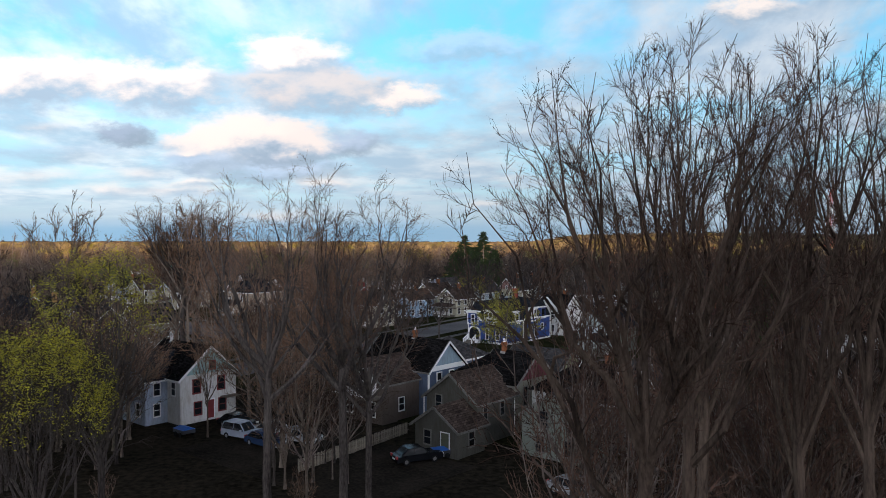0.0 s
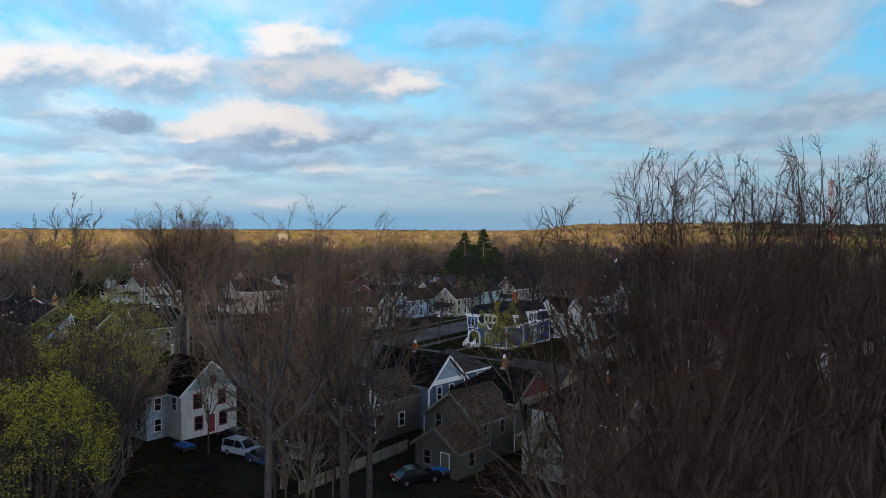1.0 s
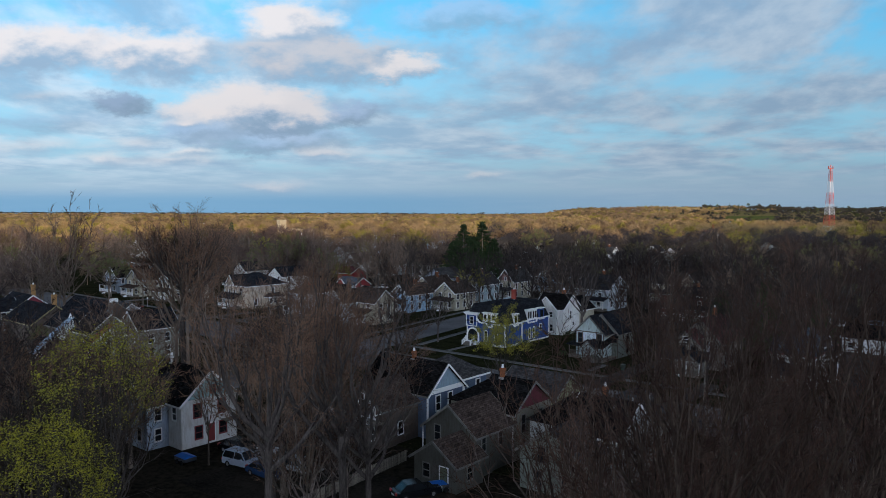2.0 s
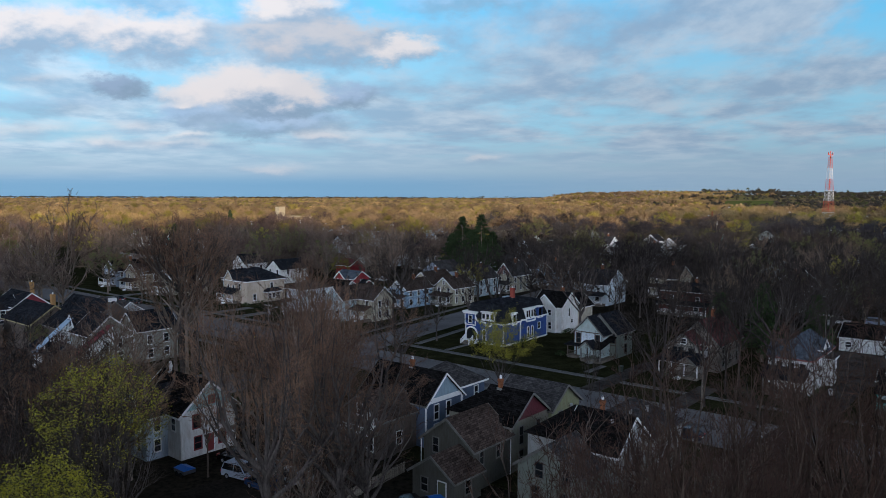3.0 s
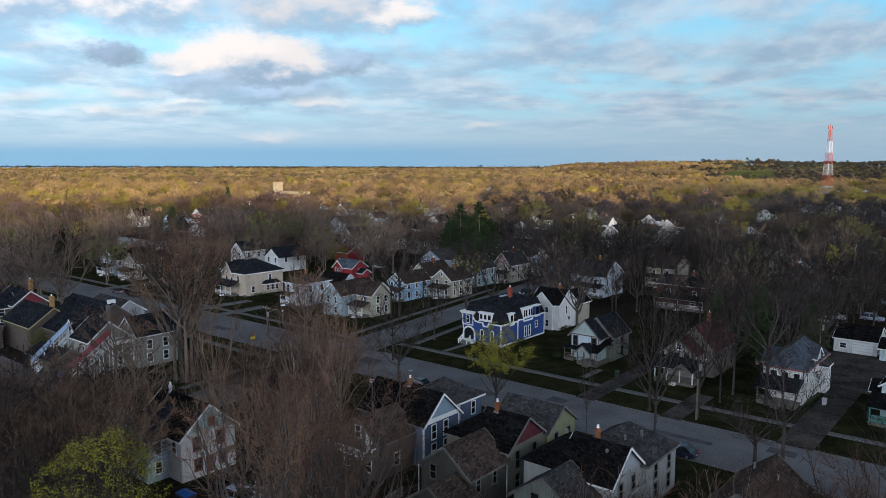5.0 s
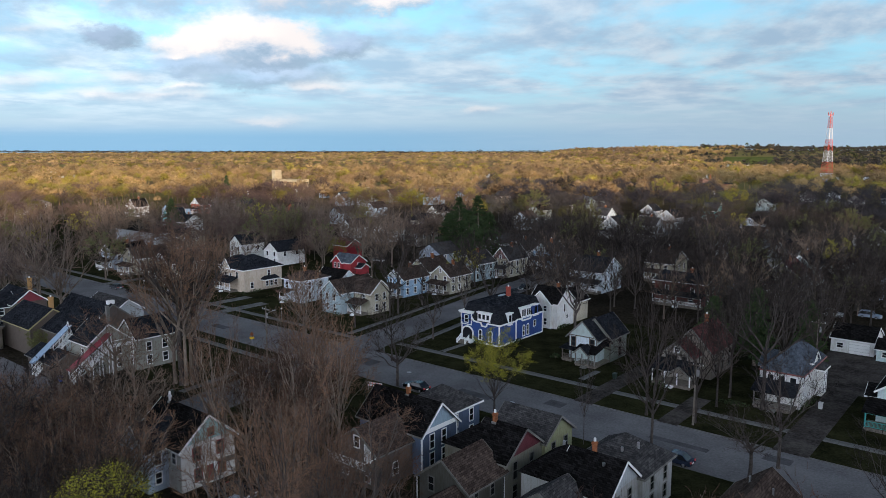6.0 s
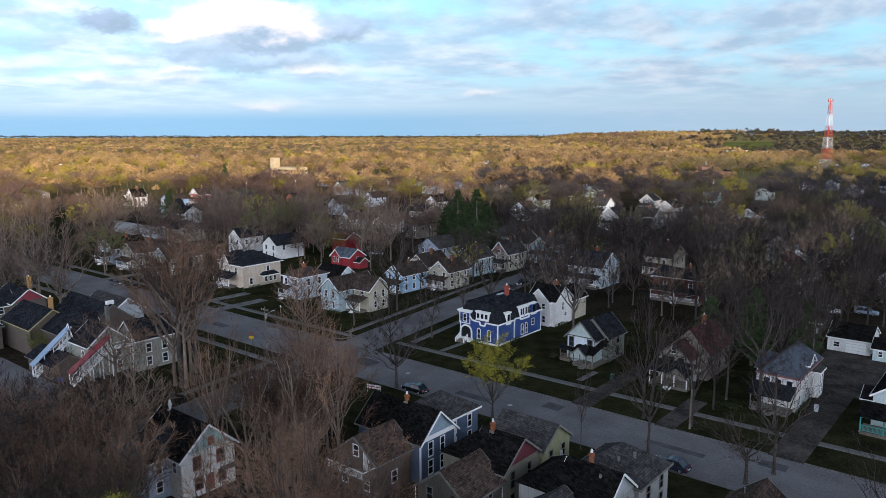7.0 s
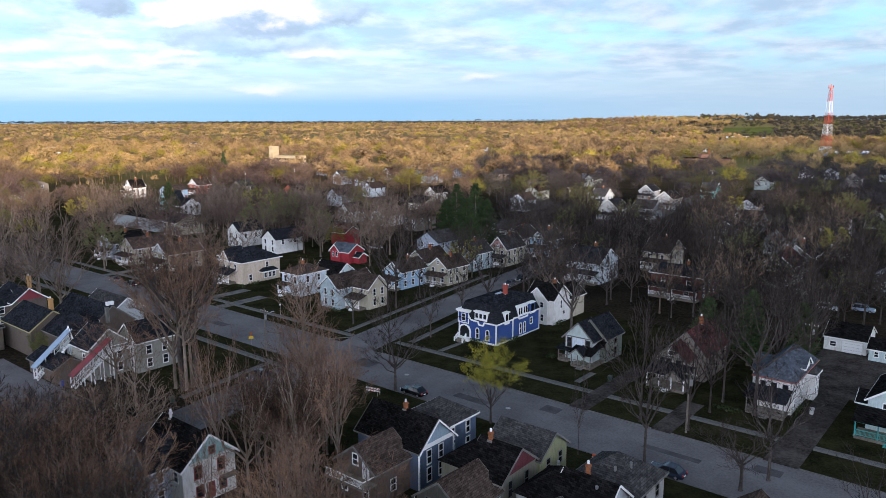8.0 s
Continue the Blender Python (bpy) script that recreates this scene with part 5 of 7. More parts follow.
    wing(h, 0, 0, 10, 9, 4.6, 7.4, "hip", dk, ROOFS["slate"], trim=TRIM_DULL)
    wall_windows(h, (0, 0, 10, 9), "E", [0.3, 0.7], [2.8, 0.8], 0.8, 1.2)
    h = house_at(-165, 74, "grey-roofed low house beside the street")
    wing(h, 0, 0, 13, 7, 4.2, 6.6, "x", lg, ROOFS["grey"], lg)
    lb = paint("light_blue", (0.34, 0.50, 0.66))
    gabled_front(-134, 139, 6, 10, "light blue house with a white gable behind a bare tree", lb, ROOFS["brown"], lg, 5.0, 7.4)
    gabled_front(-137, 151, 7, 10, "cream gabled house with a brown roof", cream, ROOFS["brown"], cream, 5.4, 8.4)
    gabled_front(-128, 150, 6.5, 9, "pale tan gabled house behind branches", paint("tan_pale", (0.45, 0.42, 0.33)), ROOFS["brown"], None, 5.0, 7.6)
    gabled_front(-134, 168, 7, 10, "pale grey-blue gabled house", paint("grey_aqua", (0.40, 0.50, 0.54)), ROOFS["grey"], cream, 5.4, 8.4)
    gabled_front(-130, 181, 6, 10, "cream house with a dusky pink gable", cream, ROOFS["grey"], paint("dusky_pink", (0.34, 0.20, 0.19)), 5.6, 9.0)
    gabled_front(-138, 200, 7, 10, "white and grey gabled house", paint("old_white", (0.70, 0.70, 0.68)), ROOFS["grey"], cream, 5.6, 8.6)
    gabled_front(-129, 202, 6.5, 10, "light blue gabled house", lb, ROOFS["grey"], aqua, 5.4, 8.2)
    gabled_front(-101, 177, 10, 11, "large pale blue-white house behind a bare tree", paint("ice", (0.62, 0.70, 0.76)), ROOFS["slate"], None, 5.8, 9.2, axis="x")
    gabled_front(-91, 204, 8, 11, "cream house among bare trees", cream, ROOFS["brown"], paint("cream_pink", (0.56, 0.47, 0.38)), 5.6, 8.8, axis="x")
    gabled_front(-76, 176, 13, 11, "dark red brick house with a flat black roof", paint("oxblood", (0.13, 0.04, 0.035)), ROOFS["slate"], None, 6.0, 7.6, axis="x")
    gabled_front(-58, 206, 8, 12, "grey house with a dull maroon roof", paint("dun_pale", (0.3, 0.28, 0.25)), ROOFS["maroon"], None, 5.6, 8.8)
    gabled_front(-222, 112, 8, 12, "tan house with a porch near the street", cream, ROOFS["brown"], cream)
    gabled_front(-236, 112, 8, 12, "blue-grey house with a white porch rail", paint("grey_blue", (0.33, 0.38, 0.46)), ROOFS["black"], lg)
    gabled_front(-205, 113, 8, 12, "brown-roofed house with a cream gable", cream, ROOFS["brown"], lg)
    gabled_front(-414, 212, 9, 9, "white farmhouse with a dark roof", wall, ROOFS["slate"], wall, 5.4, 8.6, axis="x")
    gabled_front(-398, 205, 7, 8, "white house with a tall gable", wall, ROOFS["black"], wall, 6, 10)
    gabled_front(-325, 184, 6, 9, "bright turquoise house with a tall gable", paint("turquoise_wall", (0.16, 0.52, 0.52)), ROOFS["slate"], None, 6, 10)
    gabled_front(-313, 182, 11, 9, "grey-roofed house with a white gable end", wall, ROOFS["slate"], wall, 5, 8, axis="x")
    h = house_at(-303, 150, "long low dark commercial building with a flat roof", name="commercial_building")
    wing(h, 0, 0, 34, 16, 5.0, 5.2, "flat", lg, ROOFS["black"])
    wall_windows(h, (0, 0, 34, 16), "E", [0.3, 0.6], [2.0], 2.4, 1.4)
    gabled_front(-388, 238, 9, 9, "red-brown house with white gables", paint("brick_red", (0.36, 0.11, 0.07)), ROOFS["brown"], wall, 5.6, 9)
    # houses showing pale between the trees on the valley's near slope
    ow, sg, tq = paint("pale_grey", (0.42, 0.45, 0.47)), paint("sage_light", (0.40, 0.46, 0.45)), paint("turquoise_wall", (0.16, 0.52, 0.52))
    for i, (s, d) in enumerate(PALE):
        kind, wall, roof, axis = (("pale grey house with a steep gable", ow, "slate", "y"), ("white house with a long grey roof", wall, "grey", "x"), ("pale blue-white house with a dark roof", paint("ice", (0.62, 0.70, 0.76)), "black", "y"),
                                  ("turquoise house with a grey roof", tq, "grey", "x"), ("grey-green house with a pale gable", sg, "slate", "y"))[(0, 1, 0, 3, 2, 4, 1, 0, 2, 1)[i]]
        gabled_front(s, d, 7.5 + (i * 5 % 3), 9 + i % 3, kind + " among bare trees", wall, ROOFS[roof], None if i % 2 else ow, 5.2 + 0.2 * (i % 3), 8.3 + 0.3 * (i % 4), axis=axis, chim=i % 4 == 1)


PALE = [(-168, 368), (-139, 298), (-145, 336), (-143, 389), (-92, 262), (-58, 223), (-55, 254), (-150, 288), (-105, 330), (-176, 330)]
special_houses()


def filler_houses():
    rng = random.Random(11)
    colours = [("old_white", (0.70, 0.70, 0.68)), ("cream", (0.5, 0.46, 0.36)), ("pale_grey", (0.42, 0.45, 0.47)), ("dun", (0.22, 0.19, 0.165)), ("grey_blue", (0.33, 0.38, 0.46)),
               ("sage_light", (0.40, 0.46, 0.45)), ("ice", (0.62, 0.70, 0.76)), ("light_blue", (0.34, 0.50, 0.66)), ("brick_red", (0.36, 0.11, 0.07)), ("bright_white", (0.78, 0.78, 0.76))]
    words = {"old_white": "white", "bright_white": "bright white", "dun": "tan", "grey_blue": "grey-blue", "sage_light": "grey-green", "ice": "pale blue", "turquoise_wall": "turquoise", "brick_red": "red-brown", "pale_grey": "pale grey", "light_blue": "light blue", "cream": "cream"}
    taken = [street_xy for street_xy in HOUSE_SPOTS]
    for d in (150, 178, 215, 250, 290, 330, 372, 415, 460, 510, 560):
        s = -520
        while s < 60:
            s += rng.uniform(13, 22)
            p = street(s + 4, d + 5)
            if p.y < 175 or p.y > 620 or abs(p.x) > 0.62 * p.y + 10:
                continue
            q = SIDE.inverted() @ p
            if SIDE_L - 9 < q.x < SIDE_R + 9:
                continue
            if any(abs(s - a) < 15 and abs(d - b) < 15 for a, b in taken):
                continue
            if p.x > 0.05 * p.y and rng.random() < (0.6 if p.y > 290 else 0.12):
                continue
            if rng.random() < (0.85 if p.y > 270 and p.x < -0.15 * p.y else (0.55 if p.y > 330 else 0.2)):
                continue
            name, c = colours[rng.randrange(len(colours))] if p.x < 0.06 * p.y else rng.choice([colours[0], colours[2], colours[3], colours[4], colours[5], colours[6]])
            roof = ROOFS[rng.choice(["black", "grey", "brown", "slate", "brown", "slate"])]
            wd, dp = rng.uniform(7, 9.5), rng.uniform(9, 12)
            ob = house_at(s, d, words[name] + " frame house among bare trees", group="houses beyond the side street")
            hh = rng.uniform(4.8, 6.0)
            axis = rng.choice("xyy")
            wing(ob, 0, 0, wd, dp, hh, hh + rng.uniform(2.4, 3.4), axis, paint(name, c), roof, boards=False)
            wall_windows(ob, (0, 0, wd, dp), "S", [0.25, 0.75], [3.2, 0.9] if p.y < 330 else [3.2], 0.9, 1.5)
            wall_windows(ob, (0, 0, wd, dp), "E", [0.25, 0.7], [3.2], 0.9, 1.5)
            taken.append((s, d))


HOUSE_SPOTS = [(ob.matrix_world, ob.matrix_basis.translation) for ob in scene.objects if "category" in ob.keys() and ob["category"] == "house"]
HOUSE_SPOTS = [tuple((STREET.inverted() @ p)[:2]) for _, p in HOUSE_SPOTS]
filler_houses()

# ---- trees ----


def crown_tree(seed, height, fork, r0, radius, limbs, boughs, shoots, twigs, twig, low=0.35, bow=0.1, open_to=1.5, sides=5, stout=0.45, lift=1.0, forks=0, reach=0.6):
    """A bare broadleaf tree. The trunk divides at the height fork into limbs that reach out to a rounded crown; each limb bears
    boughs, each bough shoots, each shoot twigs. low: how far up the crown it is widest; bow: how far the limbs sag outward before
    they turn up; open_to: the widest angle of a limb from upright, in radians; stout: a limb's thickness beside the trunk's; lift: how much the
    shoots turn upward; forks: how often a limb divides again; reach: the length of a bough beside the crown's radius."""
    rng = random.Random(seed)
    wood, fine = Geo(), Geo()
    up = Vector((0, 0, 1))
    zc = fork + (height - fork) * low

    def any_way():
        return Vector((rng.gauss(0, 1), rng.gauss(0, 1), rng.gauss(0, 1)))

    def blade(p, q, half):
        side = (q - p).cross(any_way())
        side = side.normalized() * half if side.length > 1e-6 else Vector((half, 0, 0))
        fine.add([p - side, p + side, q], [(0, 1, 2)])

    def bough(p, d, length, r):
        d2 = (d + up * 0.4 * lift + any_way() * 0.2).normalized()
        mid = p + d * length * 0.5
        end = mid + d2 * length * 0.5
        if sides > 5:
            wood.tube([p, mid, end], [r, r * 0.6, twig], 3)
        elif sides == 3 and radius > 5:
            wood.spike(p, end, r)
        else:
            wood.spike(p, mid, r)
            wood.spike(mid - d * r, end, r * 0.6)
        for k in range(shoots):
            f = 0.08 + 0.92 * (k + rng.random()) / shoots
            q = p.lerp(mid, f * 2) if f < 0.5 else mid.lerp(end, f * 2 - 1)
            t = d if f < 0.5 else d2
            side = t.cross(any_way()).normalized()
            e = (t * 0.8 + side * rng.uniform(0.3, 0.9) + up * 0.28 * lift).normalized()
            n = length * 0.55 * (1.15 - 0.6 * f) * rng.uniform(0.5, 1.3)
            tip = q + e * n
            blade(q, tip, twig * 1.35)
            for m in range(twigs):
                a = q.lerp(tip, (m + 0.4 + 0.6 * rng.random()) / twigs)
                w = (e * 0.8 + any_way() * 0.45 + up * 0.2 * lift).normalized()
                blade(a, a + w * n * 0.5 * rng.uniform(0.5, 1.4), twig * 0.85)

    foot = [Vector((0, 0, -0.2)), Vector((rng.gauss(0, 0.006), rng.gauss(0, 0.006), 0.5)) * fork, Vector((0, 0, fork)), Vector((0, 0, fork + 0.25 * (height - fork)))]
    wood.tube([foot[0], foot[0] + up * 0.7, *foot[1:]], [r0 * 1.5, r0 * 1.05, r0 * 0.9, r0 * 0.75, r0 * 0.2], sides + 2)
    def limb(p, tip, out, r, level):
        span = (tip - p).length
        c = p.lerp(tip, 0.5) + out * span * bow - up * span * bow * 0.5
        n = 5
        pts = [p * (1 - f) ** 2 + c * 2 * f * (1 - f) + tip * f * f for f in (j / n for j in range(n + 1))]
        pts = [q + any_way() * span * 0.022 * (0 < j < n) for j, q in enumerate(pts)]
        rad = [max(r * (1 - j / n) ** 1.1, twig) for j in range(n + 1)]
        wood.tube(pts, rad, max(3, sides - level))
        if level == 0:
            for k in range(forks):
                f = 0.2 + 0.5 * (k + rng.random()) / forks
                j = int(f * n)
                q = pts[j].lerp(pts[j + 1], f * n - j)
                aim = q.lerp(tip, rng.uniform(0.75, 1.0)) + any_way() * radius * 0.2
                limb(q, aim, (aim - q).normalized(), rad[j] * 0.75, 1)
        for k in range(boughs if level == 0 else boughs * 2 // 3):
            f = min(0.16 + 0.84 * ((k + rng.random()) / boughs * (1.0 if level == 0 else 1.45)) ** 0.8, 0.999)
            j = int(f * n)
            q = pts[j].lerp(pts[j + 1], f * n - j)
            t = (pts[j + 1] - pts[j]).normalized()
            side = t.cross(any_way()).normalized()
            d = (t * 0.75 + side * rng.uniform(0.4, 1.0) + up * 0.1).normalized()
            bough(q, d, radius * reach * (1.2 - 0.65 * f) * rng.uniform(0.6, 1.25), max(rad[j + 1] * rng.uniform(0.35, 0.55), twig * 1.4))

    for i in range(limbs):
        u = (i + 0.5) / limbs
        pol = math.acos(1 - u * (1 - math.cos(open_to)))
        az = i * 2.4 + rng.gauss(0, 0.3)
        k = rng.uniform(0.84, 1.05)
        out = Vector((math.cos(az), math.sin(az), 0))
        tip = out * radius * math.sin(pol) * k + up * (zc + (height - zc) * math.cos(pol) * k)
        p = up * (fork + (height - fork) * 0.12 * (1 - u) - 0.16 * fork * u * rng.random())
        limb(p, tip, out, r0 * stout * rng.uniform(0.75, 1.2), 0)
    return wood.mesh("trunk"), fine.mesh("crown")


def leaf_cloud(seed, crown, n, size, fill=0.7):
    """Leaves in sprays along the twigs of a crown mesh."""
    rng = random.Random(seed)
    co = np.empty(len(crown.vertices) * 3)
    crown.vertices.foreach_get("co", co)
    co = co.reshape(-1, 3)
    # the buds open first on the outside of the crown
    mid = np.array([0, 0, np.quantile(co[:, 2], 0.25)])
    reach = np.linalg.norm((co - mid) / np.array([1, 1, 1.25]), axis=1)
    co = co[(reach > np.quantile(reach, 1 - fill)) & (co[:, 2] > np.quantile(co[:, 2], 0.22))]
    pick = co[[rng.randrange(len(co)) for _ in range(n)]]
    g = Geo()
    for p in pick:
        for _ in range(3):
            c = Vector(p) + Vector((rng.gauss(0, 0.16), rng.gauss(0, 0.16), rng.gauss(0, 0.13)))
            a = Vector((rng.gauss(0, 1), rng.gauss(0, 1), rng.gauss(0, 0.6))).normalized()
            b = a.cross(Vector((rng.gauss(0, 1), rng.gauss(0, 1), rng.gauss(0, 1)))).normalized()
            s = size * rng.uniform(0.6, 1.3)
            g.add([c - a * s, c - b * s * 0.5, c + a * s, c + b * s * 0.5], [(0, 1, 2, 3)])
    return g.mesh("leaves")


def leaf_dome(seed, top, radius, n, size):
    """Fresh leaves in uneven tufts over a round crown, denser outside, with gaps."""
    rng = random.Random(seed)
    g, mid = Geo(), Vector((0, 0, top - radius))
    while len(g.f) < n * 3:
        way = Vector((rng.gauss(0, 1), rng.gauss(0, 1), rng.gauss(0.15, 1))).normalized()
        if way.z < rng.uniform(-0.55, -0.1):
            continue
        p = mid + way * radius * (0.93 + 0.14 * noise.noise(way * 2.2 + Vector((seed, 0, 0)))) * rng.uniform(0.3, 1.0) ** 0.3
        if noise.noise(p * 0.95) + 0.4 * noise.noise(p * 2.6) < rng.uniform(-0.12, 0.2):
            continue
        for _ in range(3):
            c = p + Vector((rng.gauss(0, 0.1), rng.gauss(0, 0.1), rng.gauss(0, 0.09)))
            a = Vector((rng.gauss(0, 1), rng.gauss(0, 1), rng.gauss(0, 0.6))).normalized()
            b = a.cross(Vector((rng.gauss(0, 1), rng.gauss(0, 1), rng.gauss(0, 1)))).normalized()
            k = size * rng.uniform(0.6, 1.3)
            g.add([c - a * k, c - b * k * 0.5, c + a * k, c + b * k * 0.5], [(0, 1, 2, 3)])
    return g.mesh("leaves")


DARKER = {}


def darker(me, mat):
    """The same mesh in darker bark; on the right side the dark colour stands for shade."""
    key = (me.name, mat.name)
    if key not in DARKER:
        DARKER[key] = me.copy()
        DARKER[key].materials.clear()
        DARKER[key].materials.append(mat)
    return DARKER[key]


def tree(name, meshes, x, y, scale, turn, label, category="tree", leaves=None, leaf_mat=None, group="", wide=1.0, dark=False):
    ob = new(name)
    z = 0.0 if y < 400 else ground_z(x, y)
    ob.matrix_basis = pose(x, y, z, 0, 0, turn) @ Matrix.Diagonal((scale * wide, scale * wide, scale, 1))
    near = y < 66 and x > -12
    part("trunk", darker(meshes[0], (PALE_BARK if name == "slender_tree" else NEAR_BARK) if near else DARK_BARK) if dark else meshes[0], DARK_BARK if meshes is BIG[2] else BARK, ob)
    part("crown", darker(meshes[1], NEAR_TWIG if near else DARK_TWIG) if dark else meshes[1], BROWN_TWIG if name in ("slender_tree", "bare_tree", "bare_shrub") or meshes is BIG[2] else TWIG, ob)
    if leaves:
        part("leaves", leaves, leaf_mat, ob)
    return tagged(ob, label, category, group)


# near trees, tall, grown in detail
BIG = [crown_tree(3, 25, 15.6, 0.20, 4.0, 10, 10, 10, 4, 0.006, 0.56, 0.05, 1.55, 6, 0.5, 0.45, 3, 0.31), crown_tree(8, 26.6, 15.0, 0.19, 3.4, 9, 10, 10, 4, 0.006, 0.52, 0.03, 1.35, 6, 0.48, 0.5, 3, 0.32),
       crown_tree(12, 24.4, 12.0, 0.29, 5.0, 12, 9, 8, 4, 0.0095, 0.66, 0.16, 1.7, 6, 0.55, 0.0, 2, 0.42)]
DOME = [crown_tree(31, 19.8, 8.0, 0.24, 3.5, 22, 9, 6, 3, 0.012, 0.68, 0.06, 1.8, 5, 0.4, 0.25, 0, 0.42), crown_tree(33, 15.8, 5.5, 0.2, 3.5, 22, 9, 6, 3, 0.012, 0.66, 0.06, 1.8, 5, 0.4, 0.25, 0, 0.42)]
THIN = [crown_tree(21 + i, 15, 2.0 + 1.5 * i, 0.14, 4.1 + 0.4 * i, 9, 7, 6, 2, 0.019, 0.45, 0.10, 1.35, 3, 0.72, 0.6) for i in range(4)]
MID = [crown_tree(40 + i, 15, 3.6 + 0.7 * i, 0.22, 5.0 + 0.35 * i, 7, 7, 7, 3, 0.022, 0.46, 0.09, 1.5, 4, 0.62, 0.4, 2, 0.45) for i in range(4)]
TOWN = [crown_tree(80 + i, 15, 3.2 + 0.6 * i, 0.26, 5.7 + 0.4 * i, 11, 7, 6, 3, 0.042, 0.48, 0.08, 1.55, 3, 0.45, 0.6, 0, 0.55) for i in range(5)]
YELLOW = crown_tree(99, 14.6, 2.8, 0.18, 4.9, 14, 9, 6, 3, 0.010, 0.36, 0.06, 1.4, 4)
BUSH = [crown_tree(60 + i, 6, 0.3, 0.05, 2.2, 11, 6, 6, 3, 0.011, 0.4, 0.08, 1.3, 3) for i in range(2)]


def near_trees():
    lab = "tall bare broadleaf tree with upswept limbs"
    for k, x, y, s, turn, wide in ((0, 4.2, 15.2, 0.995, 40, 1.0), (0, 6.3, 18.8, 1.02, 160, 1.0), (1, 8.2, 23.0, 1.0, 130, 1.1), (1, 9.4, 19.4, 1.0, 250, 0.95), (1, 12.0, 20.7, 1.01, 300, 1.0), (0, 14.8, 24.0, 1.06, 80, 1.0),
                                   (2, -10.6, 44.5, 0.985, 40, 1.0), (2, -6.4, 46.5, 1.0, 200, 1.05), (2, -4.9, 48.5, 0.8, 95, 1.1), (1, 19, 36, 0.80, 10, 1.2), (0, 25, 40, 0.74, 90, 1.2), (1, 12.5, 37, 0.68, 77, 1.0)):
        tree("bare_tree", BIG[k], x, y, s, turn, lab, wide=wide, group="tall trees near the first view", dark=k < 2)
    # trees just coming into leaf
    for k, x, y, top, wide, n in ((0, -20.2, 43.3, 20.3, 4.1, 2200), (1, -20.7, 37.5, 16.3, 4.1, 4400)):
        tree("budding_tree", DOME[k], x, y, 1.0, 60 * k, "tree with a round crown of fresh yellow-green leaves" if k else "tree with a round crown of thin yellow-green leaves", leaves=leaf_dome(k + 4, top, wide, n, 0.062), leaf_mat=LEAF, dark=True)
    rng = random.Random(5)
    # thickets of slender trees on the left and in the yards
    spots = []
    for x0, x1, y0, y1, n in ((-46, -16, 52, 74, 44), (-62, -26, 54, 84, 50), (-64, -34, 80, 112, 20), (-26, -14, 84, 112, 18), (8, 30, 30, 50, 34), (-52, -28, 62, 86, 30), (-60, -38, 84, 98, 22), (26, 44, 42, 56, 12), (44, 62, 54, 70, 10), (-44, -14, 86, 118, 22)):
        spots += [(rng.uniform(x0, x1), rng.uniform(y0, y1)) for _ in range(n)]
    spots = [(x, y) for x, y in spots if not (-0.42 < x / y < -0.255 and y < 84) and not (-0.14 < x / y < 0.20)]
    spots = [p for p in spots if not SIDE_L - 2 < (SIDE.inverted() @ Vector((*p, 0))).x < SIDE_R + 2]
    for x, y in spots:
        if any(a - 0.5 < p[0] < b + 0.5 and c - 0.5 < p[1] < e + 0.5 for p in [(STREET.inverted() @ Vector((x, y, 0)))[:2]] for a, b, c, e in KEEP_CLEAR):
            continue
        tree("slender_tree", rng.choice(THIN), x, y, min(rng.uniform(0.65, 1.0), (50 - 0.45 * y) / 15 if x < -0.36 * y else 1.0), rng.uniform(0, 360), "slender bare brown tree in a thicket", group="thicket of slender trees", wide=rng.uniform(0.85, 1.2), dark=x > 0 or (y < 80 and rng.random() < 0.75))
    for x, y in [(rng.uniform(-60, -10), rng.uniform(48, 80)) for _ in range(34)] + [(rng.uniform(8, 40), rng.uniform(30, 55)) for _ in range(22)]:
        p = (STREET.inverted() @ Vector((x, y, 0)))[:2]
        if -0.42 < x / y < -0.255 or -0.14 < x / y < 0.2:
            continue
        if any(a - 0.5 < p[0] < b + 0.5 and c - 0.5 < p[1] < e + 0.5 for a, b, c, e in KEEP_CLEAR):
            continue
        tree("bare_shrub", rng.choice(BUSH), x, y, rng.uniform(0.5, 1.0), rng.uniform(0, 360), "bare twiggy brown shrub", "shrub", group="shrubs in the thicket")
    # dense wood close by on one side; heights capped to stay below the camera's last view
    m = 0
    while m < 24:
        y = rng.uniform(28, 63)
        x = y * rng.uniform(0.15, 0.62)
        p = (STREET.inverted() @ Vector((x, y, 0)))[:2]
        if any(a - 0.5 < p[0] < b + 0.5 and c - 0.5 < p[1] < e + 0.5 for a, b, c, e in KEEP_CLEAR):
            continue
        m += 1
        top = min(44 - 0.57 * y, 20)
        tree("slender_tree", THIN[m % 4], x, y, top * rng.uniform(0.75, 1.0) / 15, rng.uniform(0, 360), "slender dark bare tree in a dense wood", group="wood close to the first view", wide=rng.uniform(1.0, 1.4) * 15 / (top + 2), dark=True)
    for i in range(3):
        y = rng.uniform(25, 35)
        x = y * (0.36 + 0.27 * (i + rng.random()) / 3)
        top = min(44.5 - 0.57 * y, 21.0)
        tree("bare_tree", MID[i % 4], x, y, top / 15, i * 40, "tall bare tree with dense red-brown twigs", wide=rng.uniform(0.6, 0.8), group="wood close to the first view", dark=True)
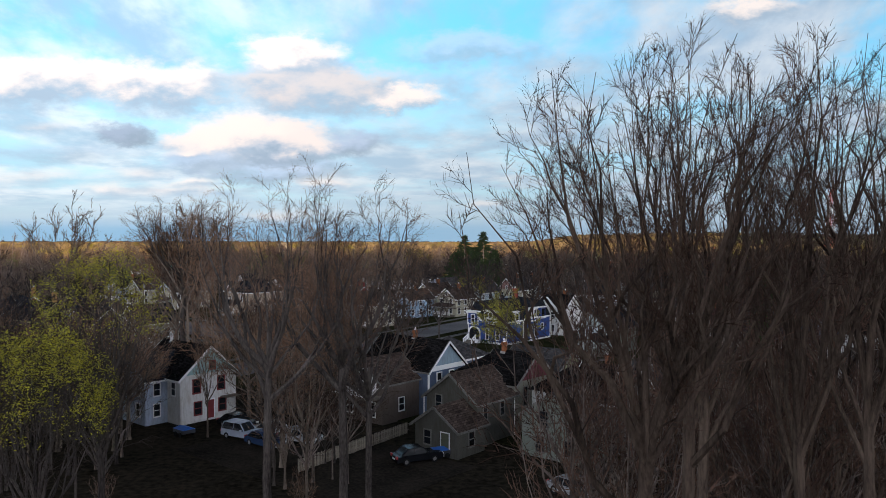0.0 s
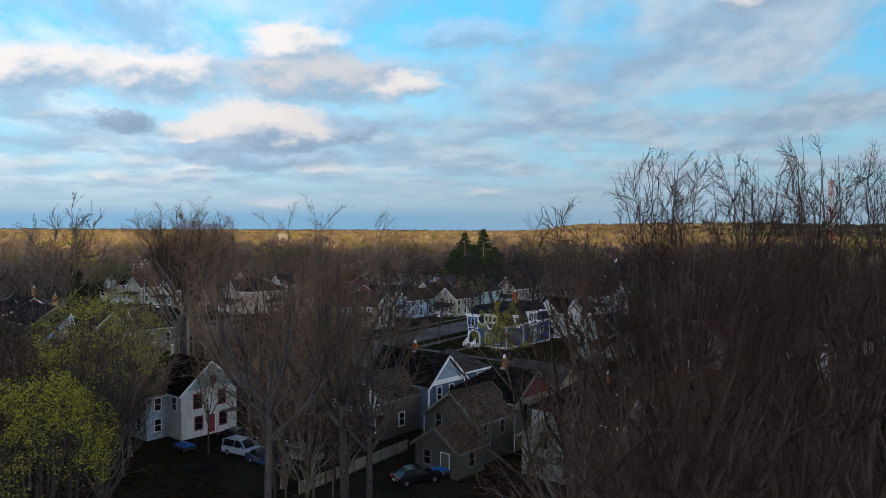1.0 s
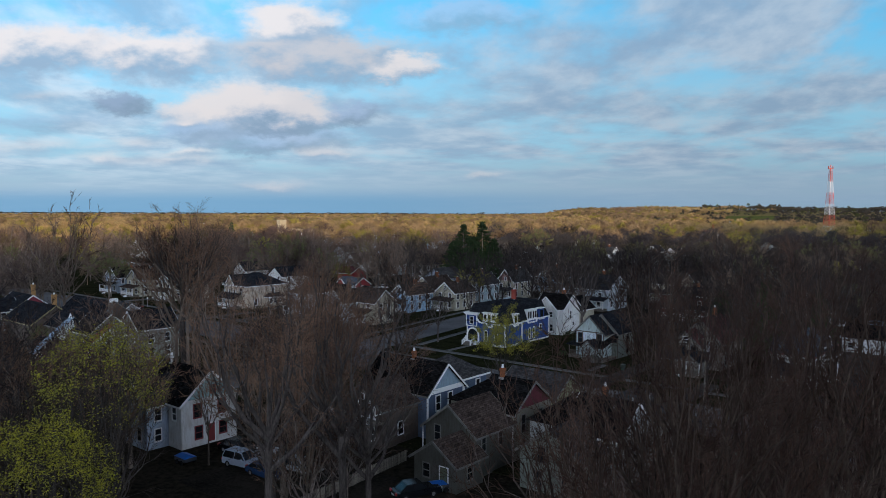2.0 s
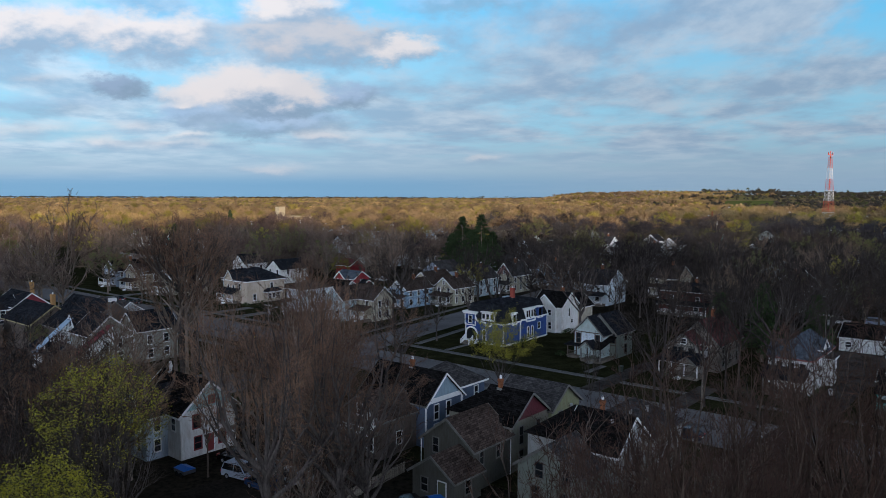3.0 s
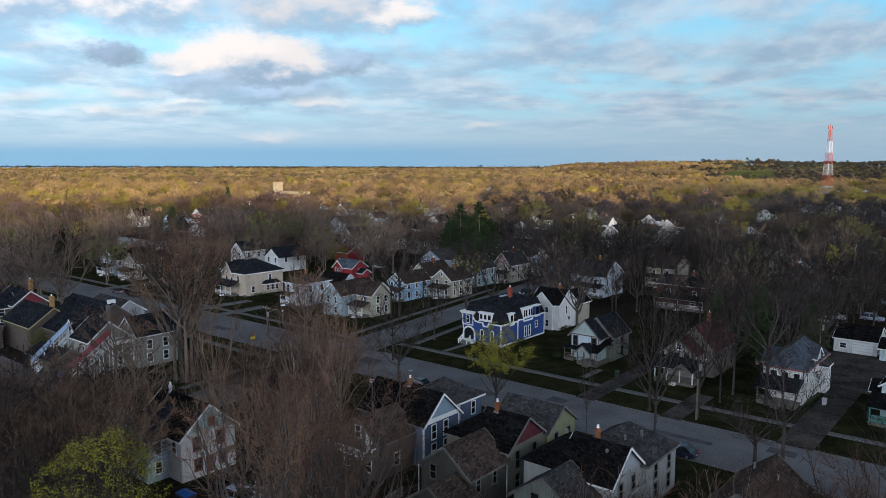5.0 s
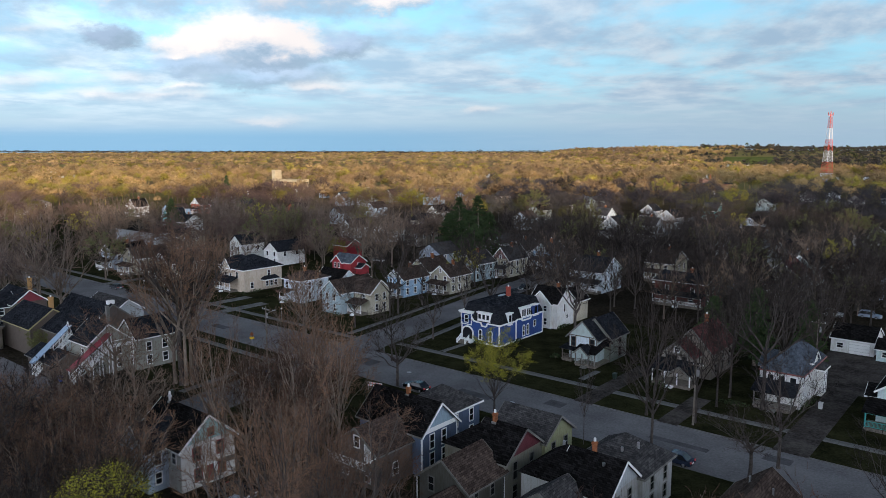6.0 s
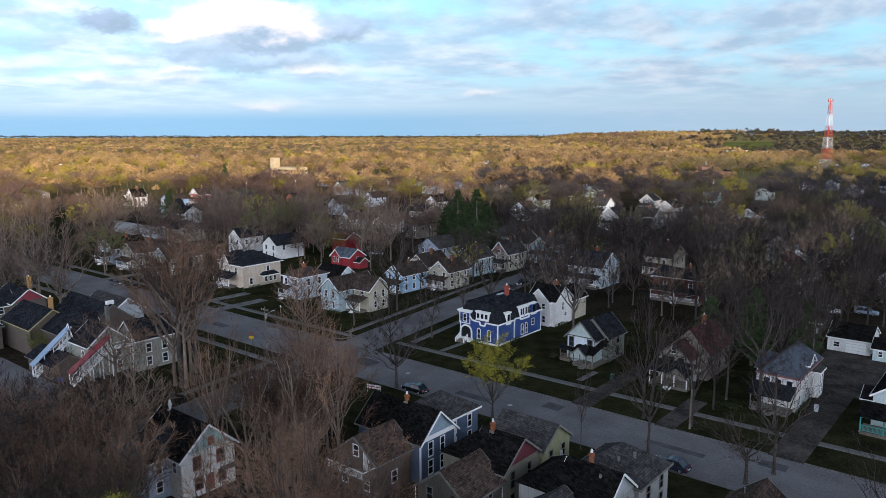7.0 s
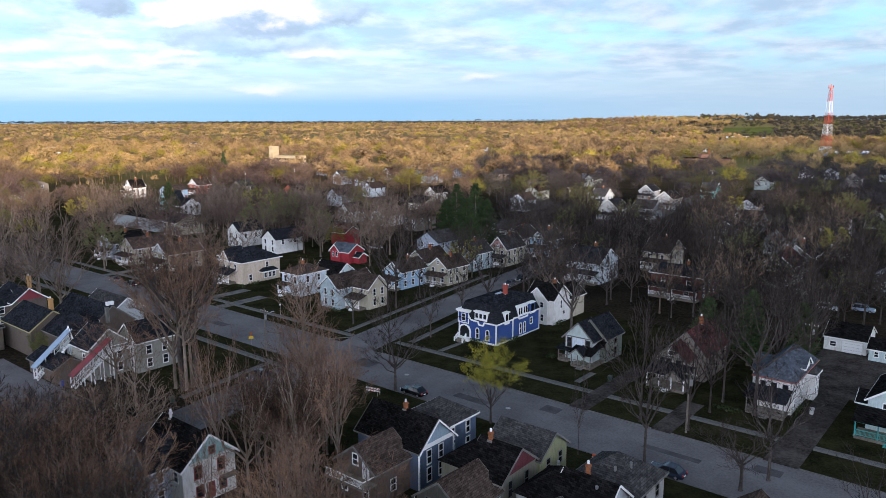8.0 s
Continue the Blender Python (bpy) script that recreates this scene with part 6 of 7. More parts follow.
    # broad trees behind the gardens
    for i in range(13):
        y = 62 + 24 * rng.random()
        x = y * (-0.29 + 0.145 * (i + rng.random()) / 13)
        p = (STREET.inverted() @ Vector((x, y, 0)))[:2]
        if (x / y < -0.25 and y < 86) or any(a - 1 < p[0] < b + 1 and c - 1 < p[1] < e + 1 for a, b, c, e in KEEP_CLEAR):
            continue
        tree("bare_tree", MID[i % 4], x, y, rng.uniform(0.9, 1.12), i * 47, "broad bare tree with tangled brown twigs", group="trees behind the gardens", wide=rng.uniform(0.9, 1.15))
    # broad trees over the yards and along the near side of the street
    for n, lo, hi, y0, y1, h0, h1 in ((14, -0.58, -0.42, 70, 88, 9.0, 12.5), (9, -0.25, -0.16, 79, 92, 12.0, 14.5)):
        m = 0
        while m < n:
            y = rng.uniform(y0, y1)
            x = y * (lo + (hi - lo) * (m + rng.random()) / n)
            p = (STREET.inverted() @ Vector((x, y, 0)))[:2]
            if any(a - 0.5 < p[0] < b + 0.5 and c - 0.5 < p[1] < e + 0.5 for a, b, c, e in KEEP_CLEAR):
                continue
            m += 1
            tree("bare_tree", MID[m % 4], x, y, rng.uniform(h0, h1) / 15, m * 53, "broad bare tree with tangled brown twigs", group="trees behind the gardens", wide=rng.uniform(1.0, 1.35))
    # low thicket behind the gardens
    m = 0
    while m < 34:
        y = rng.uniform(56, 104)
        x = y * rng.uniform(-0.3, -0.13)
        p = (STREET.inverted() @ Vector((x, y, 0)))[:2]
        if (x / y < -0.25 and y < 86) or any(a - 0.5 < p[0] < b + 0.5 and c - 0.5 < p[1] < e + 0.5 for a, b, c, e in KEEP_CLEAR):
            continue
        m += 1
        tree("slender_tree", THIN[m % 4], x, y, min(44 - 0.5 * y, 15) * rng.uniform(0.6, 1.0) / 15, rng.uniform(0, 360), "slender bare brown tree in a thicket", group="thicket of slender trees", wide=rng.uniform(0.9, 1.3), dark=m % 3 > 0)
    # trees along the streets and in the gardens: place, kind, height over 15 m, width
    east_trees = [
        (8.5, 104.6, 0, 0.88, 1.08), (-6.4, 118.0, 1, 0.82, 1.5), (26.9, 88.6, 2, 1.32, 0.72), (37.5, 84.3, 3, 0.56, 1.9), (42.0, 86.7, 1, 1.05, 0.9), (42.4, 108.0, 2, 0.82, 0.95), (48.8, 106.8, 3, 1.35, 0.95),
        (36.9, 101.5, 0, 1.2, 0.8), (28.2, 147.6, 1, 1.3, 1.1), (30.8, 104.6, 2, 1.25, 0.75), (-8.3, 132.5, 3, 0.9, 0.8), (19.5, 94.0, 2, 0.8, 0.3), (65, 123, 1, 1.2, 0.7), (-12.8, 69.2, 0, 1.15, 0.6),
        (-11.2, 82.6, 2, 1.35, 0.4), (-9.2, 171.0, 3, 1.4, 0.8), (46, 112, 2, 1.3, 0.7), (57, 118.0, 0, 1.35, 0.8), (-12.9, 95.4, 1, 1.0, 0.95), (69.7, 131.1, 0, 1.43, 0.9),
    ]
    west_trees = [
        (-27.0, 147.0, 1, 1.15, 0.7), (-77.5, 150.5, 2, 1.85, 0.8), (-19.3, 110.0, 0, 1.3, 0.9), (-24.4, 76.0, 1, 0.8, 0.6), (-51.8, 116.6, 3, 0.9, 1.1), (-15, 96, 3, 1.15, 0.7), (-26.4, 86.0, 1, 1.45, 0.45),
        (-24.6, 136.2, 3, 1.03, 1.1), (-22.3, 84.2, 0, 1.13, 0.95), (-16.2, 84.1, 2, 1.22, 0.9), (-52, 93.2, 1, 0.66, 1.2), (-44.0, 93.6, 3, 0.7, 1.1), (-47, 91, 2, 0.66, 1.1), (-47.2, 112.5, 1, 0.8, 1.0),
        (-56.5, 110.5, 3, 0.62, 0.9),
    ]
    for x, y, k, sc, wide in east_trees + west_trees:
        leafy = (x, y) == (8.5, 104.6)
        tree("street_tree", YELLOW if leafy else (TOWN if x < -70 else MID)[k], x, y, sc, x * 37, "street tree coming into thin yellow-green leaf" if leafy else "bare street tree on the verge", wide=wide,
             leaves=leaf_cloud(3, YELLOW[1], 9000, 0.062, 0.9) if leafy else None, leaf_mat=LEAF, dark=leafy or x > -10)
    # one great corner tree, overlapping copies stacked to fill its crown in the view
    for x, y, sc, wide, turn in ((-42.0, 119.0, 1.12, 1.5, 20), (-40.4, 121.0, 1.06, 1.4, 140)):
        tree("street_tree", BIG[2], x, y, sc, turn, "great bare street tree with a broad brown crown", wide=wide)
    for k, x, y, sc, wide in ((1, -42.6, 120.2, 1.82, 0.82), (3, -41.2, 118.6, 1.7, 0.8), (0, -43.4, 119.6, 1.5, 0.95), (2, -40.8, 120.0, 1.6, 0.9)):
        tree("bare_tree", MID[k], x, y, sc, k * 80 + 30, "bare tree with dense brown twigs on the corner", wide=wide)
    # a shrub in leaf before the stair house
    p = street(-142.5, 55.3)
    tree("leafing_shrub", BUSH[0], p.x, p.y, 0.95, 0, "tall shrub in yellow-green leaf against a dark house", "shrub", leaves=leaf_cloud(71, BUSH[0][1], 1500, 0.085, 0.85), leaf_mat=LEAF_DULL)
    # rough trees on the verges of the near end of the side street
    for i, (x0, y0) in enumerate([(-79.3, 22 + 4.6 * k) for k in range(9)] + [(-96.8, 44 + 4.4 * k) for k in range(6)]):
        p = SIDE @ Vector((x0 + rng.uniform(-0.8, 0.8), y0 + rng.uniform(-1.5, 1.5), 0))
        tree("street_tree", (TOWN if i > 6 else MID)[i % 4], p.x, p.y, (53 - 0.44 * p.y) * rng.uniform(0.85, 1.0) / 15, i * 67, "bare tree with brown twigs over the side street", wide=rng.uniform(0.9, 1.2), group="trees on the side street", dark=i % 3 == 0)
    # trees along the side street
    for i in range(22):
        p = SIDE @ Vector((-97.5 if i % 2 else -77.8, 122 + (i // 2) * 15 + rng.uniform(-4, 4), 0))
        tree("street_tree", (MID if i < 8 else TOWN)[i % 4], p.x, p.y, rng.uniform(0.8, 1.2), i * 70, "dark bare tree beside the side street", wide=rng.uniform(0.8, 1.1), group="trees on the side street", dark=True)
    # rows of trees on the verges farther along the main street
    for i in range(26):
        s, d = -135 - (i // 2) * 15 + rng.uniform(-4, 4), (101.2, 84.6)[i % 2] + rng.uniform(-0.6, 0.6)
        if i % 5 > 1 or (i % 2 == 1 and -160 < s < -100) or -215 < s < -120:
            continue
        p = street(s, d)
        tree("street_tree", TOWN[i % 5], p.x, p.y, rng.uniform(1.0, 1.5), i * 50, "bare street tree on the verge", wide=rng.uniform(0.7, 0.95), group="trees on the verges")


KEEP_CLEAR = [(-66.5, -55, 54, 79), (-52.5, -42, 51, 79), (-42, -30, 56, 79), (-28, -18, 64, 80), (-84, -72, 38, 52), (-420, 120, 84.5, 101), (-158, -112, 44, 76), (-73, -55, 38, 54)]
near_trees()


LEAFY = [(118, 214, 0.8), (-63, 262, 0.95), (-74, 312, 1.0), (-44, 270, 0.8), (8, 205, 0.7), (48, 372, 1.1), (150, 490, 1.2), (155, 275, 1.0), (122, 300, 0.8), (-150, 250, 1.0), (-140, 292, 0.9), (60, 290, 0.8), (170, 420, 1.0), (-98, 216, 0.9)]
LEAF_SPRAYS = [leaf_cloud(50 + i, TOWN[i][1], 1300, 0.2) for i in range(2)]


def in_front(x, y):
    """True where a tree would stand before one of the bright houses beyond the yards."""
    return any(abs(x / y - p.x / p.y) < 0.021 and p.y - 80 < y < p.y + 6 for p in BRIGHT) or any(abs(x / y - p.x / p.y) < 0.009 and p.y - 30 < y < p.y + 6 for p in HALF_SEEN)


BRIGHT = [street(s + 5, d + 3) for s, d in ((-325, 184), (-311, 182), (-396, 205), (-410, 212), (-386, 238), (-172, 154))]
HALF_SEEN = [street(s + 4, d + 4) for s, d in PALE]


def town_trees():
    """Bare trees among the houses."""
    rng = random.Random(17)
    houses = [(p.x, p.y) for p in (ob.matrix_basis.translation for ob in scene.objects if "category" in ob.keys() and ob["category"] == "house")]
    leaves = [leaf_cloud(30 + i, TOWN[i][1], 480, 0.2) for i in range(2)]
    n = 0
    while n < 350:
        y = 110 + 220 * rng.random() ** 0.9
        x = rng.uniform(-0.66, 0.66) * y
        p = STREET.inverted() @ Vector((x, y, 0))
        q = SIDE.inverted() @ Vector((x, y, 0))
        if 84 < p.y < 111 or SIDE_L - 3 < q.x < SIDE_R + 3 or p.y < 60 or (p.y < 84 and p.x > -100):
            continue
        if any(-1.5 < (c := STREET.inverted().to_3x3() @ Vector((x - a, y - b, 0))).x < 11 and -4 < c.y < 14 for a, b in houses):
            continue
        if in_front(x, y) or -2 < x < 22 and 205 < y < 262:
            continue
        if (-100 < p.x < -10 and p.y < 152) or (-186 < p.x < -100 and p.y < 136) or (-186 < p.x < -160 and p.y < 156):
            continue
        if n > 270 and x < 0.05 * y:
            continue
        if p.y < 150 and x < 0 and rng.random() < 0.4:
            continue
        n += 1
        leafy = rng.random() < (0.13 if x < 0.05 * y else 0.06)
        k = rng.randrange(2 if leafy else 5)
        # right-side trees take the dark copies, shade painted into their bark
        tree("yard_tree", TOWN[k], x, y, rng.uniform(0.7, 1.3) * (0.85 if x > 0.05 * y else 1.0), rng.uniform(0, 360), "yard tree in thin olive-yellow bud" if leafy else "bare brown yard tree among houses", group="trees among the houses", wide=rng.uniform(0.8, 1.1),
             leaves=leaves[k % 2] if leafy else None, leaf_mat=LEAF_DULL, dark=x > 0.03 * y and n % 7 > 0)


town_trees()
# trees already in yellow-green leaf among the bare ones
for i, (x, y, sc) in enumerate(LEAFY):
    tree("leafing_tree", TOWN[i % 2], x, y, sc, i * 70, "round tree in fresh yellow-green leaf", leaves=LEAF_SPRAYS[i % 2], leaf_mat=LEAF_DULL if i % 3 == 1 else LEAF, wide=1.2)


def pine(x, y, height, label, wide=1.0):
    rng = random.Random(int(x * 7 + y))
    t, c = Geo(), Geo()
    t.tube([Vector((0, 0, 0)), Vector((0, 0, height * 0.5)), Vector((0, 0, height))], [0.35, 0.22, 0.03], 6)
    for i in range(46):
        f = 0.18 + 0.82 * i / 46
        z = height * f
        reach = (1 - f) ** 0.8 * height * 0.26 * wide * rng.uniform(0.6, 1.15) + 0.4
        for k in range(5):
            a = rng.uniform(0, 6.28)
            tip = Vector((reach * math.cos(a), reach * math.sin(a), z - reach * rng.uniform(0.0, 0.3)))
            c.spike(Vector((0, 0, z)), tip, 0.05)
            for j in range(11):
                q = Vector((0, 0, z)).lerp(tip, 0.3 + 0.7 * j / 10)
                d = Vector((rng.gauss(0, 1), rng.gauss(0, 1), rng.gauss(0.3, 0.5))).normalized()
                c.spike(q - d * 0.2, q + d * rng.uniform(0.5, 1.0), 0.17)
    ob = new("pine_tree")
    ob.matrix_basis = pose(x, y, 0)
    part("trunk", t, BARK, ob)
    part("crown", c, NEEDLE, ob)
    return tagged(ob, label, "pine tree")


for x, y, hh, wd in ((13.4, 243, 23, 1.7), (7.4, 252, 22, 1.6), (10.5, 244, 18, 1.8), (17.5, 249, 17, 1.7), (4, 258, 16, 1.6), (12, 236, 14, 1.6), (-160, 560, 17, 1.0), (-119, 330, 16, 1.6), (66, 128, 12, 1.2), (57, 129, 14, 1.3), (50.5, 132, 12, 1.5)):
    pine(x, y, hh, "dark green pine tree with drooping branches", wd)


def far_template(seed, clumps, twigs, size, twig):
    """A distant tree, one metre high: a trunk, boughs, twigs, and tufts of budding twigs over a rounded crown with gaps."""
    rng = random.Random(seed)
    g = Geo()
    g.spike(Vector((0, 0, 0)), Vector((0, 0, 0.75)), 0.022)

    def spot(lo):
        a, e = rng.uniform(0, 6.28), rng.uniform(-0.35, 1.0)
        out = Vector((math.cos(a) * math.sqrt(1 - e * e), math.sin(a) * math.sqrt(1 - e * e), e))
        f = rng.uniform(lo, 1.0)
        return out, Vector((0, 0, 0.58)) + Vector((out.x * 0.40, out.y * 0.40, out.z * 0.38)) * f

    for i in range(clumps):
        out, c = spot(0.25)
        c = Vector((0, 0, 0.56)).lerp(c, 0.8)
        r = size * rng.uniform(0.7, 1.2)
        ps = [c + Vector((rng.gauss(0, 0.25), rng.gauss(0, 0.25), rng.gauss(0, 0.25))) * r + Vector(v) * r * rng.uniform(0.6, 1.2)
              for v in ((1, 0, 0), (0, 1, 0), (-1, 0, 0), (0, -1, 0), (0, 0, 0.8), (0, 0, -0.7))]
        g.add(ps, [(0, 1, 4), (1, 2, 4), (2, 3, 4), (3, 0, 4), (1, 0, 5), (2, 1, 5), (3, 2, 5), (0, 3, 5)])
    for i in range(twigs):
        out, tip = spot(0.8)
        way = (out + Vector((rng.gauss(0, 0.4), rng.gauss(0, 0.4), rng.gauss(0.2, 0.4)))).normalized()
        s, tip = tip - way * rng.uniform(0.1, 0.22), tip + way * 0.07
        side = (tip - s).cross(Vector((rng.gauss(0, 1), rng.gauss(0, 1), rng.gauss(0, 1)))).normalized() * twig * rng.uniform(0.6, 1.3)
        g.add([s - side, s + side, tip], [(0, 1, 2)])
    return np.array(g.v), np.array(g.f)


def woods(name, label, spots, templates, mat, rng):
    """Many distant trees as one mass; every tree has its own stage of budding."""
    V, F, T, k = [], [], [], 0
    for x, y, h, wd in spots:
        tv, tf = templates[rng.randrange(len(templates))]
        a = rng.uniform(0, 6.28)
        c, s = math.cos(a) * h * wd, math.sin(a) * h * wd
        V.append(np.stack([tv[:, 0] * c - tv[:, 1] * s + x, tv[:, 0] * s + tv[:, 1] * c + y, tv[:, 2] * h + ground_z(x, y) - 0.3], 1))
        F.append(tf + k)
        T.append(np.full(len(tv), rng.random()))
        k += len(tv)
    V, F, T = np.concatenate(V), np.concatenate(F), np.concatenate(T)
    me = bpy.data.meshes.new(name)
    me.vertices.add(len(V))
    me.vertices.foreach_set("co", V.ravel())
    me.loops.add(F.size)
    me.loops.foreach_set("vertex_index", F.ravel().astype(np.int32))
    me.polygons.add(len(F))
    me.polygons.foreach_set("loop_start", np.arange(0, F.size, 3, dtype=np.int32))
    me.attributes.new("budding", "FLOAT", "POINT").data.foreach_set("value", T)
    me.update()
    ob = part(name, me, mat, smooth_shade=True)
    return tagged(ob, label, "woods", kind="stuff")


def far_woods():
    rng = random.Random(23)
    near = [far_template(100 + i, 0, 330, 0.06, 0.0055) for i in range(5)]
    mid = [far_template(120 + i, 6, 130, 0.13, 0.0125) for i in range(6)]
    far = [far_template(140 + i, 4, 18, 0.18, 0.03) for i in range(6)]

    def scatter(y0, y1, n, h0, h1, keep, w0=0.9, w1=1.5):
        out = []
        while len(out) < n:
            y = math.sqrt(rng.uniform(y0 * y0, y1 * y1))
            x = rng.uniform(-0.70, 0.70) * y
            if keep(x, y):
                out.append((x, y, rng.uniform(h0, h1) * (0.75 + 0.5 * rng.random() ** 2), rng.uniform(w0, w1)))
        return out

    def clear(x, y):
        p, q = STREET.inverted() @ Vector((x, y, 0)), SIDE.inverted() @ Vector((x, y, 0))
        if 84 < p.y < 101 or SIDE_L - 4 < q.x < SIDE_R + 4:
            return False
        if -4 < x < 24 and 225 < y < 262:
            return False
        return all(abs(x - a) > r or not (b - r - 30 < y < b + r) for a, b, r in OPEN)
    def valley(x, y):
        return clear(x, y) and not in_front(x, y) and not any(abs(x - a) < 9 and -16 < y - b < 6 for a, b in HOUSES)

    woods("far_trees", "bare brown trees among far houses", scatter(240, 540, 360, 10, 16, lambda x, y: valley(x, y) and x < 0.06 * y), near, TOWN_TWIG, rng)
    woods("shaded_trees", "bare trees among far houses, shade in their dark colour", scatter(240, 660, 460, 9, 15, lambda x, y: valley(x, y) and x > 0.06 * y), near, SHADED_WOOD, rng)
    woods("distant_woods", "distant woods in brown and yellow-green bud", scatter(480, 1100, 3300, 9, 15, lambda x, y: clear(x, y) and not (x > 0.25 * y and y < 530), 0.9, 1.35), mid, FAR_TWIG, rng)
    # beyond edge the hill woods turn dark: painted shade among evergreens
    edge = lambda x, y: (0.37 + 0.05 * math.sin(y / 37) + 0.04 * math.sin(x / 23)) * y
    field = lambda x, y: 0.385 < x / y < 0.455 and 1350 < y < 1560
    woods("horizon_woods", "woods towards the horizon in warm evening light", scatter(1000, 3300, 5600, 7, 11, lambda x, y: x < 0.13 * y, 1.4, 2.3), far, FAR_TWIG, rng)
    # this dark strip stands in for cloud shadow on the farthest woods
    woods("horizon_evergreens", "woods along the horizon, cloud shade in their dark colour", scatter(2900, 4500, 1900, 7, 12, lambda x, y: x < 0.16 * y and math.sin(y / 240 + x / 700) > -0.2, 1.4, 2.6), far, SHADED_EVERGREEN, rng)
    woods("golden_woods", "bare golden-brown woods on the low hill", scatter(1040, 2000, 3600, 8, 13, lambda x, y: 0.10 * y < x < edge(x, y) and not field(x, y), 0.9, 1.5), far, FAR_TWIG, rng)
    woods("hill_woods", "evergreen and bare woods on the hill, shade in their dark colour", scatter(1050, 2300, 2600, 8, 14, lambda x, y: x > edge(x, y) and not field(x, y), 0.9, 1.4), far, SHADED_EVERGREEN, rng)
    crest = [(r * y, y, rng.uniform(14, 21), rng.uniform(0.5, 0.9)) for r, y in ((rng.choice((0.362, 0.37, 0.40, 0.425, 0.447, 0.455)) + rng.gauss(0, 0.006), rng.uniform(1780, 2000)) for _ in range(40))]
    woods("crest_trees", "tall dark evergreens along the crest of the hill", crest, far, SHADED_EVERGREEN, rng)
    # the meadow on the hillside
    g, n = Geo(), 14
    g.v += [((r := 0.385 + 0.07 * i / n) * (y := 1350 + 210 * j / n), y, ground_z(r * y, y) + 1.2) for j in range(n + 1) for i in range(n + 1)]
    g.f += [(a, a + 1, a + n + 2, a + n + 1) for j in range(n) for a in range(j * (n + 1), j * (n + 1) + n)]
    tagged(part("meadow", g, MEADOW), "green meadow on the wooded hillside", "meadow", kind="structure")


HOUSES = [tuple(ob.matrix_basis.translation[:2]) for ob in scene.objects if "category" in ob.keys() and ob["category"] == "house"]
MEADOW = varied("spring_meadow", (0.08, 0.10, 0.03), (0.15, 0.165, 0.05), 0.02, 0.95, 12, 0.3)

OPEN = [(-148, 668, 14), (-128, 668, 20), (392, 745, 20), (410, 730, 30), (239, 654, 30), (-168, 427, 26), (-190, 470, 26), (-140, 395, 20), (-128, 350, 24), (-130, 315, 24)]
far_woods()


def ridge():
    """An unseen rise added behind the first view, so that its evening shadow lies over the town."""
    g = Geo()
    n, rows = 160, 8
    for j in range(rows + 1):
        for i in range(n + 1):
            x = -1500 + 4200 * i / n
            k = math.sin(math.pi * j / rows)
            # crest raised and lowered to set where the cast shade ends
            east = max(0.0, min(1.0, (x - 430) / 230))
            west = max(0.0, min(1.0, (118 - x) / 60))
            hgt = SHADE_RIDGE_H * (0.96 + 0.22 * noise.noise(Vector((x * 0.005, 3.1, 0))) + 0.10 * noise.noise(Vector((x * 0.021, 7.3, 0))) + 0.6 * east - 0.2 * west) * k
            g.v.append((x + 0.0, -130 - 400 * j / rows + 40 * math.cos(x / 600), hgt + ground_z(x, -300) - 1))
    for j in range(rows):
        for i in range(n):
            a = j * (n + 1) + i
            g.f.append((a + 1, a, a + n + 1, a + n + 2))
    ob = part("ridge", g, GROUND, smooth_shade=True)
    tagged(ob, "unseen brown rise added behind the first view to shade the town", "hill", kind="structure")


SHADE_RIDGE_H = 116
ridge()

# ---- far buildings and the mast ----


def mast():
    ob = new("radio_mast")
    x, y = 392, 745
    ob.matrix_basis = pose(x, y, 0, 0, 0, 20)
    red, wh = enamel("mast_red", (0.55, 0.07, 0.035), 0.5), enamel("mast_white", (0.75, 0.73, 0.7), 0.5)
    H, n = 73.0, 12
    for i in range(n):
        z0, z1 = H * 0.92 * i / n, H * 0.92 * (i + 1) / n
        a0, a1 = 3.7 * (1 - z0 / H) + 0.7, 3.7 * (1 - z1 / H) + 0.7
        g = Geo()
        for sub in range(2):
            zz0, zz1 = z0 + (z1 - z0) * sub / 2, z0 + (z1 - z0) * (sub + 1) / 2
            b0, b1 = a0 + (a1 - a0) * sub / 2, a0 + (a1 - a0) * (sub + 1) / 2
            c0 = [Vector((sx * b0, sy * b0, zz0)) for sx, sy in ((-1, -1), (1, -1), (1, 1), (-1, 1))]
            c1 = [Vector((sx * b1, sy * b1, zz1)) for sx, sy in ((-1, -1), (1, -1), (1, 1), (-1, 1))]
            for j in range(4):
                g.beam(c0[j], c1[j], 0.32, 0.32).beam(c0[j], c1[(j + 1) % 4], 0.12, 0.12).beam(c0[(j + 1) % 4], c1[j], 0.12, 0.12).beam(c1[j], c1[(j + 1) % 4], 0.18, 0.18)
        part("mast_section", g, wh if i % 4 < 2 else red, ob)
    part("antenna", Geo().tube([Vector((0, 0, H * 0.92)), Vector((0, 0, H))], [0.6, 0.4], 6, True).box(-3.2, -0.3, H * 0.94, 3.2, 0.3, H * 0.95).box(-3.2, -0.3, H * 0.94, -2.6, 0.3, H * 0.98).box(2.6, -0.3, H * 0.94, 3.2, 0.3, H * 0.98), red, ob)
    tagged(ob, "red and white lattice radio mast", "mast")


mast()


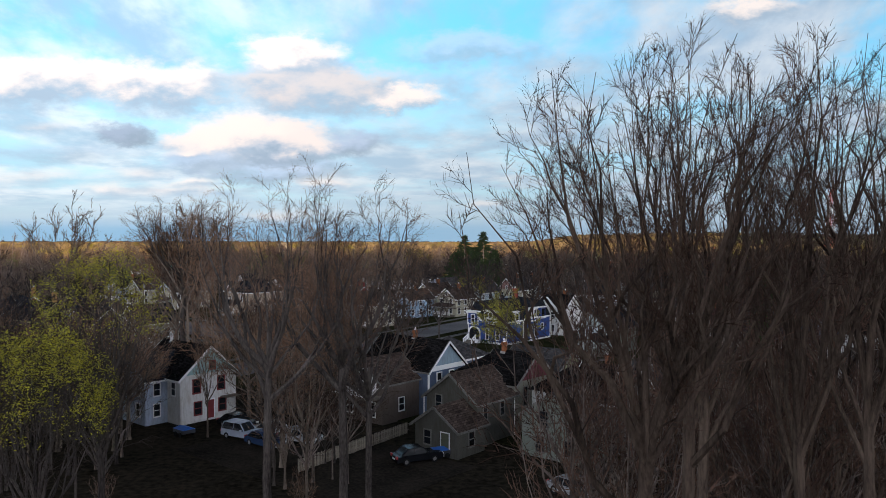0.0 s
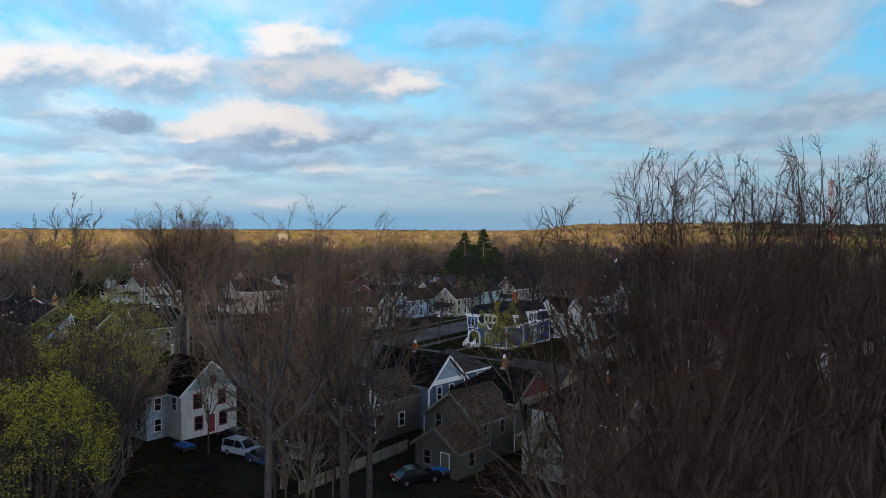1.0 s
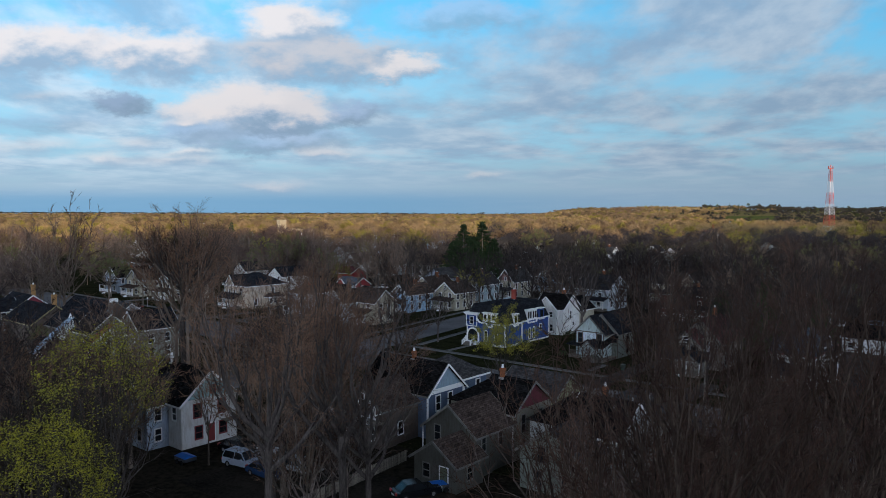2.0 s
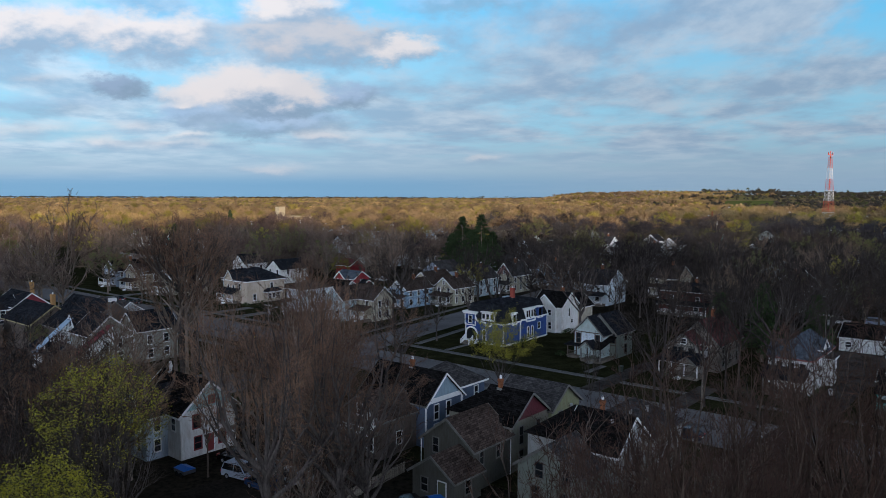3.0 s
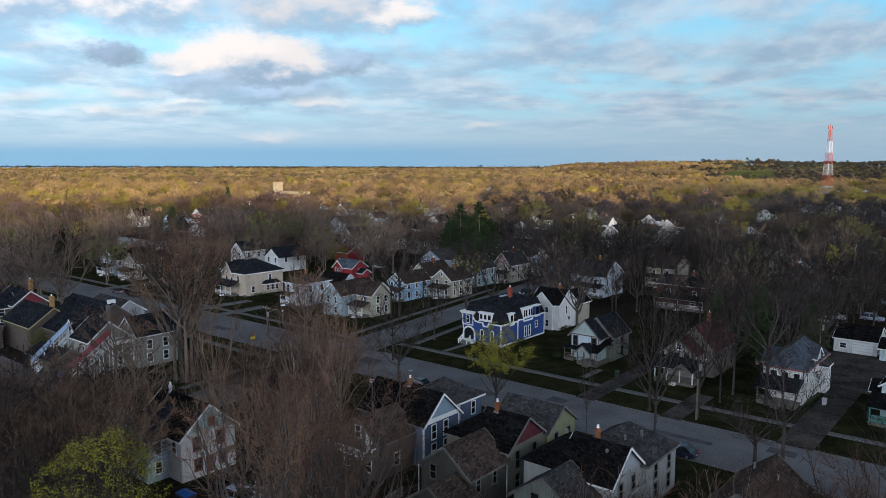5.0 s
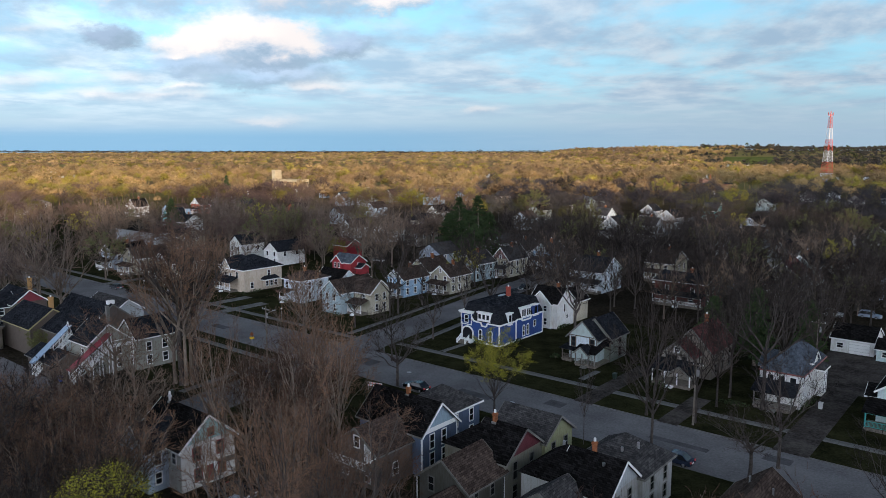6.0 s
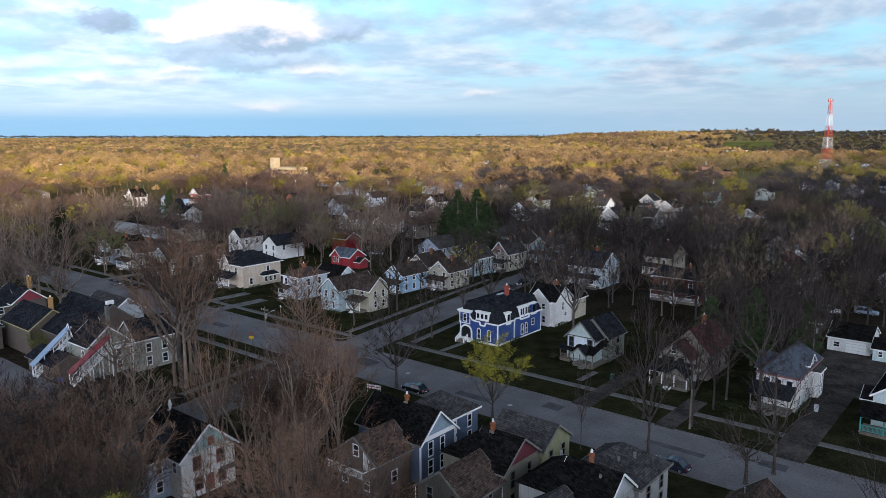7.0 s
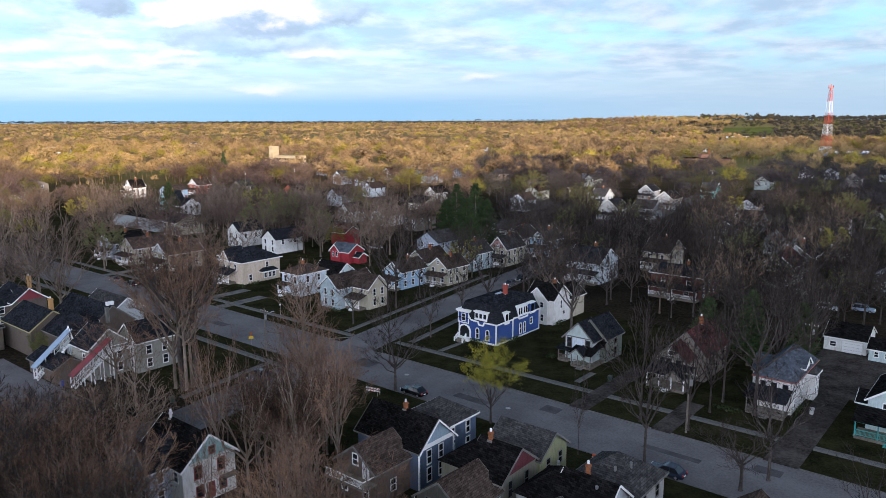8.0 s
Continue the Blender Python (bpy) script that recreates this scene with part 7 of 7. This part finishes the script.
def far_buildings():
    tan = varied("tan_block_wall", (0.34, 0.27, 0.17), (0.52, 0.43, 0.28), 0.2, 0.9, 6, 0.1)
    ob = new("office_block")
    ob.matrix_basis = pose(-152, 668, 0, 0, 0, -38)
    part("tower", Geo().box(2, 1, 0, 7, 8, 17), tan, ob)
    part("low_wing", Geo().box(8, 3, 0, 34, 16, 9), tan, ob)
    for z in (2.0, 5.6):
        for i in range(7):
            part("window", Geo().box(9.5 + i * 3.5, 2.9, z, 12 + i * 3.5, 3.1, z + 1.6), GLASS, ob)
    for i in range(4):
        part("window", Geo().box(33.95, 4.2 + i * 3, 5.4, 34.08, 6.4 + i * 3, 7.0), GLASS, ob)
    part("parapet", Geo().box(1.9, 0.9, 17, 7.1, 8.1, 17.5).box(8, 2.9, 9, 34.1, 16.1, 9.4), tan, ob)
    tagged(ob, "tan concrete office block with a tower and a low wing", "building")
    ob = new("school_building")
    ob.matrix_basis = pose(383, 722, 0, 0, 0, -4)
    blue = enamel("roof_blue", (0.06, 0.13, 0.36), 0.5)
    part("wall", Geo().box(0, 0, 0, 46, 14, 3.4), BRICK, ob)
    part("roof", Geo().box(-0.6, -0.6, 3.4, 46.6, 14.6, 5.6), blue, ob)
    for x in (8, 23, 38):
        part("gablet", Geo().add([(x - 2.6, -0.8, 5.6), (x + 2.6, -0.8, 5.6), (x, -0.8, 7.8), (x - 2.6, 10, 5.6), (x + 2.6, 10, 5.6), (x, 10, 7.8)], [(0, 1, 2), (3, 5, 4), (0, 2, 5, 3), (1, 4, 5, 2)]), WHITE, ob)
    tagged(ob, "low brick building with a blue roof and white gablets", "building")
    ob = new("brick_works")
    ob.matrix_basis = pose(222, 650, 0, 0, 0, -6)
    part("hall", Geo().box(0, 0, 0, 36, 20, 5.5), varied("dull_brick", (0.16, 0.07, 0.05), (0.26, 0.125, 0.09), 0.5, 0.9, 6, 0.1), ob)
    part("upper_hall", Geo().box(12, 6, 5.5, 28, 18, 9.0), varied("old_brick", (0.2, 0.1, 0.07), (0.34, 0.19, 0.13), 0.5, 0.9, 6, 0.1), ob)
    part("roof", Geo().box(-0.3, -0.3, 5.5, 36.3, 20.3, 6.0), ROOFS["grey"], ob)
    part("chimney", Geo().tube([Vector((20, 12, 8.5)), Vector((20, 12, 14))], [0.8, 0.6], 8, True), BRICK, ob)
    tagged(ob, "long red brick works with a raised hall", "building")
    for x, y, wd, hh, lab in ((52, 905, 18, 5, "small white low building in evening sun"), (300, 860, 26, 5, "long tan low building among trees"), (-470, 900, 30, 8, "white building among far trees"), 
                              (-330, 1000, 24, 8, "far pale house among bare trees"), (455, 1150, 30, 9, "white houses on the hillside"), (505, 1140, 36, 8, "pale hall on the hillside")):
        ob = new("far_building")
        ob.matrix_basis = pose(x, y, ground_z(x, y), 0, 0, random.uniform(-20, 20))
        part("wall", Geo().box(0, 0, 0, wd, 12, hh), paint("bright_white", (0.78, 0.78, 0.76)), ob)
        part("roof", Geo().box(-0.3, -0.3, hh, wd + 0.3, 12.3, hh + 0.8), ROOFS["grey"], ob)
        for i in range(int(wd / 5)):
            part("window", Geo().box(2 + i * 5, -0.1, 2.2, 4.4 + i * 5, 0.05, 4.4), GLASS, ob)
        tagged(ob, lab, "building")


far_buildings()

# ---- cars, fences, poles and small things ----


def car(x, y, turn, colour, name, label, suv=False):
    """A parked car: body, glasshouse, wheels with rims, lamps, bumpers."""
    ob = new("car")
    ob.matrix_basis = pose(x, y, 0.04, 0, 0, turn)
    L, W, H = 4.6, 1.8, 1.72 if suv else 1.45
    belt = 1.0 if suv else 0.88
    prof = [(-2.3, 0.32), (-2.32, 0.62), (-2.2, belt - 0.04), (-1.15, belt), (1.75, belt - 0.02), (2.22, belt - 0.06), (2.3, 0.6), (2.28, 0.3)] if not suv else [(-2.3, 0.35), (-2.32, 0.7), (-2.15, belt - 0.08), (-1.05, belt), (2.2, belt), (2.3, 0.7), (2.28, 0.35)]
    g = Geo()
    n = len(prof)
    rows = [(-W / 2, 0.96), (-W / 2 + 0.08, 1.0), (W / 2 - 0.08, 1.0), (W / 2, 0.96)]
    for yy, k in rows:
        g.v += [(px * (k if abs(px) > 2 else 1), yy, 0.3 + (pz - 0.3) * k) for px, pz in prof]
    for r in range(3):
        for i in range(n):
            a, b = r * n + i, r * n + (i + 1) % n
            g.f.append((a, b, b + n, a + n))
    g.f += [tuple(range(n)), tuple(3 * n + i for i in reversed(range(n)))]
    body = part("body", g, enamel(name, colour, 0.25), ob)
    top = [(-0.95, belt - 0.02), (-0.35, H - 0.06), (0.1, H), (1.15, H - 0.02), (1.85 if not suv else 2.1, belt)] if not suv else [(-1.0, belt - 0.02), (-0.35, H - 0.05), (0.1, H), (1.9, H - 0.03), (2.2, belt)]
    g, m = Geo(), len(top)
    for yy, k in ((-W / 2 + 0.06, 0), (-W / 2 + 0.2, 1), (W / 2 - 0.2, 1), (W / 2 - 0.06, 0)):
        g.v += [(px, yy if pz < belt + 0.1 else math.copysign(W / 2 - 0.22, yy), pz) for px, pz in top]
    for r in (0, 2):
        for i in range(m - 1):
            a = r * m + i
            g.f.append((a, a + 1, a + 1 + m, a + m))
    for i in (0, m - 2):
        g.f.append((m + i, m + i + 1, 2 * m + i + 1, 2 * m + i))
    g.f += [tuple(range(m)), tuple(3 * m + i for i in reversed(range(m)))]
    part("glass", g, GLASS, ob)
    g = Geo()
    for i in range(1, m - 2):
        (x0, z0), (x1, z1) = top[i], top[i + 1]
        g.add([(x0, -W / 2 + 0.2, z0 + 0.015), (x1, -W / 2 + 0.2, z1 + 0.015), (x1, W / 2 - 0.2, z1 + 0.015), (x0, W / 2 - 0.2, z0 + 0.015)], [(0, 1, 2, 3)])
    for sy in (-1, 1):
        for i in range(m - 1):
            g.beam((top[i][0], sy * (W / 2 - (0.1 if top[i][1] < belt + 0.1 else 0.22)), top[i][1]), (top[i + 1][0], sy * (W / 2 - (0.1 if top[i + 1][1] < belt + 0.1 else 0.22)), top[i + 1][1]), 0.09, 0.07)
        g.beam((0.55, sy * (W / 2 - 0.09), belt), (0.5, sy * (W / 2 - 0.22), H - 0.03), 0.09, 0.06)
    part("roof_frame", g, enamel(name, colour, 0.25), ob)
    for px in (-1.4, 1.4):
        for sy in (-1, 1):
            c = Vector((px, sy * (W / 2 - 0.12), 0.32))
            wheel = part("wheel", Geo().tube([c - Vector((0, 0.11, 0)), c + Vector((0, 0.13 * 1, 0))], [0.33, 0.33], 14, True), RUBBER, ob)
            part("rim", Geo().tube([c + Vector((0, sy * 0.10, 0)), c + Vector((0, sy * 0.15, 0))], [0.2, 0.17], 10, True), METAL, wheel)
    for sy in (-1, 1):
        part("headlight", Geo().box(-2.33, sy * 0.62 - 0.2, 0.62, -2.2, sy * 0.62 + 0.2, 0.78), WHITE, ob)
        part("tail_light", Geo().box(2.2, sy * 0.68 - 0.16, 0.66, 2.33, sy * 0.68 + 0.16, 0.88), enamel("lamp_red", (0.4, 0.02, 0.02), 0.3), ob)
        part("side_mirror", Geo().box(-0.75, sy * (W / 2 + 0.08) - 0.09, belt, -0.55, sy * (W / 2 + 0.08) + 0.09, belt + 0.14), enamel(name, colour, 0.25), ob)
    part("bumper", Geo().box(-2.38, -0.8, 0.34, -2.22, 0.8, 0.52), METAL, ob)
    part("plate", Geo().box(2.29, -0.26, 0.5, 2.34, 0.26, 0.62), WHITE, ob)
    return tagged(ob, label, "car")


black, silver, whitec, bluec = (0.012, 0.013, 0.016), (0.35, 0.36, 0.37), (0.62, 0.63, 0.63), (0.03, 0.06, 0.14)
car(-20.6, 75.4, 150, (0.50, 0.56, 0.66), "car_icy", "pale blue station wagon with white stripes parked behind houses", True)
car(-17.6, 72.6, 140, bluec, "car_blue", "dark blue car parked beside the station wagon")
car(-14.4, 74.0, 155, silver, "car_silver", "silver car parked under bare trees")
car(-22.4, 80.0, 150, black, "car_black", "black car parked by the white house")
car(-17.5, 76.5, 160, whitec, "car_white", "white car parked behind bare trunks")
car(-2.4, 67.6, 205, black, "car_black", "black car parked in the dark back yard")
car(10.5, 58.5, 130, silver, "car_silver", "silver car parked behind a shrub")
for s, d, turn, col, nm, lab in ((-34.0, 87.0, 0, (0.03, 0.04, 0.07), "car_navy", "dark navy car parked at the kerb"), (-77.3, 87.1, 0, black, "car_black", "black car parked at the kerb under a tree"), 
                                 (-189, 97.7, 0, black, "car_black", "dark car parked across the street"), (-198, 97.7, 0, (0.1, 0.1, 0.11), "car_grey", "grey car parked along the street")):
    p = street(s, d)
    car(p.x, p.y, -40 + turn, col, nm, lab)
for x, y, nm, col, lab in ((-91.0, 90, "car_navy", (0.03, 0.04, 0.07), "navy car parked on the side street"), (-84.2, 183, "car_black", black, "black car parked on the side street"), (-84.3, 176, "car_grey", (0.1, 0.1, 0.11), "grey car parked on the side street")):
    p = SIDE @ Vector((x, y, 0))
    car(p.x, p.y, -31.5 + 90, col, nm, lab)
for s, d, t2, nm, col, lab in ((-46.8, 198.5, 20, "car_white", whitec, "white car in a back yard"), (-66, 205, 0, "car_paleblue", (0.30, 0.36, 0.46), "pale blue car by the brick house"), (-176, 178, 10, "car_white", whitec, "white car parked near the red house")):
    p = street(s, d)
    car(p.x, p.y, -40 + t2, col, nm, lab)


car(91.5, 167.0, 150, whitec, "car_white", "white pickup-like car under a bare tree in a yard", True)
car(99.1, 165.4, 140, (0.30, 0.36, 0.46), "car_paleblue", "pale blue car parked in a back yard", True)


def fence(x0, y0, x1, y1, height=1.25):
    """A weathered picket fence: rails, posts and single pickets."""
    a, b = Vector((x0, y0, 0)), Vector((x1, y1, 0))
    length = (b - a).length
    ob = new("picket_fence")
    ob.matrix_basis = pose(x0, y0, 0.04, 0, 0, math.degrees(math.atan2(y1 - y0, x1 - x0)))
    for z in (0.35, height - 0.3):
        part("rail", Geo().box(0, 0.03, z, length, 0.09, z + 0.09), WOOD, ob)
    for i in range(int(length / 2.4) + 1):
        part("post", Geo().box(i * 2.4 - 0.05, 0.03, 0, i * 2.4 + 0.05, 0.13, height), WOOD, ob)
    me = Geo().add([(-0.05, 0, 0.08), (0.05, 0, 0.08), (0.05, 0, height - 0.08), (0, 0, height), (-0.05, 0, height - 0.08), (-0.05, 0.025, 0.08), (0.05, 0.025, 0.08), (0.05, 0.025, height - 0.08), (0, 0.025, height), (-0.05, 0.025, height - 0.08)],
                   [(0, 1, 2, 3, 4), (9, 8, 7, 6, 5), (0, 4, 9, 5), (1, 6, 7, 2), (2, 7, 8, 3), (3, 8, 9, 4)]).mesh("picket")
    rng = random.Random(3)
    for i in range(int(length / 0.16)):
        part("picket", me, PICKET, ob, at=pose(i * 0.16, 0, rng.uniform(-0.03, 0.02), 0, rng.uniform(-1.5, 1.5), 0))
    return tagged(ob, "weathered pale picket fence along the yard", "fence")


PICKET = varied("picket_wood", (0.22, 0.19, 0.15), (0.42, 0.37, 0.30), 1.0, 0.9, 9, 0.3, per_object=0.25)
fence(-12.6, 64.2, -3.6, 77.4)


def pole(x, y, height, label, arm=True, lamp=False):
    ob = new("utility_pole")
    ob.matrix_basis = pose(x, y, ground_z(x, y), 0, random.uniform(-0.8, 0.8), -40)
    part("shaft", Geo().tube([Vector((0, 0, 0)), Vector((0, 0, height))], [0.16, 0.10], 8, True), WOOD, ob)
    if arm:
        part("crossarm", Geo().box(-1.1, -0.06, height - 0.7, 1.1, 0.06, height - 0.58), WOOD, ob)
        for xx in (-1.0, -0.4, 0.4, 1.0):
            part("insulator", Geo().tube([Vector((xx, 0, height - 0.58)), Vector((xx, 0, height - 0.4))], [0.05, 0.04], 6, True), WHITE, ob)
        part("transformer", Geo().tube([Vector((0.3, 0, height - 2.2)), Vector((0.3, 0, height - 1.3))], [0.22, 0.22], 8, True), METAL, ob)
    if lamp:
        g = Geo().beam((0, 0, height - 1.5), (0, 1.8, height - 1.1), 0.06, 0.06)
        a = part("lamp_arm", g, METAL, ob)
        part("lamp_head", Geo().box(-0.12, 1.6, height - 1.2, 0.12, 2.2, height - 1.05), METAL, a)
    return tagged(ob, label, "utility pole")


POLES = [(-112.2, 83.9, 9.5, True), (-36.9, 100.5, 9.5, True), (-191, 100.8, 9.5, True), (-220, 106.0, 9.5, True), (-148, 84.5, 9.5, True)]
for s, d, hh, lamp in POLES:
    p = street(s, d)
    pole(p.x, p.y, hh, "brown wooden utility pole beside the street", True, lamp)
for x, y, hh in ((65, 123, 10), (-135, 330, 14), (-108, 420, 14), (-84, 440, 14), (-34, 380, 14), (62, 300, 15), (150, 400, 15), (-28, 430, 13), (60, 330, 13)):
    pole(x, y, hh, "tall pale utility pole above the trees")


def sign(x, y):
    ob = new("warning_sign")
    ob.matrix_basis = pose(x, y, 0.12, 0, 0, 14)
    part("post", Geo().box(-0.04, -0.04, 0, 0.04, 0.04, 2.6), METAL, ob)
    y1 = enamel("sign_yellow", (0.75, 0.50, 0.02), 0.5)
    part("plate", Geo().box(-0.45, -0.07, 1.25, 0.45, -0.045, 1.75), y1, ob)
    part("diamond", Geo().add([(0, -0.06, 1.85), (0.42, -0.06, 2.27), (0, -0.06, 2.69), (-0.42, -0.06, 2.27), (0, -0.04, 1.85), (0.42, -0.04, 2.27), (0, -0.04, 2.69), (-0.42, -0.04, 2.27)], [(0, 1, 2, 3), (7, 6, 5, 4), (0, 4, 5, 1), (1, 5, 6, 2), (2, 6, 7, 3), (3, 7, 4, 0)]), BRICK, ob)
    return tagged(ob, "yellow warning sign with a plate on a post", "road sign")


p = street(-120.1, 86.2)
sign(p.x, p.y)


def barrel(x, y, z=0.12):
    ob = new("traffic_barrel")
    ob.matrix_basis = pose(x, y, z)
    o = enamel("barrel_orange", (0.75, 0.10, 0.02), 0.5)
    for i in range(5):
        part("band", Geo().tube([Vector((0, 0, 0.1 + 0.2 * i)), Vector((0, 0, 0.3 + 0.2 * i))], [0.33 - 0.018 * i, 0.33 - 0.018 * (i + 1)], 12, i in (0, 4)), o if i % 2 == 0 else WHITE, ob)
    part("base", Geo().tube([Vector((0, 0, 0)), Vector((0, 0, 0.1))], [0.42, 0.40], 12, True), RUBBER, ob)
    return tagged(ob, "orange and white striped traffic barrel on the verge", "traffic barrel")


for s, d in ((-49.2, 85.2), (-42.8, 84.0)):
    p = street(s, d)
    barrel(p.x, p.y)


def barricade(s, d):
    """A striped road barrier: two boards on a pair of trestles."""
    p = street(s, d)
    ob = new("road_barricade")
    ob.matrix_basis = pose(p.x, p.y, 0.12, 0, 0, -25)
    o = enamel("barrel_orange", (0.75, 0.10, 0.02), 0.5)
    for z in (0.55, 0.95):
        b = part("board", Geo().box(-1.3, -0.03, z, 1.3, 0.03, z + 0.24), WHITE, ob)
        for i in range(5):
            x = -1.15 + i * 0.52
            part("stripe", Geo().add([(x, -0.035, z), (x + 0.2, -0.035, z), (x + 0.36, -0.035, z + 0.24), (x + 0.16, -0.035, z + 0.24)], [(0, 1, 2, 3)]), o, b)
    for x in (-1.0, 1.0):
        part("trestle", Geo().beam((x, -0.4, 0), (x, 0.0, 1.25), 0.06, 0.06).beam((x, 0.4, 0), (x, 0.0, 1.25), 0.06, 0.06), METAL, ob)
    return tagged(ob, "white and orange striped barricade on the verge", "barricade")


barricade(-82.3, 82.6)


def bin_cart(x, y, colour, name, label, turn=0):
    ob = new("wheelie_bin")
    ob.matrix_basis = pose(x, y, 0.05, 0, 0, turn)
    m = enamel(name, colour, 0.45)
    part("body", Geo().add([(-0.24, -0.28, 0.08), (0.24, -0.28, 0.08), (0.24, 0.28, 0.08), (-0.24, 0.28, 0.08), (-0.29, -0.36, 1.0), (0.29, -0.36, 1.0), (0.29, 0.36, 1.0), (-0.29, 0.36, 1.0)], [(3, 2, 1, 0), (4, 5, 6, 7), (0, 1, 5, 4), (1, 2, 6, 5), (2, 3, 7, 6), (3, 0, 4, 7)]), m, ob)
    part("lid", Geo().box(-0.31, -0.40, 1.0, 0.31, 0.38, 1.07), m, ob)
    for sx in (-1, 1):
        part("wheel", Geo().tube([Vector((sx * 0.22, 0.3, 0.1)), Vector((sx * 0.28, 0.3, 0.1))], [0.1, 0.1], 10, True), RUBBER, ob)
    return tagged(ob, label, "bin")


def dumpster(x, y, turn, lid):
    ob = new("trailer")
    ob.matrix_basis = pose(x, y, 0.05, 0, 0, turn)
    part("body", Geo().box(-1.0, -0.7, 0.35, 1.0, 0.7, 0.75), enamel("trailer_grey", (0.06, 0.06, 0.065), 0.6), ob)
    part("tarpaulin", Geo().add([(-1.02, -0.72, 0.75), (1.02, -0.72, 0.75), (1.02, 0.72, 0.75), (-1.02, 0.72, 0.75), (-0.8, 0, 0.98), (0.8, 0, 1.0)], [(0, 1, 5, 4), (2, 3, 4, 5), (1, 2, 5), (3, 0, 4), (3, 2, 1, 0)]), lid, ob)
    for sx in (-0.4, 0.4):
        for sy in (-1, 1):
            part("wheel", Geo().tube([Vector((sx, sy * 0.68, 0.25)), Vector((sx, sy * 0.8, 0.25))], [0.25, 0.25], 10, True), RUBBER, ob)
    return tagged(ob, "small trailer under a bright blue tarpaulin", "trailer")


TARP = enamel("tarp_blue", (0.02, 0.14, 0.50), 0.4)
dumpster(-0.2, 69.0, 20, TARP)
dumpster(-27.0, 76.5, -40, TARP)
for s, d, col, nm, lab in ((-126.0, 52.0, (0.02, 0.05, 0.25), "bin_blue", "blue wheeled bin at the foot of the stairs"), (-55, 112.5, (0.03, 0.05, 0.04), "bin_green", "dark green wheeled bin by the drive"), (-24.6, 119, (0.6, 0.6, 0.6), "bin_white", "white wheeled bin in the yard"), (-105, 60, (0.03, 0.05, 0.04), "bin_green", "dark green wheeled bin by the lot")):
    p = street(s, d)
    bin_cart(p.x, p.y, col, nm, lab, -40)


def hedge(s, d, wide, deep, high, label):
    """An evergreen foundation shrub: short twigs and many small leaves."""
    rng = random.Random(int(s * 13 + d))
    p = street(s, d)
    ob = new("shrub")
    ob.matrix_basis = pose(p.x, p.y, 0.1, 0, 0, -40)
    g, st = Geo(), Geo()
    for _ in range(260):
        a, b, c = rng.gauss(0, 0.42), rng.gauss(0, 0.42), rng.random()
        v = Vector((a * wide / 2, b * deep / 2, high * (0.15 + 0.85 * c * (1 - 0.4 * (a * a + b * b)))))
        n = Vector((rng.gauss(0, 1), rng.gauss(0, 1), rng.gauss(0, 1))).normalized()
        m = n.cross(Vector((0.2, 0.5, 0.8))).normalized()
        k = rng.uniform(0.10, 0.2)
        g.add([v - n * k, v - m * k * 0.6, v + n * k, v + m * k * 0.6], [(0, 1, 2, 3)])
    for _ in range(9):
        st.spike(Vector((0, 0, 0)), Vector((rng.gauss(0, 0.3) * wide / 2, rng.gauss(0, 0.3) * deep / 2, high * 0.8)), 0.03)
    part("stem_clump", st, BARK, ob)
    part("leaves", g, NEEDLE, ob)
    return tagged(ob, label, "shrub")


for s, d, a, b, c in ((-86.2, 115.6, 4.0, 1.2, 0.8), (-80.6, 121, 1.2, 6.0, 0.9), (-79.6, 137, 1.2, 6, 0.9), (-69, 116.6, 2, 1.2, 1.0), (-62.0, 115.8, 2.0, 1.4, 1.3), (-35, 112.0, 5, 1.2, 0.9), (-26.4, 119, 1.2, 7, 0.8), (-126, 114, 5, 1.3, 1.0), (-147, 116, 5, 1.4, 1.1), (-163.5, 119, 1.5, 6, 1.0), (-163, 114.6, 3, 1.5, 1.0), (-47, 113, 4, 1.4, 1.2), (-10.5, 112.6, 4, 1.4, 1.1)):
    hedge(s, d, a, b, c, "low dark evergreen shrub along a house wall")
p = street(-149.5, 57.5)
tree("budding_bush", BUSH[0], p.x, p.y, 0.85, 20, "round bush with dull yellow leaves before the dark house", "bush", leaves=leaf_cloud(9, BUSH[0][1], 900, 0.12), leaf_mat=LEAF_DULL, wide=1.2)


def lamp_post(x, y):
    ob = new("garden_lamp")
    ob.matrix_basis = pose(x, y, 0.12)
    part("post", Geo().tube([Vector((0, 0, 0)), Vector((0, 0, 2.2))], [0.05, 0.04], 6, True), METAL, ob)
    part("globe", Geo().tube([Vector((0, 0, 2.2)), Vector((0, 0, 2.3)), Vector((0, 0, 2.5)), Vector((0, 0, 2.62))], [0.06, 0.19, 0.19, 0.05], 10, True), WHITE, ob)
    return tagged(ob, "white globe lamp on a thin post", "lamp")


for s, d in ((-190.5, 101.8), (-133.5, 104.0)):
    p = street(s, d)
    lamp_post(p.x, p.y)
